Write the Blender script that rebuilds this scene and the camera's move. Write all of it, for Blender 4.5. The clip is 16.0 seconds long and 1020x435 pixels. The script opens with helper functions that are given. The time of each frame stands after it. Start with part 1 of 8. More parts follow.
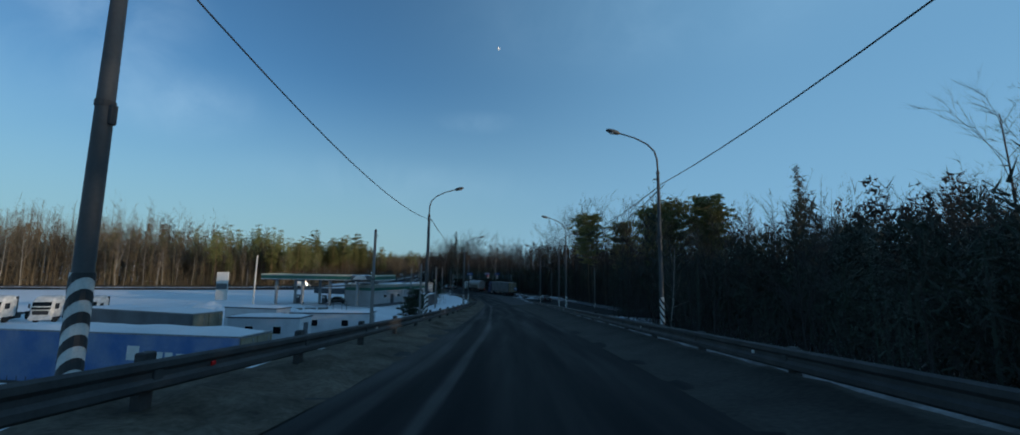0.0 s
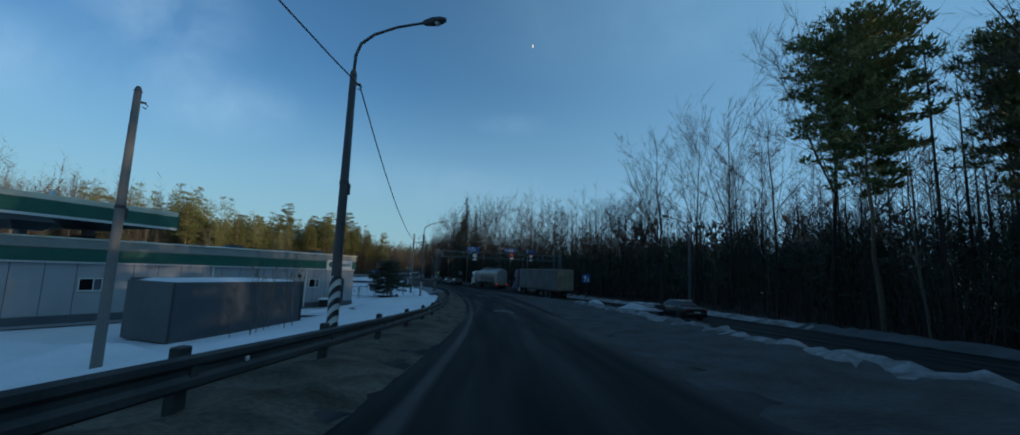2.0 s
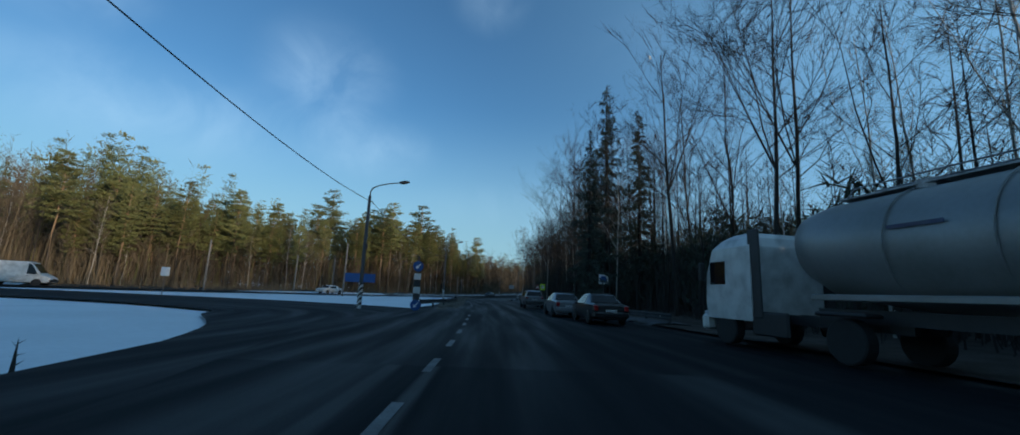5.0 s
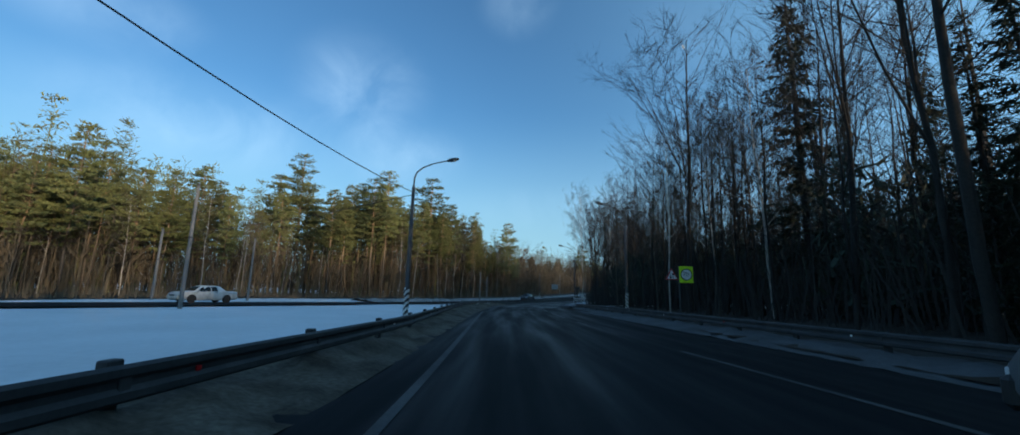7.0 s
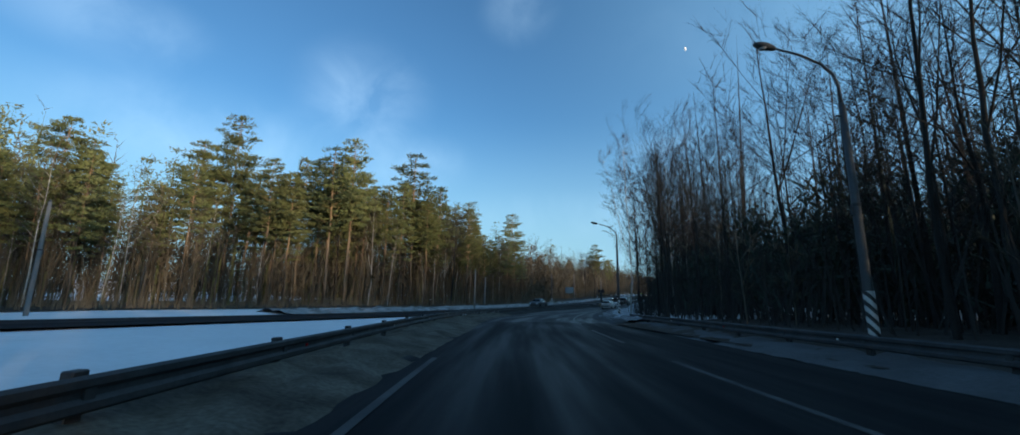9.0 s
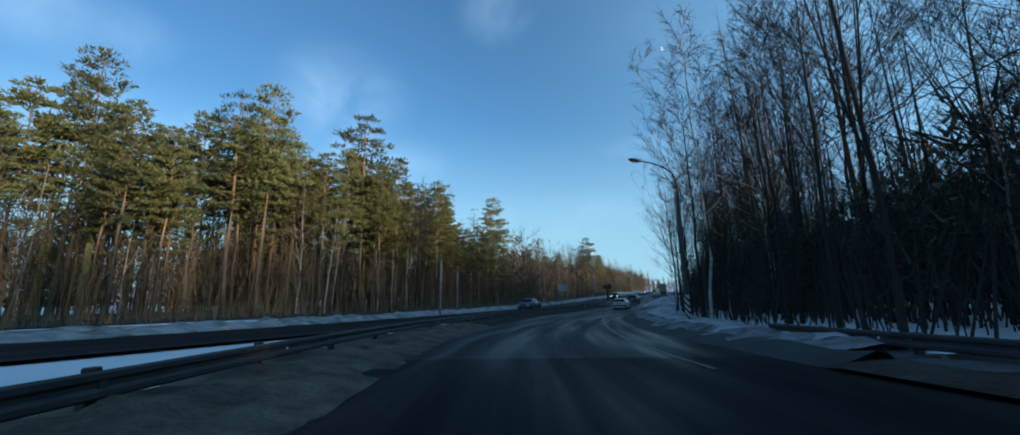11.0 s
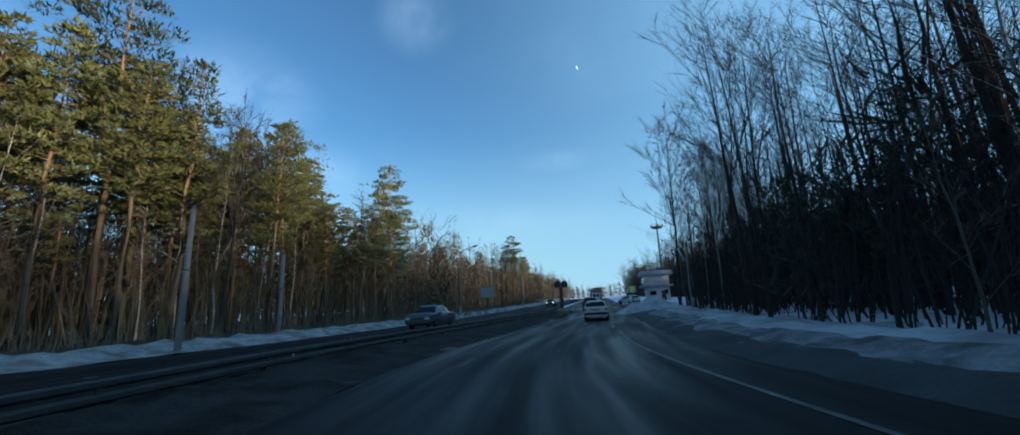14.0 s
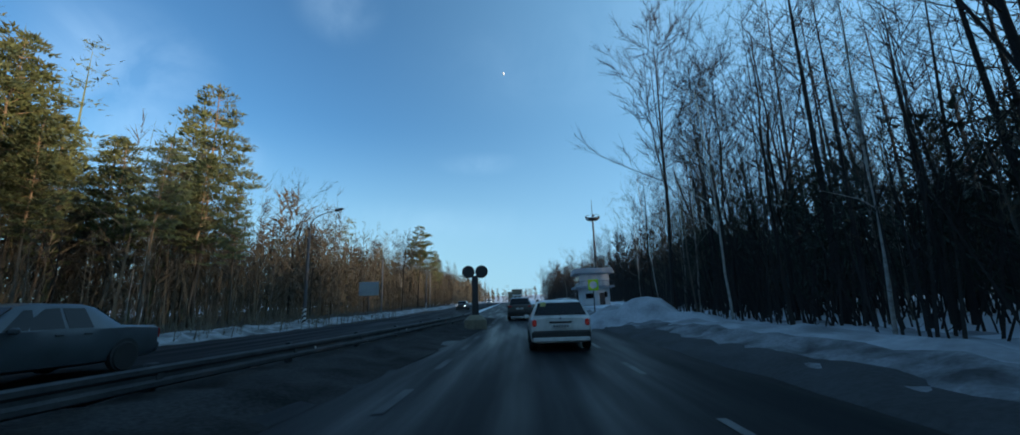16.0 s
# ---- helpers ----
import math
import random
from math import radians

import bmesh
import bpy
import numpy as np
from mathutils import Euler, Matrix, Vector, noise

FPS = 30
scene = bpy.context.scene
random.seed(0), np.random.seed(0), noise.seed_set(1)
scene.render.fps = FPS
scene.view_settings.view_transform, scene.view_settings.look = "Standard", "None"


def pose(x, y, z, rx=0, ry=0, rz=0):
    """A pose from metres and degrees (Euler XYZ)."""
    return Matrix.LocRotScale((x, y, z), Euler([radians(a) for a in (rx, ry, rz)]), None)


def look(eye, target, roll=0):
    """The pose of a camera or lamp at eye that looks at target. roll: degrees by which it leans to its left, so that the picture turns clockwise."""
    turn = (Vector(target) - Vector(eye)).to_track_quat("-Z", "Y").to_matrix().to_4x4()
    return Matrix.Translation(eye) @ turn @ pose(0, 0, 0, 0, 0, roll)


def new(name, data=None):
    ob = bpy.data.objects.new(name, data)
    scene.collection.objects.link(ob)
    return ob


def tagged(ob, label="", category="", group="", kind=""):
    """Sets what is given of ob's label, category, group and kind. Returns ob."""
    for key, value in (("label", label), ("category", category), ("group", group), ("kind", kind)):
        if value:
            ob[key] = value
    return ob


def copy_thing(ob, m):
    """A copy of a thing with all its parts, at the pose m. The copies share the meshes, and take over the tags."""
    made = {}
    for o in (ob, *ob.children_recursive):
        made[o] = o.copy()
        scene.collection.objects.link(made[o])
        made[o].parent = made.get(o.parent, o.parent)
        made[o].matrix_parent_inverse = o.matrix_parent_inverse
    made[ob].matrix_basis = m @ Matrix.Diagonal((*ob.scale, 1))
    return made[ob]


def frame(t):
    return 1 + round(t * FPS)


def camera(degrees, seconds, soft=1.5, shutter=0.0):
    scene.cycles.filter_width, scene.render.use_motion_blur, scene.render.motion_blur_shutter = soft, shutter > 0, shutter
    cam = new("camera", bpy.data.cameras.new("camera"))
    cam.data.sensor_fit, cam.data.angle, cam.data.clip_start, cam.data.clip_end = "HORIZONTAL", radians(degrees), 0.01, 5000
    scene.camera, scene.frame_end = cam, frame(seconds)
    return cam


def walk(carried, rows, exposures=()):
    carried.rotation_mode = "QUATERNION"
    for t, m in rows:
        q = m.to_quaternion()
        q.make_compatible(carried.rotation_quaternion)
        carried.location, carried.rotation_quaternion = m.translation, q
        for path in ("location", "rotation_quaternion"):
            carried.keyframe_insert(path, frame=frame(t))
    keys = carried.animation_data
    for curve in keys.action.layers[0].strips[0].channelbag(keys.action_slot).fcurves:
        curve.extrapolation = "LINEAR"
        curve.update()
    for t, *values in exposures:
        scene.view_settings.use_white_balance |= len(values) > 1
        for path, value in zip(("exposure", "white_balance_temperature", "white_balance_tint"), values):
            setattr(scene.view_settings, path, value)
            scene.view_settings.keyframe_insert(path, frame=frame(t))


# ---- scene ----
cam = camera(100.0, 16.0, soft=1.6, shutter=0.0)
PATH = [
    (0, (-0.051, -1.863, 2.607), (0.026, 8.060, 3.841), 0.67),
    (0.5, (0.118, 16.298, 1.453), (0.109, 26.228, 2.635), 0.68),
    (1, (-0.293, 35.293, 0.338), (-0.362, 45.221, 1.536), 0.82),
    (1.5, (-0.957, 52.921, -0.693), (-1.265, 62.840, 0.541), 1.18),
    (2, (-1.882, 68.805, -1.595), (-2.543, 78.701, -0.321), 2.05),
    (2.5, (-3.328, 83.967, -2.322), (-4.382, 93.819, -0.970), 2.84),
    (3, (-5.418, 98.912, -2.844), (-6.927, 108.690, -1.386), 2.21),
    (3.5, (-7.948, 112.900, -3.186), (-9.962, 122.563, -1.586), 1.85),
    (4, (-10.713, 125.179, -3.393), (-13.232, 134.695, -1.633), 2.84),
    (4.5, (-13.794, 136.158, -3.504), (-16.820, 145.524, -1.737), 2.37),
    (4.7, (-15.163, 140.395, -3.532), (-18.368, 149.706, -1.789), 2.56),
    (5.2, (-18.999, 151.007, -3.581), (-22.413, 160.243, -1.832), 2.28),
    (5.7, (-23.225, 161.494, -3.618), (-26.833, 170.653, -1.860), 1.95),
    (6.2, (-27.509, 171.463, -3.648), (-31.303, 180.545, -1.880), 1.62),
    (6.8, (-32.262, 182.191, -3.676), (-36.275, 191.177, -1.899), 1.26),
    (7, (-33.683, 185.381, -3.685), (-37.742, 194.348, -1.921), 1.37),
    (7.5, (-36.854, 192.450, -3.704), (-40.990, 201.379, -1.927), 1.01),
    (8, (-39.483, 198.178, -3.723), (-43.627, 207.092, -1.887), 0.70),
    (8.5, (-41.664, 202.790, -3.743), (-45.802, 211.697, -1.860), 0.89),
    (9, (-43.614, 206.879, -3.766), (-47.730, 215.794, -1.875), 0.76),
    (9.2, (-44.380, 208.507, -3.776), (-48.476, 217.433, -1.892), 0.80),
    (9.7, (-46.337, 212.777, -3.802), (-50.330, 221.747, -1.907), 0.37),
    (10.2, (-48.321, 217.253, -3.832), (-52.210, 226.266, -1.924), -0.08),
    (10.8, (-50.655, 222.701, -3.872), (-54.412, 231.766, -1.947), -0.64),
    (11.3, (-52.495, 227.143, -3.909), (-56.133, 236.254, -1.973), -1.07),
    (11.5, (-53.190, 228.861, -3.925), (-56.717, 238.017, -1.992), -1.06),
    (12, (-54.806, 233.012, -3.969), (-58.074, 242.259, -2.016), -1.19),
    (12.5, (-56.237, 237.059, -4.016), (-59.221, 246.397, -2.041), -1.49),
    (13, (-57.471, 241.136, -4.061), (-60.155, 250.556, -2.045), -1.88),
    (13.5, (-58.517, 245.342, -4.098), (-60.848, 254.846, -2.038), -2.42),
    (14, (-59.417, 249.732, -4.122), (-61.314, 259.317, -1.992), -2.70),
    (14.5, (-60.207, 254.355, -4.125), (-61.621, 264.035, -2.050), -2.77),
    (15, (-60.831, 259.200, -4.101), (-61.741, 268.949, -2.068), -2.33),
    (15.5, (-61.161, 264.210, -4.045), (-61.535, 273.986, -1.976), -2.01),
    (16, (-61.070, 269.325, -3.949), (-61.094, 279.094, -1.813), -1.83),
]
EXPOSURES = [(0.0, -0.5), (2.0, -0.46), (3.0, -0.45), (4.0, -0.33), (4.7, -0.30), (7.0, 0.0), (9.0, 0.06), (12.0, 0.13), (14.0, 0.16), (16.0, 0.12)]
walk(cam, [(t, look(eye, target, roll)) for t, eye, target, roll in PATH], EXPOSURES)

# ---- sky, sun and exposure ----
SUN_TO = Vector((0.93, -0.36, 0.0)).normalized()
SUN_ELEVATION = radians(7.6)
world = bpy.data.worlds.new("world")
scene.world = world
world.use_nodes = True


def build_sky():
    nt = world.node_tree
    nt.nodes.clear()
    N, L = nt.nodes.new, nt.links.new
    out, bg = N("ShaderNodeOutputWorld"), N("ShaderNodeBackground")
    sky = N("ShaderNodeTexSky")
    sky.sky_type = "NISHITA"
    sky.sun_disc = False
    sky.sun_elevation = SUN_ELEVATION
    sky.sun_rotation = math.atan2(SUN_TO.x, SUN_TO.y)
    sky.altitude = 200.0
    sky.air_density, sky.dust_density, sky.ozone_density = 1.0, 0.25, 2.2
    co = N("ShaderNodeTexCoord")
    no = N("ShaderNodeTexNoise")
    no.inputs["Scale"].default_value = 7.0
    no.inputs["Detail"].default_value = 6.0
    no.inputs["Roughness"].default_value = 0.55
    no.inputs["Distortion"].default_value = 0.4
    ra = N("ShaderNodeMapRange")
    ra.inputs["From Min"].default_value, ra.inputs["From Max"].default_value = 0.36, 0.64
    ra.inputs["To Min"].default_value, ra.inputs["To Max"].default_value = 0.18, 1.0
    L(co.outputs["Generated"], no.inputs["Vector"])
    L(no.outputs["Fac"], ra.inputs["Value"])
    # soft clouds: bearing from +y, height, half width, half height (degrees), thickness
    cover = None
    for az, el, wide, tall, thick in ((-45, 25, 10, 8, 0.21), (-40, 17.5, 11, 5.5, 0.23), (-62, 17, 18, 7, 0.24), (-72, 26, 11, 4.5, 0.17), (-24, 37, 6, 5, 0.12), (-4, 19.5, 7, 1.8, 0.16), (-14, 11, 26, 4.2, 0.15), (34, 32, 44, 9, 0.12), (150, 24, 40, 8, 0.2)):
        c = Vector((math.sin(radians(az)) * math.cos(radians(el)), math.cos(radians(az)) * math.cos(radians(el)), math.sin(radians(el))))
        off, scl, ln, fade = N("ShaderNodeVectorMath"), N("ShaderNodeVectorMath"), N("ShaderNodeVectorMath"), N("ShaderNodeMapRange")
        off.operation, scl.operation, ln.operation = "SUBTRACT", "MULTIPLY", "LENGTH"
        off.inputs[1].default_value = c
        scl.inputs[1].default_value = (1 / radians(wide), 1 / radians(wide), 1 / radians(tall))
        fade.interpolation_type = "SMOOTHSTEP"
        fade.inputs["From Min"].default_value, fade.inputs["From Max"].default_value = 1.0, 0.1
        fade.inputs["To Min"].default_value, fade.inputs["To Max"].default_value = 0.0, thick
        L(co.outputs["Generated"], off.inputs[0])
        L(off.outputs["Vector"], scl.inputs[0])
        L(scl.outputs["Vector"], ln.inputs[0])
        L(ln.outputs["Value"], fade.inputs["Value"])
        if cover is None:
            cover = fade.outputs["Result"]
        else:
            ad = N("ShaderNodeMath")
            ad.operation = "ADD"
            L(cover, ad.inputs[0])
            L(fade.outputs["Result"], ad.inputs[1])
            cover = ad.outputs[0]
    amount = N("ShaderNodeMath")
    amount.operation = "MULTIPLY"
    L(cover, amount.inputs[0])
    L(ra.outputs["Result"], amount.inputs[1])
    tint = N("ShaderNodeMix")
    tint.data_type, tint.blend_type = "RGBA", "MULTIPLY"
    tint.inputs[0].default_value = 1.0
    tint.inputs[7].default_value = (0.57, 0.895, 1.10, 1)
    mix = N("ShaderNodeMix")
    mix.data_type = "RGBA"
    mix.inputs[7].default_value = (4.2, 6.0, 7.6, 1)
    L(sky.outputs["Color"], tint.inputs[6])
    L(tint.outputs[2], mix.inputs[6])
    L(amount.outputs[0], mix.inputs[0])
    # pale blue air low over the horizon
    sep, low, pale = N("ShaderNodeSeparateXYZ"), N("ShaderNodeMapRange"), N("ShaderNodeMix")
    low.interpolation_type = "SMOOTHSTEP"
    low.inputs["From Min"].default_value, low.inputs["From Max"].default_value = 0.0, 0.42
    low.inputs["To Min"].default_value, low.inputs["To Max"].default_value = 0.85, 0.0
    pale.data_type = "RGBA"
    pale.inputs[7].default_value = (1.80, 3.1, 3.85, 1)
    L(co.outputs["Generated"], sep.inputs[0])
    L(sep.outputs["Z"], low.inputs["Value"])
    L(low.outputs["Result"], pale.inputs[0])
    L(mix.outputs[2], pale.inputs[6])
    # a thin veil of high cloud, thicker towards the sun's side
    veil, haze = N("ShaderNodeMapRange"), N("ShaderNodeMix")
    veil.interpolation_type = "SMOOTHSTEP"
    veil.inputs["From Min"].default_value, veil.inputs["From Max"].default_value = -0.45, 0.60
    veil.inputs["To Min"].default_value, veil.inputs["To Max"].default_value = 0.0, 0.68
    haze.data_type = "RGBA"
    haze.inputs[7].default_value = (1.36, 3.0, 4.7, 1)
    L(sep.outputs["X"], veil.inputs["Value"])
    L(veil.outputs["Result"], haze.inputs[0])
    L(pale.outputs[2], haze.inputs[6])
    L(haze.outputs[2], bg.inputs["Color"])
    bg.inputs["Strength"].default_value = 0.205
    L(bg.outputs["Background"], out.inputs["Surface"])


build_sky()
sun = new("sun", bpy.data.lights.new("sun", "SUN"))
sun.data.energy, sun.data.angle, sun.data.color = 5.0, radians(0.55), (1.0, 0.80, 0.58)
sun.matrix_world = look((0, 0, 60), Vector((0, 0, 60)) - Vector((SUN_TO.x * math.cos(SUN_ELEVATION), SUN_TO.y * math.cos(SUN_ELEVATION), math.sin(SUN_ELEVATION))))


# ---- materials ----
def material(name, base, rough=0.7, metal=0.0, vary=0.25, scale=6.0, fine=60.0, bump=0.15, spec=0.5, second=None, amount=0.5, islands=0.0, random_ob=0.0, coat=0.0, stretch=(1, 1, 1), emit=None, strength=0.0):
    """A surface with two scales of variation: broad stains towards `second`, fine grain in tone and relief."""
    m = bpy.data.materials.new(name)
    m.use_nodes = True
    nt = m.node_tree
    N, L = nt.nodes.new, nt.links.new
    b = nt.nodes["Principled BSDF"]
    co, mp = N("ShaderNodeTexCoord"), N("ShaderNodeMapping")
    mp.inputs["Scale"].default_value = stretch
    L(co.outputs["Object"], mp.inputs["Vector"])
    n1, n2 = N("ShaderNodeTexNoise"), N("ShaderNodeTexNoise")
    n1.inputs["Scale"].default_value, n1.inputs["Detail"].default_value = scale, 5.0
    n2.inputs["Scale"].default_value, n2.inputs["Detail"].default_value = fine, 3.0
    L(mp.outputs["Vector"], n1.inputs["Vector"])
    L(mp.outputs["Vector"], n2.inputs["Vector"])
    second = second or tuple(c * 0.6 for c in base)
    r1 = N("ShaderNodeMapRange")
    r1.inputs["From Min"].default_value, r1.inputs["From Max"].default_value = 0.38, 0.68
    r1.inputs["To Max"].default_value = amount
    L(n1.outputs["Fac"], r1.inputs["Value"])
    mx = N("ShaderNodeMix")
    mx.data_type = "RGBA"
    mx.inputs[6].default_value, mx.inputs[7].default_value = (*base, 1), (*second, 1)
    L(r1.outputs["Result"], mx.inputs[0])
    r2 = N("ShaderNodeMapRange")
    r2.inputs["From Min"].default_value, r2.inputs["From Max"].default_value = 0.25, 0.75
    r2.inputs["To Min"].default_value, r2.inputs["To Max"].default_value = 1 - vary, 1 + vary
    L(n2.outputs["Fac"], r2.inputs["Value"])
    value = r2.outputs["Result"]
    for on, node, key, span in ((islands, "ShaderNodeNewGeometry", "Random Per Island", islands), (random_ob, "ShaderNodeObjectInfo", "Random", random_ob)):
        if on:
            src, rr, mu = N(node), N("ShaderNodeMapRange"), N("ShaderNodeMath")
            rr.inputs["To Min"].default_value, rr.inputs["To Max"].default_value = 1 - span, 1 + span
            mu.operation = "MULTIPLY"
            L(src.outputs[key], rr.inputs["Value"])
            L(rr.outputs["Result"], mu.inputs[0])
            L(value, mu.inputs[1])
            value = mu.outputs[0]
    hs = N("ShaderNodeVectorMath")
    hs.operation = "SCALE"
    L(mx.outputs[2], hs.inputs[0])
    L(value, hs.inputs["Scale"])
    L(hs.outputs["Vector"], b.inputs["Base Color"])
    b.inputs["Roughness"].default_value, b.inputs["Metallic"].default_value = rough, metal
    b.inputs["Specular IOR Level"].default_value = spec
    b.inputs["Coat Weight"].default_value = coat
    if bump:
        bp = N("ShaderNodeBump")
        bp.inputs["Strength"].default_value, bp.inputs["Distance"].default_value = bump, 0.02
        L(n2.outputs["Fac"], bp.inputs["Height"])
        L(bp.outputs["Normal"], b.inputs["Normal"])
    if emit:
        b.inputs["Emission Color"].default_value, b.inputs["Emission Strength"].default_value = (*emit, 1), strength
    return m


def road_material(name, tone, salt, wet, tracks, dirt=0.5, shine=0.09):
    """Winter asphalt: UV holds metres across and along; salt dust between the wheel tracks, damp polished bands in them."""
    m = bpy.data.materials.new(name)
    m.use_nodes = True
    nt = m.node_tree
    N, L = nt.nodes.new, nt.links.new
    b = nt.nodes["Principled BSDF"]
    uv, sp = N("ShaderNodeTexCoord"), N("ShaderNodeSeparateXYZ")
    L(uv.outputs["UV"], sp.inputs[0])
    mp = N("ShaderNodeMapping")
    mp.inputs["Scale"].default_value = (1.0, 0.06, 1.0)
    L(uv.outputs["UV"], mp.inputs["Vector"])
    streak = N("ShaderNodeTexNoise")
    streak.inputs["Scale"].default_value, streak.inputs["Detail"].default_value = 1.3, 6.0
    L(mp.outputs["Vector"], streak.inputs["Vector"])
    grain = N("ShaderNodeTexNoise")
    grain.inputs["Scale"].default_value, grain.inputs["Detail"].default_value = 45.0, 3.0
    L(uv.outputs["UV"], grain.inputs["Vector"])
    patch = N("ShaderNodeTexNoise")
    patch.inputs["Scale"].default_value, patch.inputs["Detail"].default_value = 0.35, 6.0
    L(uv.outputs["UV"], patch.inputs["Vector"])
    total = None
    for centre, width, gain in tracks:
        sub, ab, mr = N("ShaderNodeMath"), N("ShaderNodeMath"), N("ShaderNodeMapRange")
        sub.operation, ab.operation = "SUBTRACT", "ABSOLUTE"
        wob = N("ShaderNodeMath")
        wob.operation = "MULTIPLY_ADD"
        wob.inputs[1].default_value = 0.5
        L(streak.outputs["Fac"], wob.inputs[0])
        L(sp.outputs["X"], wob.inputs[2])
        L(wob.outputs[0], sub.inputs[0])
        sub.inputs[1].default_value = centre + 0.25
        L(sub.outputs[0], ab.inputs[0])
        mr.interpolation_type = "SMOOTHSTEP"
        mr.inputs["From Min"].default_value, mr.inputs["From Max"].default_value = width, width * 0.25
        mr.inputs["To Min"].default_value, mr.inputs["To Max"].default_value = 0.0, gain
        L(ab.outputs[0], mr.inputs["Value"])
        if total is None:
            total = mr.outputs["Result"]
        else:
            ad = N("ShaderNodeMath")
            ad.operation = "ADD"
            L(total, ad.inputs[0])
            L(mr.outputs["Result"], ad.inputs[1])
            total = ad.outputs[0]
    mul = N("ShaderNodeMath")
    mul.operation = "MULTIPLY"
    L(total, mul.inputs[0])
    pr = N("ShaderNodeMapRange")
    pr.inputs["From Min"].default_value, pr.inputs["From Max"].default_value = 0.3, 0.65
    pr.inputs["To Min"].default_value = 1 - dirt
    L(patch.outputs["Fac"], pr.inputs["Value"])
    L(pr.outputs["Result"], mul.inputs[1])
    mul.use_clamp = True
    mx = N("ShaderNodeMix")
    mx.data_type = "RGBA"
    mx.inputs[6].default_value, mx.inputs[7].default_value = (*tone, 1), (*salt, 1)
    L(mul.outputs[0], mx.inputs[0])
    gr = N("ShaderNodeMapRange")
    gr.inputs["To Min"].default_value, gr.inputs["To Max"].default_value = 0.55, 1.45
    L(grain.outputs["Fac"], gr.inputs["Value"])
    sc = N("ShaderNodeVectorMath")
    sc.operation = "SCALE"
    L(mx.outputs[2], sc.inputs[0])
    L(gr.outputs["Result"], sc.inputs["Scale"])
    L(sc.outputs["Vector"], b.inputs["Base Color"])
    ro = N("ShaderNodeMapRange")
    ro.inputs["From Min"].default_value, ro.inputs["From Max"].default_value = 0.35, 0.65
    ro.inputs["To Min"].default_value, ro.inputs["To Max"].default_value = wet, min(1.0, wet + 0.3)
    L(streak.outputs["Fac"], ro.inputs["Value"])
    L(ro.outputs["Result"], b.inputs["Roughness"])
    b.inputs["Specular IOR Level"].default_value = shine
    bp = N("ShaderNodeBump")
    bp.inputs["Strength"].default_value, bp.inputs["Distance"].default_value = 0.25, 0.01
    L(grain.outputs["Fac"], bp.inputs["Height"])
    L(bp.outputs["Normal"], b.inputs["Normal"])
    return m


def pine_bark():
    """Scots pine: grey-brown plates low on the stem, flaking orange higher up."""
    m = material("pine_bark", (0.085, 0.066, 0.048), 0.9, vary=0.4, scale=3.0, fine=14.0, bump=0.6, random_ob=0.25)
    nt = m.node_tree
    N, L = nt.nodes.new, nt.links.new
    b = nt.nodes["Principled BSDF"]
    co, sp, mr = N("ShaderNodeTexCoord"), N("ShaderNodeSeparateXYZ"), N("ShaderNodeMapRange")
    L(co.outputs["Object"], sp.inputs[0])
    mr.inputs["From Min"].default_value, mr.inputs["From Max"].default_value = 6.0, 13.0
    L(sp.outputs["Z"], mr.inputs["Value"])
    mx = N("ShaderNodeMix")
    mx.data_type = "RGBA"
    src = b.inputs["Base Color"].links[0].from_socket
    L(src, mx.inputs[6])
    mx.inputs[7].default_value = (0.28, 0.185, 0.105, 1)
    L(mr.outputs["Result"], mx.inputs[0])
    L(mx.outputs[2], b.inputs["Base Color"])
    return m


def birch_bark():
    m = material("birch_bark", (0.42, 0.40, 0.36), 0.8, vary=0.15, scale=1.2, fine=9.0, bump=0.2, stretch=(0.6, 0.6, 3.0), second=(0.10, 0.09, 0.08), amount=0.75)
    return m


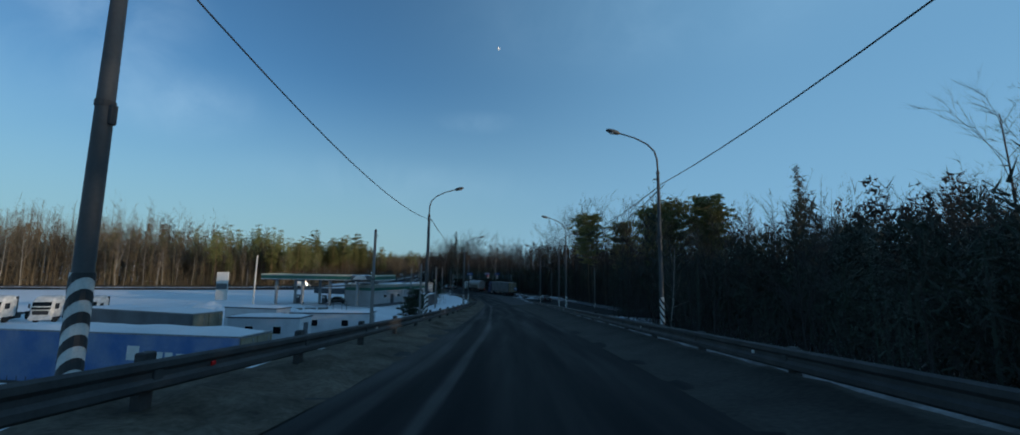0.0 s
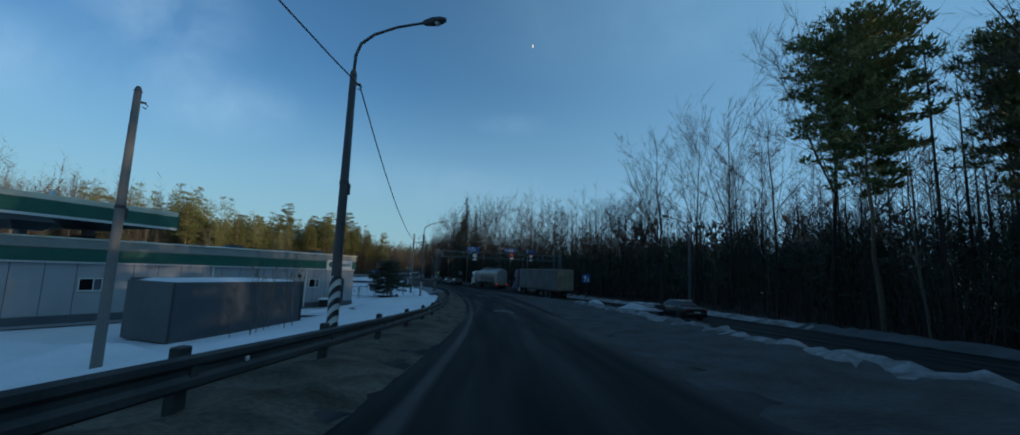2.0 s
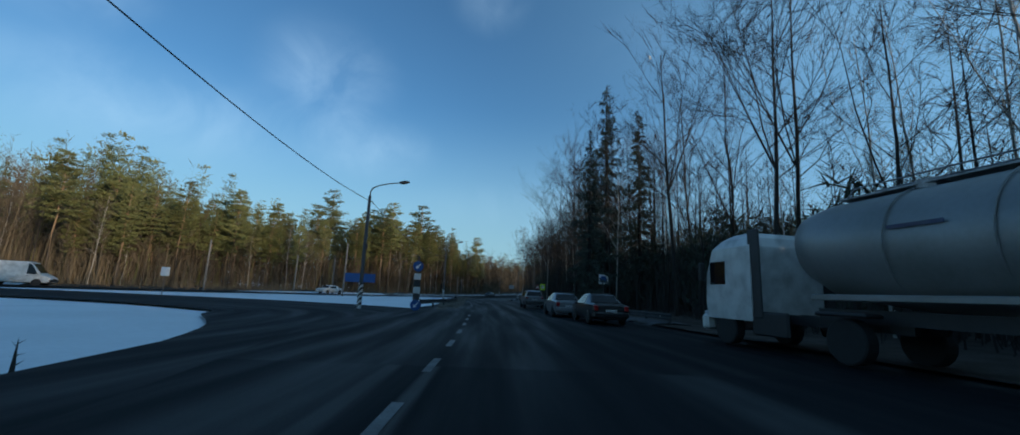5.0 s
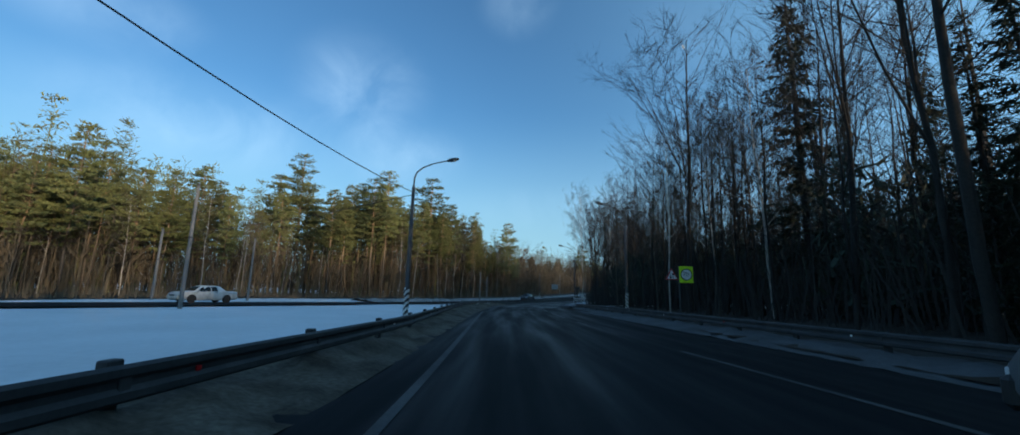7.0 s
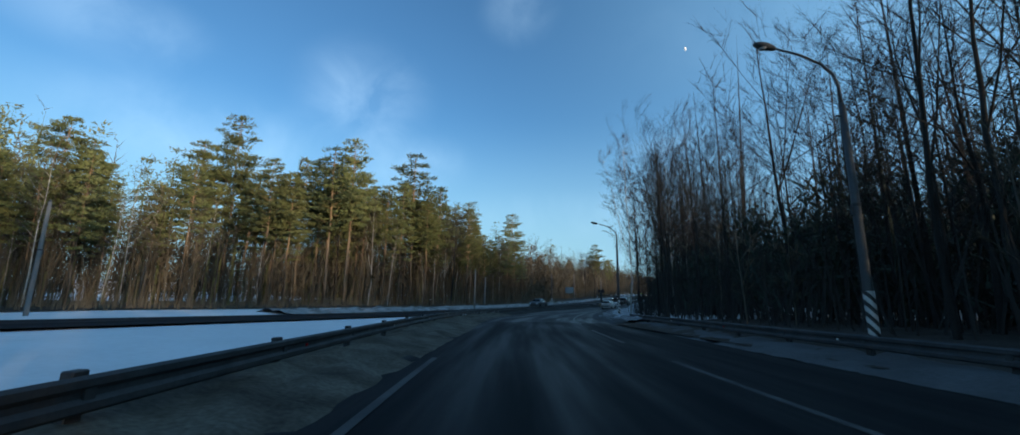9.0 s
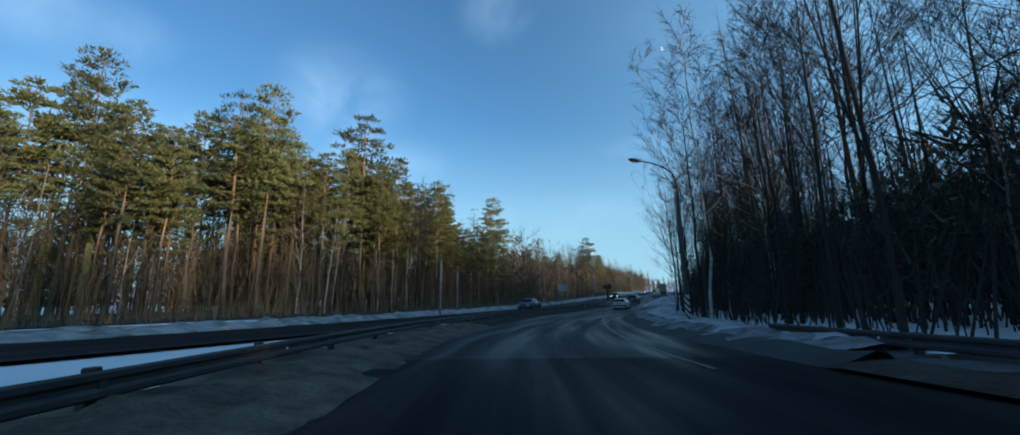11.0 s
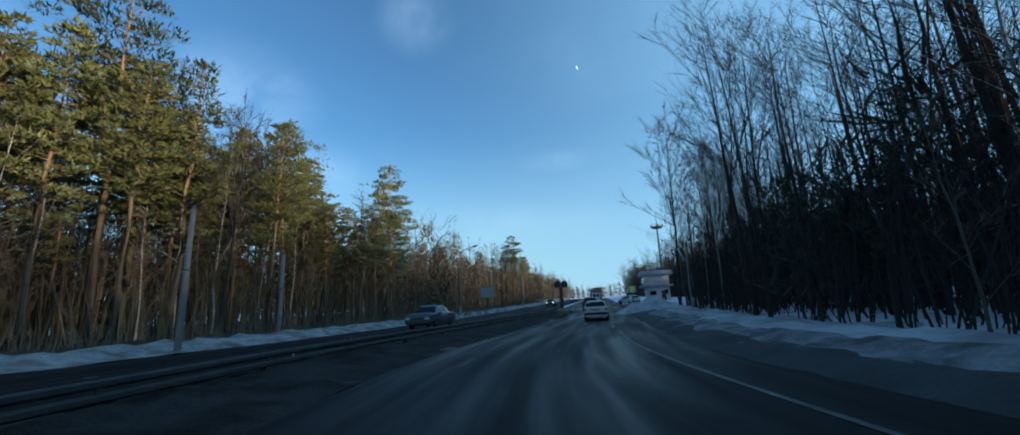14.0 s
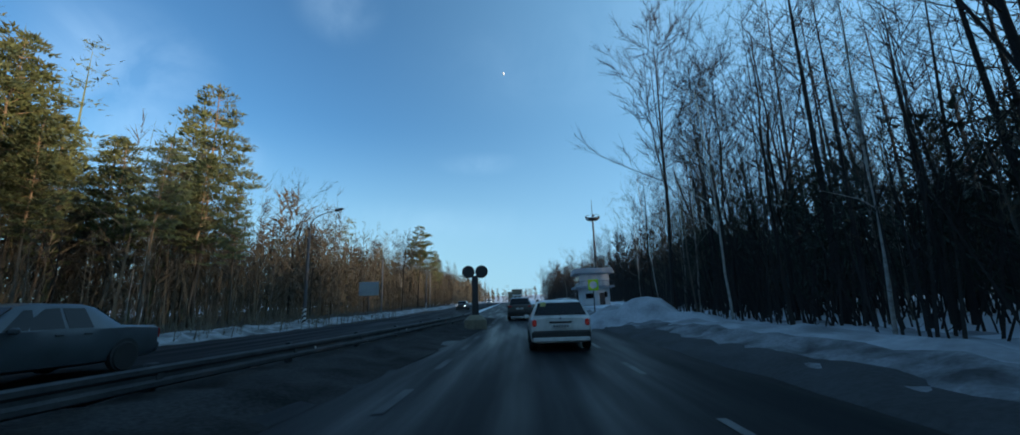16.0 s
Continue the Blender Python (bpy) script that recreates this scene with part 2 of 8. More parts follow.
M = {
    "snow": material("snow", (0.70, 0.72, 0.75), 0.75, vary=0.05, scale=0.25, fine=5.0, bump=0.5, second=(0.56, 0.58, 0.60), amount=0.5, spec=0.3),
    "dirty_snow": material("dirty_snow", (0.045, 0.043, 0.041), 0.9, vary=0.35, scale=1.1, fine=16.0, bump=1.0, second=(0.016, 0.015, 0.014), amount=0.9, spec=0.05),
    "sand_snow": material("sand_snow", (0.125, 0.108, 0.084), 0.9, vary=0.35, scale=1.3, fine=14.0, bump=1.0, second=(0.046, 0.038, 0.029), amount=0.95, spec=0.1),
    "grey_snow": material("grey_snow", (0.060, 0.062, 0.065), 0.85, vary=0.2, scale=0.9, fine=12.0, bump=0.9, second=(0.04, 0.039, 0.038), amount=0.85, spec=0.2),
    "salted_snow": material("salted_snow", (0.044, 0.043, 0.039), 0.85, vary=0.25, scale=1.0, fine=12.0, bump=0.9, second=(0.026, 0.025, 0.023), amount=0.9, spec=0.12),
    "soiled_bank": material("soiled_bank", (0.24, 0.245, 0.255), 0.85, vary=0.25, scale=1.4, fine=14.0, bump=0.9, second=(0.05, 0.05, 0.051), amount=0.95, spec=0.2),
    # shoulder and slush greys hold the wood's shade as well as dirt
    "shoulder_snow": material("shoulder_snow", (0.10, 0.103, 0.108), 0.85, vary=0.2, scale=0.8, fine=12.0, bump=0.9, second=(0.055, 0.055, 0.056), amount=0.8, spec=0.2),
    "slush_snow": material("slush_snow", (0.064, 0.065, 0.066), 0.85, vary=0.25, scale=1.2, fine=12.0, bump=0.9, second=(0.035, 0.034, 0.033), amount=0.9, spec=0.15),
    "lumpy_bank": material("lumpy_bank", (0.33, 0.33, 0.33), 0.85, vary=0.22, scale=1.1, fine=8.0, bump=1.0, second=(0.08, 0.075, 0.07), amount=0.9, spec=0.2),
    "clean_bank": material("clean_bank", (0.46, 0.475, 0.50), 0.8, vary=0.12, scale=0.7, fine=9.0, bump=0.9, second=(0.16, 0.16, 0.165), amount=0.85, spec=0.25),
    "asphalt_ramp": road_material("asphalt_ramp", (0.010, 0.011, 0.013), (0.085, 0.084, 0.080), 0.65, ((-2.6, 1.0, 0.5), (-0.95, 0.16, 0.8), (-1.7, 0.22, 0.6), (3.2, 0.7, 0.5))),
    "asphalt_damp": road_material("asphalt_damp", (0.009, 0.010, 0.012), (0.018, 0.018, 0.019), 0.5, ((-3.2, 1.2, 0.6), (6.2, 1.8, 0.7), (3.4, 0.5, 0.25)), shine=0.06),
    "asphalt_wet": road_material("asphalt_wet", (0.010, 0.011, 0.013), (0.016, 0.016, 0.017), 0.42, ((-2.2, 0.7, 0.7), (-3.6, 1.2, 0.5), (5.2, 1.4, 0.7), (2.5, 0.35, 0.5)), shine=0.10),
    "asphalt_side": road_material("asphalt_side", (0.010, 0.011, 0.013), (0.030, 0.030, 0.030), 0.6, ((-3.4, 0.8, 0.8), (3.4, 0.8, 0.8), (0.0, 0.5, 0.4))),
    "line": material("line", (0.14, 0.14, 0.137), 0.7, vary=0.25, scale=1.5, fine=30.0, second=(0.05, 0.05, 0.05), amount=1.0),
    "faded_line": material("faded_line", (0.055, 0.055, 0.054), 0.75, vary=0.3, scale=0.9, fine=22.0, second=(0.012, 0.012, 0.013), amount=1.0),
    "galvanised": material("galvanised", (0.032, 0.034, 0.037), 0.7, 0.15, vary=0.2, scale=2.0, fine=25.0, bump=0.05, second=(0.07, 0.07, 0.07), amount=0.7),
    "concrete": material("concrete", (0.15, 0.147, 0.14), 0.85, vary=0.15, scale=1.5, fine=30.0, bump=0.2, second=(0.15, 0.145, 0.14), amount=0.6),
    "pole_steel": material("pole_steel", (0.072, 0.075, 0.078), 0.65, 0.3, vary=0.1, scale=1.0, fine=18.0, bump=0.05),
    "white_paint": material("white_paint", (0.55, 0.55, 0.53), 0.6, vary=0.1, scale=2.0, fine=30.0, second=(0.42, 0.41, 0.39), amount=0.6),
    "black_paint": material("black_paint", (0.025, 0.025, 0.027), 0.55, vary=0.2, scale=2.0, fine=30.0),
    "wire": material("wire", (0.015, 0.015, 0.017), 0.6, vary=0.1, bump=0),
    "pine_bark": pine_bark(),
    "birch_bark": birch_bark(),
    # bark and twig are toned dark to hold the right wood's shade
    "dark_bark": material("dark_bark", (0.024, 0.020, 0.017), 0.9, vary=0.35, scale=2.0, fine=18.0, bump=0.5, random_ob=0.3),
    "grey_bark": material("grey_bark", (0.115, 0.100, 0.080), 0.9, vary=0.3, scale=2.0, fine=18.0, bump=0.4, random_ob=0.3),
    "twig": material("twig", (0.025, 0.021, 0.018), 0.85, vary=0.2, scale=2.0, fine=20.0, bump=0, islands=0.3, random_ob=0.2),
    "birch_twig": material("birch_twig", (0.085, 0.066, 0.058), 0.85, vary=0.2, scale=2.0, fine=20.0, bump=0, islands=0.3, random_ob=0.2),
    # twig tone of the sunlit wood, raised and warmed in its colour
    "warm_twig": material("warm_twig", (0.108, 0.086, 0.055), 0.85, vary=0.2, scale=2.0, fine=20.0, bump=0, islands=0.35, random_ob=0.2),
    "needles": material("needles", (0.105, 0.122, 0.040), 0.7, vary=0.2, scale=0.8, fine=5.0, bump=0, islands=0.45, random_ob=0.2, second=(0.145, 0.14, 0.048), amount=0.7),
    "young_needles": material("young_needles", (0.028, 0.042, 0.022), 0.7, vary=0.2, scale=0.8, fine=5.0, bump=0, islands=0.4, random_ob=0.2),
    "litter": material("litter", (0.045, 0.034, 0.026), 0.95, vary=0.4, scale=0.8, fine=14.0, bump=0.8, second=(0.10, 0.09, 0.085), amount=0.6, spec=0.1),
    # needle green deepened to carry the shade inside the right wood
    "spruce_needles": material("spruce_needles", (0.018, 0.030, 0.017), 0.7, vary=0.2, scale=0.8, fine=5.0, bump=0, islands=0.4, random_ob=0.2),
}


# ---- geometry helpers ----
class Geo:
    """Collects faces of one mesh."""

    def __init__(self):
        self.v, self.f, self.uv = [], [], None

    def add(self, verts, faces):
        n = len(self.v)
        self.v.extend([tuple(p) for p in verts])
        self.f.extend([tuple(i + n for i in f) for f in faces])
        return self

    def box(self, c, size, rz=0.0, bevel=0.0, taper=(1, 1)):
        x, y, z = (k / 2 for k in size)
        co, si = math.cos(rz), math.sin(rz)

        def put(px, py, pz):
            return (c[0] + px * co - py * si, c[1] + px * si + py * co, c[2] + pz)

        if bevel <= 0:
            vs = []
            for sz in (-1, 1):
                tx, ty = (1, 1) if sz < 0 else taper
                vs += [put(-x * tx, -y * ty, sz * z), put(x * tx, -y * ty, sz * z), put(x * tx, y * ty, sz * z), put(-x * tx, y * ty, sz * z)]
            return self.add(vs, [(3, 2, 1, 0), (4, 5, 6, 7), (0, 1, 5, 4), (1, 2, 6, 5), (2, 3, 7, 6), (3, 0, 4, 7)])
        b = min(bevel, x * 0.9, y * 0.9, z * 0.9)
        rings = []
        for zz, ins in ((-z, b), (-z + b, 0), (z - b, 0), (z, b)):
            tx, ty = (1, 1) if zz < 0 else taper
            ax, ay = (x - ins) * tx, (y - ins) * ty
            k = b if ins == 0 else b * 0.5
            rings.append([put(-ax + k, -ay, zz), put(ax - k, -ay, zz), put(ax, -ay + k, zz), put(ax, ay - k, zz), put(ax - k, ay, zz), put(-ax + k, ay, zz), put(-ax, ay - k, zz), put(-ax, -ay + k, zz)])
        vs = [p for r in rings for p in r]
        fs = [tuple(range(7, -1, -1)), tuple(range(24, 32))]
        for r in range(3):
            for i in range(8):
                j = (i + 1) % 8
                fs.append((r * 8 + i, r * 8 + j, r * 8 + 8 + j, r * 8 + 8 + i))
        return self.add(vs, fs)

    def tube(self, pts, radii, n=6, caps=True):
        pts = [Vector(p) for p in pts]
        if not hasattr(radii, "__len__"):
            radii = [radii] * len(pts)
        vs, fs = [], []
        up = Vector((0, 0, 1))
        for i, p in enumerate(pts):
            d = (pts[min(i + 1, len(pts) - 1)] - pts[max(i - 1, 0)]).normalized()
            a = d.cross(up)
            a = a.normalized() if a.length > 1e-3 else Vector((1, 0, 0))
            b = d.cross(a)
            for k in range(n):
                t = 2 * math.pi * k / n
                vs.append(p + (a * math.cos(t) + b * math.sin(t)) * radii[i])
        for i in range(len(pts) - 1):
            for k in range(n):
                m = (k + 1) % n
                fs.append((i * n + k, i * n + m, i * n + n + m, i * n + n + k))
        if caps:
            fs.append(tuple(range(n - 1, -1, -1)))
            fs.append(tuple(range((len(pts) - 1) * n, len(pts) * n)))
        return self.add(vs, fs)

    def spike(self, p, q, r):
        """A tapering three-sided twig from p to its tip q."""
        p, q = Vector(p), Vector(q)
        d = (q - p).normalized()
        a = d.orthogonal().normalized() * r
        b = d.cross(a)
        return self.add([p + a, p - a * 0.5 + b * 0.87, p - a * 0.5 - b * 0.87, q], [(0, 1, 3), (1, 2, 3), (2, 0, 3)])

    def blade(self, p, q, r):
        """A thin flat sliver from p to its tip q, for the finest twigs and needles."""
        p, q = Vector(p), Vector(q)
        d = q - p
        a = Vector((d.y - d.z * 0.6, -d.x + d.z * 0.8, d.x * 0.6 - d.y * 0.8))
        a = a.normalized() * r if a.length > 1e-6 else Vector((r, 0, 0))
        return self.add([p + a, p - a, q], [(0, 1, 2)])

    def loft(self, rings, closed=True, caps=True):
        n = len(rings[0])
        vs = [p for r in rings for p in r]
        fs = []
        for i in range(len(rings) - 1):
            for k in range(n if closed else n - 1):
                m = (k + 1) % n
                fs.append((i * n + k, i * n + m, i * n + n + m, i * n + n + k))
        if caps and closed:
            fs.append(tuple(range(n - 1, -1, -1)))
            fs.append(tuple(range((len(rings) - 1) * n, len(rings) * n)))
        return self.add(vs, fs)

    def disc(self, c, normal, r, thick, n=20):
        nrm = Vector(normal).normalized()
        return self.tube([Vector(c) - nrm * thick / 2, Vector(c) + nrm * thick / 2], r, n)

    def mesh(self, name, mat, smooth=False):
        me = bpy.data.meshes.new(name)
        me.from_pydata(self.v, [], self.f)
        if mat:
            for k in mat if isinstance(mat, (list, tuple)) else [mat]:
                me.materials.append(k)
        if self.uv is not None:
            lay = me.uv_layers.new(name="UVMap")
            idx = np.zeros(len(me.loops), dtype=np.int32)
            me.loops.foreach_get("vertex_index", idx)
            lay.data.foreach_set("uv", np.array(self.uv, dtype=np.float32)[idx].ravel())
        if smooth:
            me.polygons.foreach_set("use_smooth", [True] * len(me.polygons))
        me.update()
        if smooth == "auto":
            me.set_sharp_from_angle(angle=radians(26))
        return me


def part(name, geo, mat, parent=None, label="", smooth=False, at=None):
    """Links a Geo as one mesh object under a thing or under a part."""
    ob = new(name, geo.mesh(name, mat, smooth))
    if parent is not None:
        ob.parent = parent
    if at is not None:
        ob.matrix_basis = at
    if label:
        ob["label"] = label
    return ob


def thing(name, label, category, at=None, group="", kind=""):
    ob = new(name)
    ob.empty_display_size = 0.3
    if at is not None:
        ob.matrix_basis = at
    return tagged(ob, label, category, group, kind)


class Line:
    """A smooth road line through nodes, read by metres along it."""

    def __init__(self, nodes, step=1.0):
        p = np.array(nodes, float)
        p = np.vstack([2 * p[0] - p[1], p, 2 * p[-1] - p[-2]])
        out = []
        for i in range(1, len(p) - 2):
            n = max(2, int(np.linalg.norm(p[i + 1] - p[i]) / step))
            for u in np.linspace(0, 1, n, endpoint=False):
                a, b, c, d = p[i - 1], p[i], p[i + 1], p[i + 2]
                out.append(0.5 * (2 * b + (c - a) * u + (2 * a - 5 * b + 4 * c - d) * u * u + (3 * b - a - 3 * c + d) * u**3))
        out.append(p[-2])
        self.p = np.array(out)
        self.s = np.r_[0, np.cumsum(np.hypot(*np.diff(self.p[:, :2], axis=0).T))]
        t = np.gradient(self.p[:, :2], axis=0)
        self.t = t / np.linalg.norm(t, axis=1)[:, None]

    def shift(self, s0):
        self.s = self.s + s0
        return self

    def at(self, s, d=0.0, h=0.0):
        x, y, z = (np.interp(s, self.s, self.p[:, k]) for k in range(3))
        tx, ty = (np.interp(s, self.s, self.t[:, k]) for k in range(2))
        n = math.hypot(tx, ty)
        return Vector((x + d * ty / n, y - d * tx / n, z + h))

    def yaw(self, s):
        """Degrees about z that turn +y onto the road's heading."""
        tx, ty = (np.interp(s, self.s, self.t[:, k]) for k in range(2))
        return math.degrees(math.atan2(-tx, ty))

    def near(self, xy):
        """For many points: metres along, offset to the right, height of the line there."""
        xy = np.asarray(xy, float)
        s, d, z = (np.zeros(len(xy)) for _ in range(3))
        a, b = self.p[:-1, :2], self.p[1:, :2]
        ab = b - a
        ll = (ab**2).sum(1)
        for lo in range(0, len(xy), 4000):
            q = xy[lo : lo + 4000]
            u = np.clip(((q[:, None] - a) * ab).sum(2) / ll, 0, 1)
            off = q[:, None] - (a + u[..., None] * ab)
            dist = (off**2).sum(2)
            i = dist.argmin(1)
            k = np.arange(len(q))
            s[lo : lo + 4000] = self.s[i] + u[k, i] * np.sqrt(ll[i])
            side = self.t[i, 1] * off[k, i, 0] - self.t[i, 0] * off[k, i, 1]
            d[lo : lo + 4000] = np.sign(side) * np.sqrt(dist[k, i])
            z[lo : lo + 4000] = self.p[i, 2] * (1 - u[k, i]) + self.p[i + 1, 2] * u[k, i]
        return s, d, z


def strip(line, s0, s1, step, section, wobble=0.0, grain=1.0, seed=0.0):
    """A sheet along a road line; section(s) lists (offset, height) across it. UV: metres across, metres along."""
    g = Geo()
    g.uv = []
    count = max(2, int((s1 - s0) / step) + 1)
    rows = []
    for s in np.linspace(s0, s1, count):
        row = []
        for k, (d, h) in enumerate(section(s)):
            p = line.at(s, d, h)
            if wobble:
                p.z += wobble * noise.fractal(Vector((p.x * grain, p.y * grain, seed)), 0.9, 2.1, 4) * (0.25 if k in (0, len(section(s)) - 1) else 1)
            row.append(p)
            g.uv.append((d, s))
        rows.append(row)
    g.loft(rows, closed=False)
    return g


def lerp_table(s, table):
    xs = [r[0] for r in table]
    return [float(np.interp(s, xs, [r[k] for r in table])) for k in range(1, len(table[0]))]


# ---- the road lines ----
MAIN_NODES = [
    (-1.73, -61.84, 5.38), (-0.89, -31.85, 3.37), (-0.05, -1.86, 1.36), (0.14, 10.14, 0.58),
    (0.02, 23.13, -0.20), (-0.29, 35.13, -0.90), (-0.75, 48.12, -1.66), (-1.32, 60.11, -2.36),
    (-1.90, 69.09, -2.86), (-3.33, 84.02, -3.57), (-5.41, 98.87, -4.09), (-7.90, 112.65, -4.43),
    (-10.75, 125.33, -4.64), (-15.26, 140.68, -4.78), (-20.10, 153.82, -4.84), (-25.46, 166.75, -4.88),
    (-31.91, 181.39, -4.92), (-36.81, 192.35, -4.95), (-41.87, 203.22, -5.00), (-47.34, 215.02, -5.07),
    (-52.43, 226.98, -5.16), (-56.61, 238.22, -5.28), (-59.44, 249.88, -5.37), (-61.04, 261.76, -5.33),
    (-61.01, 272.76, -5.20), (-60.74, 287.75, -4.95), (-60.6, 320.0, -4.2), (-60.8, 400.0, -2.0),
]
MAIN = Line([(-2.9, -101.8, 8.1)] + MAIN_NODES + [(-61.5, 520.0, 1.0), (-62.5, 700.0, 4.0)]).shift(-100.0)
ONCOMING = Line([(-330, 118, -5.0), (-240, 132, -5.0), (-160, 144, -5.0), (-112, 155, -5.0), (-86, 169, -5.0), (-74.5, 188, -5.0), (-71.5, 212, -5.05), (-71, 245, -5.2), (-71.3, 280, -5.0), (-71, 320, -4.2), (-70.6, 400, -2.0), (-70.6, 520, 1.0), (-70.8, 700, 4.0)])
SLIP = Line([MAIN.at(s, d, h) for s, d, h in ((56, 24, -1.2), (66, 18.5, -1.1), (75, 16.2, -0.9), (90, 15.2, -0.7), (105, 14.2, -0.6), (123, 11.2, -0.35), (140, 9.3, -0.15), (158, 7.2, 0), (175, 5.6, 0), (195, 4.6, 0))])


LINK = Line([(-23.5, 148.0, -4.83), (-27.5, 159.5, -4.86), (-34, 167.3, -4.9), (-43, 168.8, -4.92), (-52, 167.6, -4.94), (-66, 163.5, -4.96), (-90, 156, -5.0), (-130, 146.5, -5.0), (-220, 130.5, -5.0)])


SLIP_FAR = lambda s: np.interp(s, [0, 20, 35, 50, 62, 75, 85, 95, 300], [3.4, 4.6, 5.6, 6.8, 8.0, 6.0, 4.4, 3.9, 3.9])


def smooth(a, b, x):
    u = np.clip((np.asarray(x, float) - a) / (b - a), 0, 1)
    return u * u * (3 - 2 * u)


def land(xy):
    """Height of the snow-covered ground at many places."""
    xy = np.asarray(xy, float)
    s, d, zr = MAIN.near(xy)
    so, do, zo = ONCOMING.near(xy)
    sl, dl, zl = SLIP.near(xy)
    far = smooth(60, 220, np.abs(d))
    base = np.where(d < 0, -4.95, -4.75) + np.clip(zr + 5.2, 0, 40) * smooth(255, 330, s)
    edge = np.where(d < 0, 5.4, 5.6)
    z = zr - 0.12 + (base - zr) * smooth(edge, edge + 8.5, np.abs(d))
    z = np.where((d > 8) & (s > 175), np.maximum(z, zr + 0.12), z)
    z = np.where((np.abs(d) < 9.5) & (d > 0) & (s > 120), np.minimum(z, zr - 0.12), z)
    z = z + 0.10 * np.sin(xy[:, 0] * 0.23 + 1.1) * np.sin(xy[:, 1] * 0.19) * smooth(7, 12, np.abs(d))
    hill = smooth(150, 900, np.hypot(xy[:, 0] + 30, xy[:, 1] - 150)) * 16
    z = z + hill * far
    near_on = smooth(8.0, 5.0, np.abs(do))
    z = z * (1 - near_on) + (zo - 0.12) * near_on
    near_sl = smooth(7.0, 4.6, np.where(dl > 0, np.maximum(dl - (SLIP_FAR(sl) - 3.4), 0), -dl)) * (sl > 1) * (sl < SLIP.s[-1] - 8)
    z = z * (1 - near_sl) + (zl - 0.12) * near_sl
    si, di, zi = LINK.near(xy)
    near_li = smooth(9.0, 7.0, np.abs(di)) * (si > 4)
    z = z * (1 - near_li) + (zi - 0.14) * near_li
    return z


def land_at(x, y):
    return float(land([(x, y)])[0])


def build_ground():
    xs = np.concatenate([[-2600, -1600, -900, -600, -420], np.arange(-320, -130, 10), np.arange(-130, 50, 1.5), np.arange(50, 150, 8), [180, 260, 420, 700, 1200, 2000]])
    ys = np.concatenate([[-1500, -700, -350, -200], np.arange(-130, -30, 10), np.arange(-30, 380, 1.5), np.arange(380, 700, 10), [760, 900, 1200, 1700, 2400, 3200]])
    X, Y = np.meshgrid(xs, ys)
    xy = np.c_[X.ravel(), Y.ravel()]
    z = land(xy)
    n, m = len(ys), len(xs)
    g = Geo()
    g.v = np.c_[xy, z].tolist()
    i = np.arange(n * m).reshape(n, m)
    g.f = np.stack([i[:-1, :-1], i[:-1, 1:], i[1:, 1:], i[1:, :-1]], -1).reshape(-1, 4).tolist()
    ob = part("ground", g, M["snow"], smooth=True)
    tagged(ob, "snow-covered ground sloping from the embankment to the woods", "ground", kind="structure")


build_ground()

# ---- carriageways ----
MAIN_EDGES = [(-100, -4.3, 4.2), (58, -4.3, 4.2), (64, -4.2, 5.8), (76, -4.0, 5.4), (85, -3.9, 4.6), (105, -3.9, 4.9), (120, -4.0, 6.6), (138, -3.4, 10.5), (144, -2.6, 11.2), (150, -3.0, 11.6), (156, -4.2, 11.4), (166, -6.2, 11.0), (176, -5.8, 10.0), (190, -4.6, 9.6), (215, -4.4, 9.0), (235, -4.8, 8.6), (255, -5.4, 6.9), (275, -5.2, 5.4), (300, -5.0, 4.9), (420, -5.0, 4.9), (700, -5.0, 4.9)]


def carriageway(name, line, s0, s1, edges, mat, label, lift=0.0):
    def section(s):
        a, b = lerp_table(s, edges)
        return [(a + (b - a) * k / 8, lift + 0.015 * math.cos((k / 8 - 0.5) * 3)) for k in range(9)]

    ob = part(name, strip(line, s0, s1, 1.5, section), mat, smooth=True)
    return tagged(ob, label, "road", kind="structure")


carriageway("road_ramp", MAIN, -100, 158, MAIN_EDGES, M["asphalt_ramp"], "dark worn asphalt ramp with pale salt tracks")
carriageway("road_main", MAIN, 158, 246, MAIN_EDGES, M["asphalt_damp"], "damp dark asphalt highway lane in winter")
carriageway("road_wet", MAIN, 246, 690, MAIN_EDGES, M["asphalt_wet"], "wet dark asphalt highway lane in winter")
carriageway("road_link", LINK, 0, LINK.s[-1] - 2, [(0, -0.5, 2), (6, -2.2, 4), (16, -6.5, 5.5), (26, -7.0, 6.3), (60, -5.5, 5.5), (260, -4.5, 4.5)], M["asphalt_side"], "dark asphalt turning lane leading to the oncoming road", lift=-0.03)
carriageway("road_oncoming", ONCOMING, 0, ONCOMING.s[-1] - 2, [(0, -4.2, 4.0), (900, -4.2, 4.0)], M["asphalt_side"], "salt-stained asphalt of the oncoming carriageway")
carriageway("road_slip", SLIP, 0, SLIP.s[-1] - 6, [(0, -3.4, 3.4), (20, -3.4, 4.6), (35, -3.4, 5.6), (50, -3.4, 6.8), (62, -3.5, 8.0), (75, -3.5, 6.0), (85, -3.6, 4.4), (300, -3.9, 3.9)], M["asphalt_side"], "dark asphalt slip road joining from the woods", lift=-0.03)


# ---- trees ----
def rnd(rng, a, b):
    return a + (b - a) * rng.random()


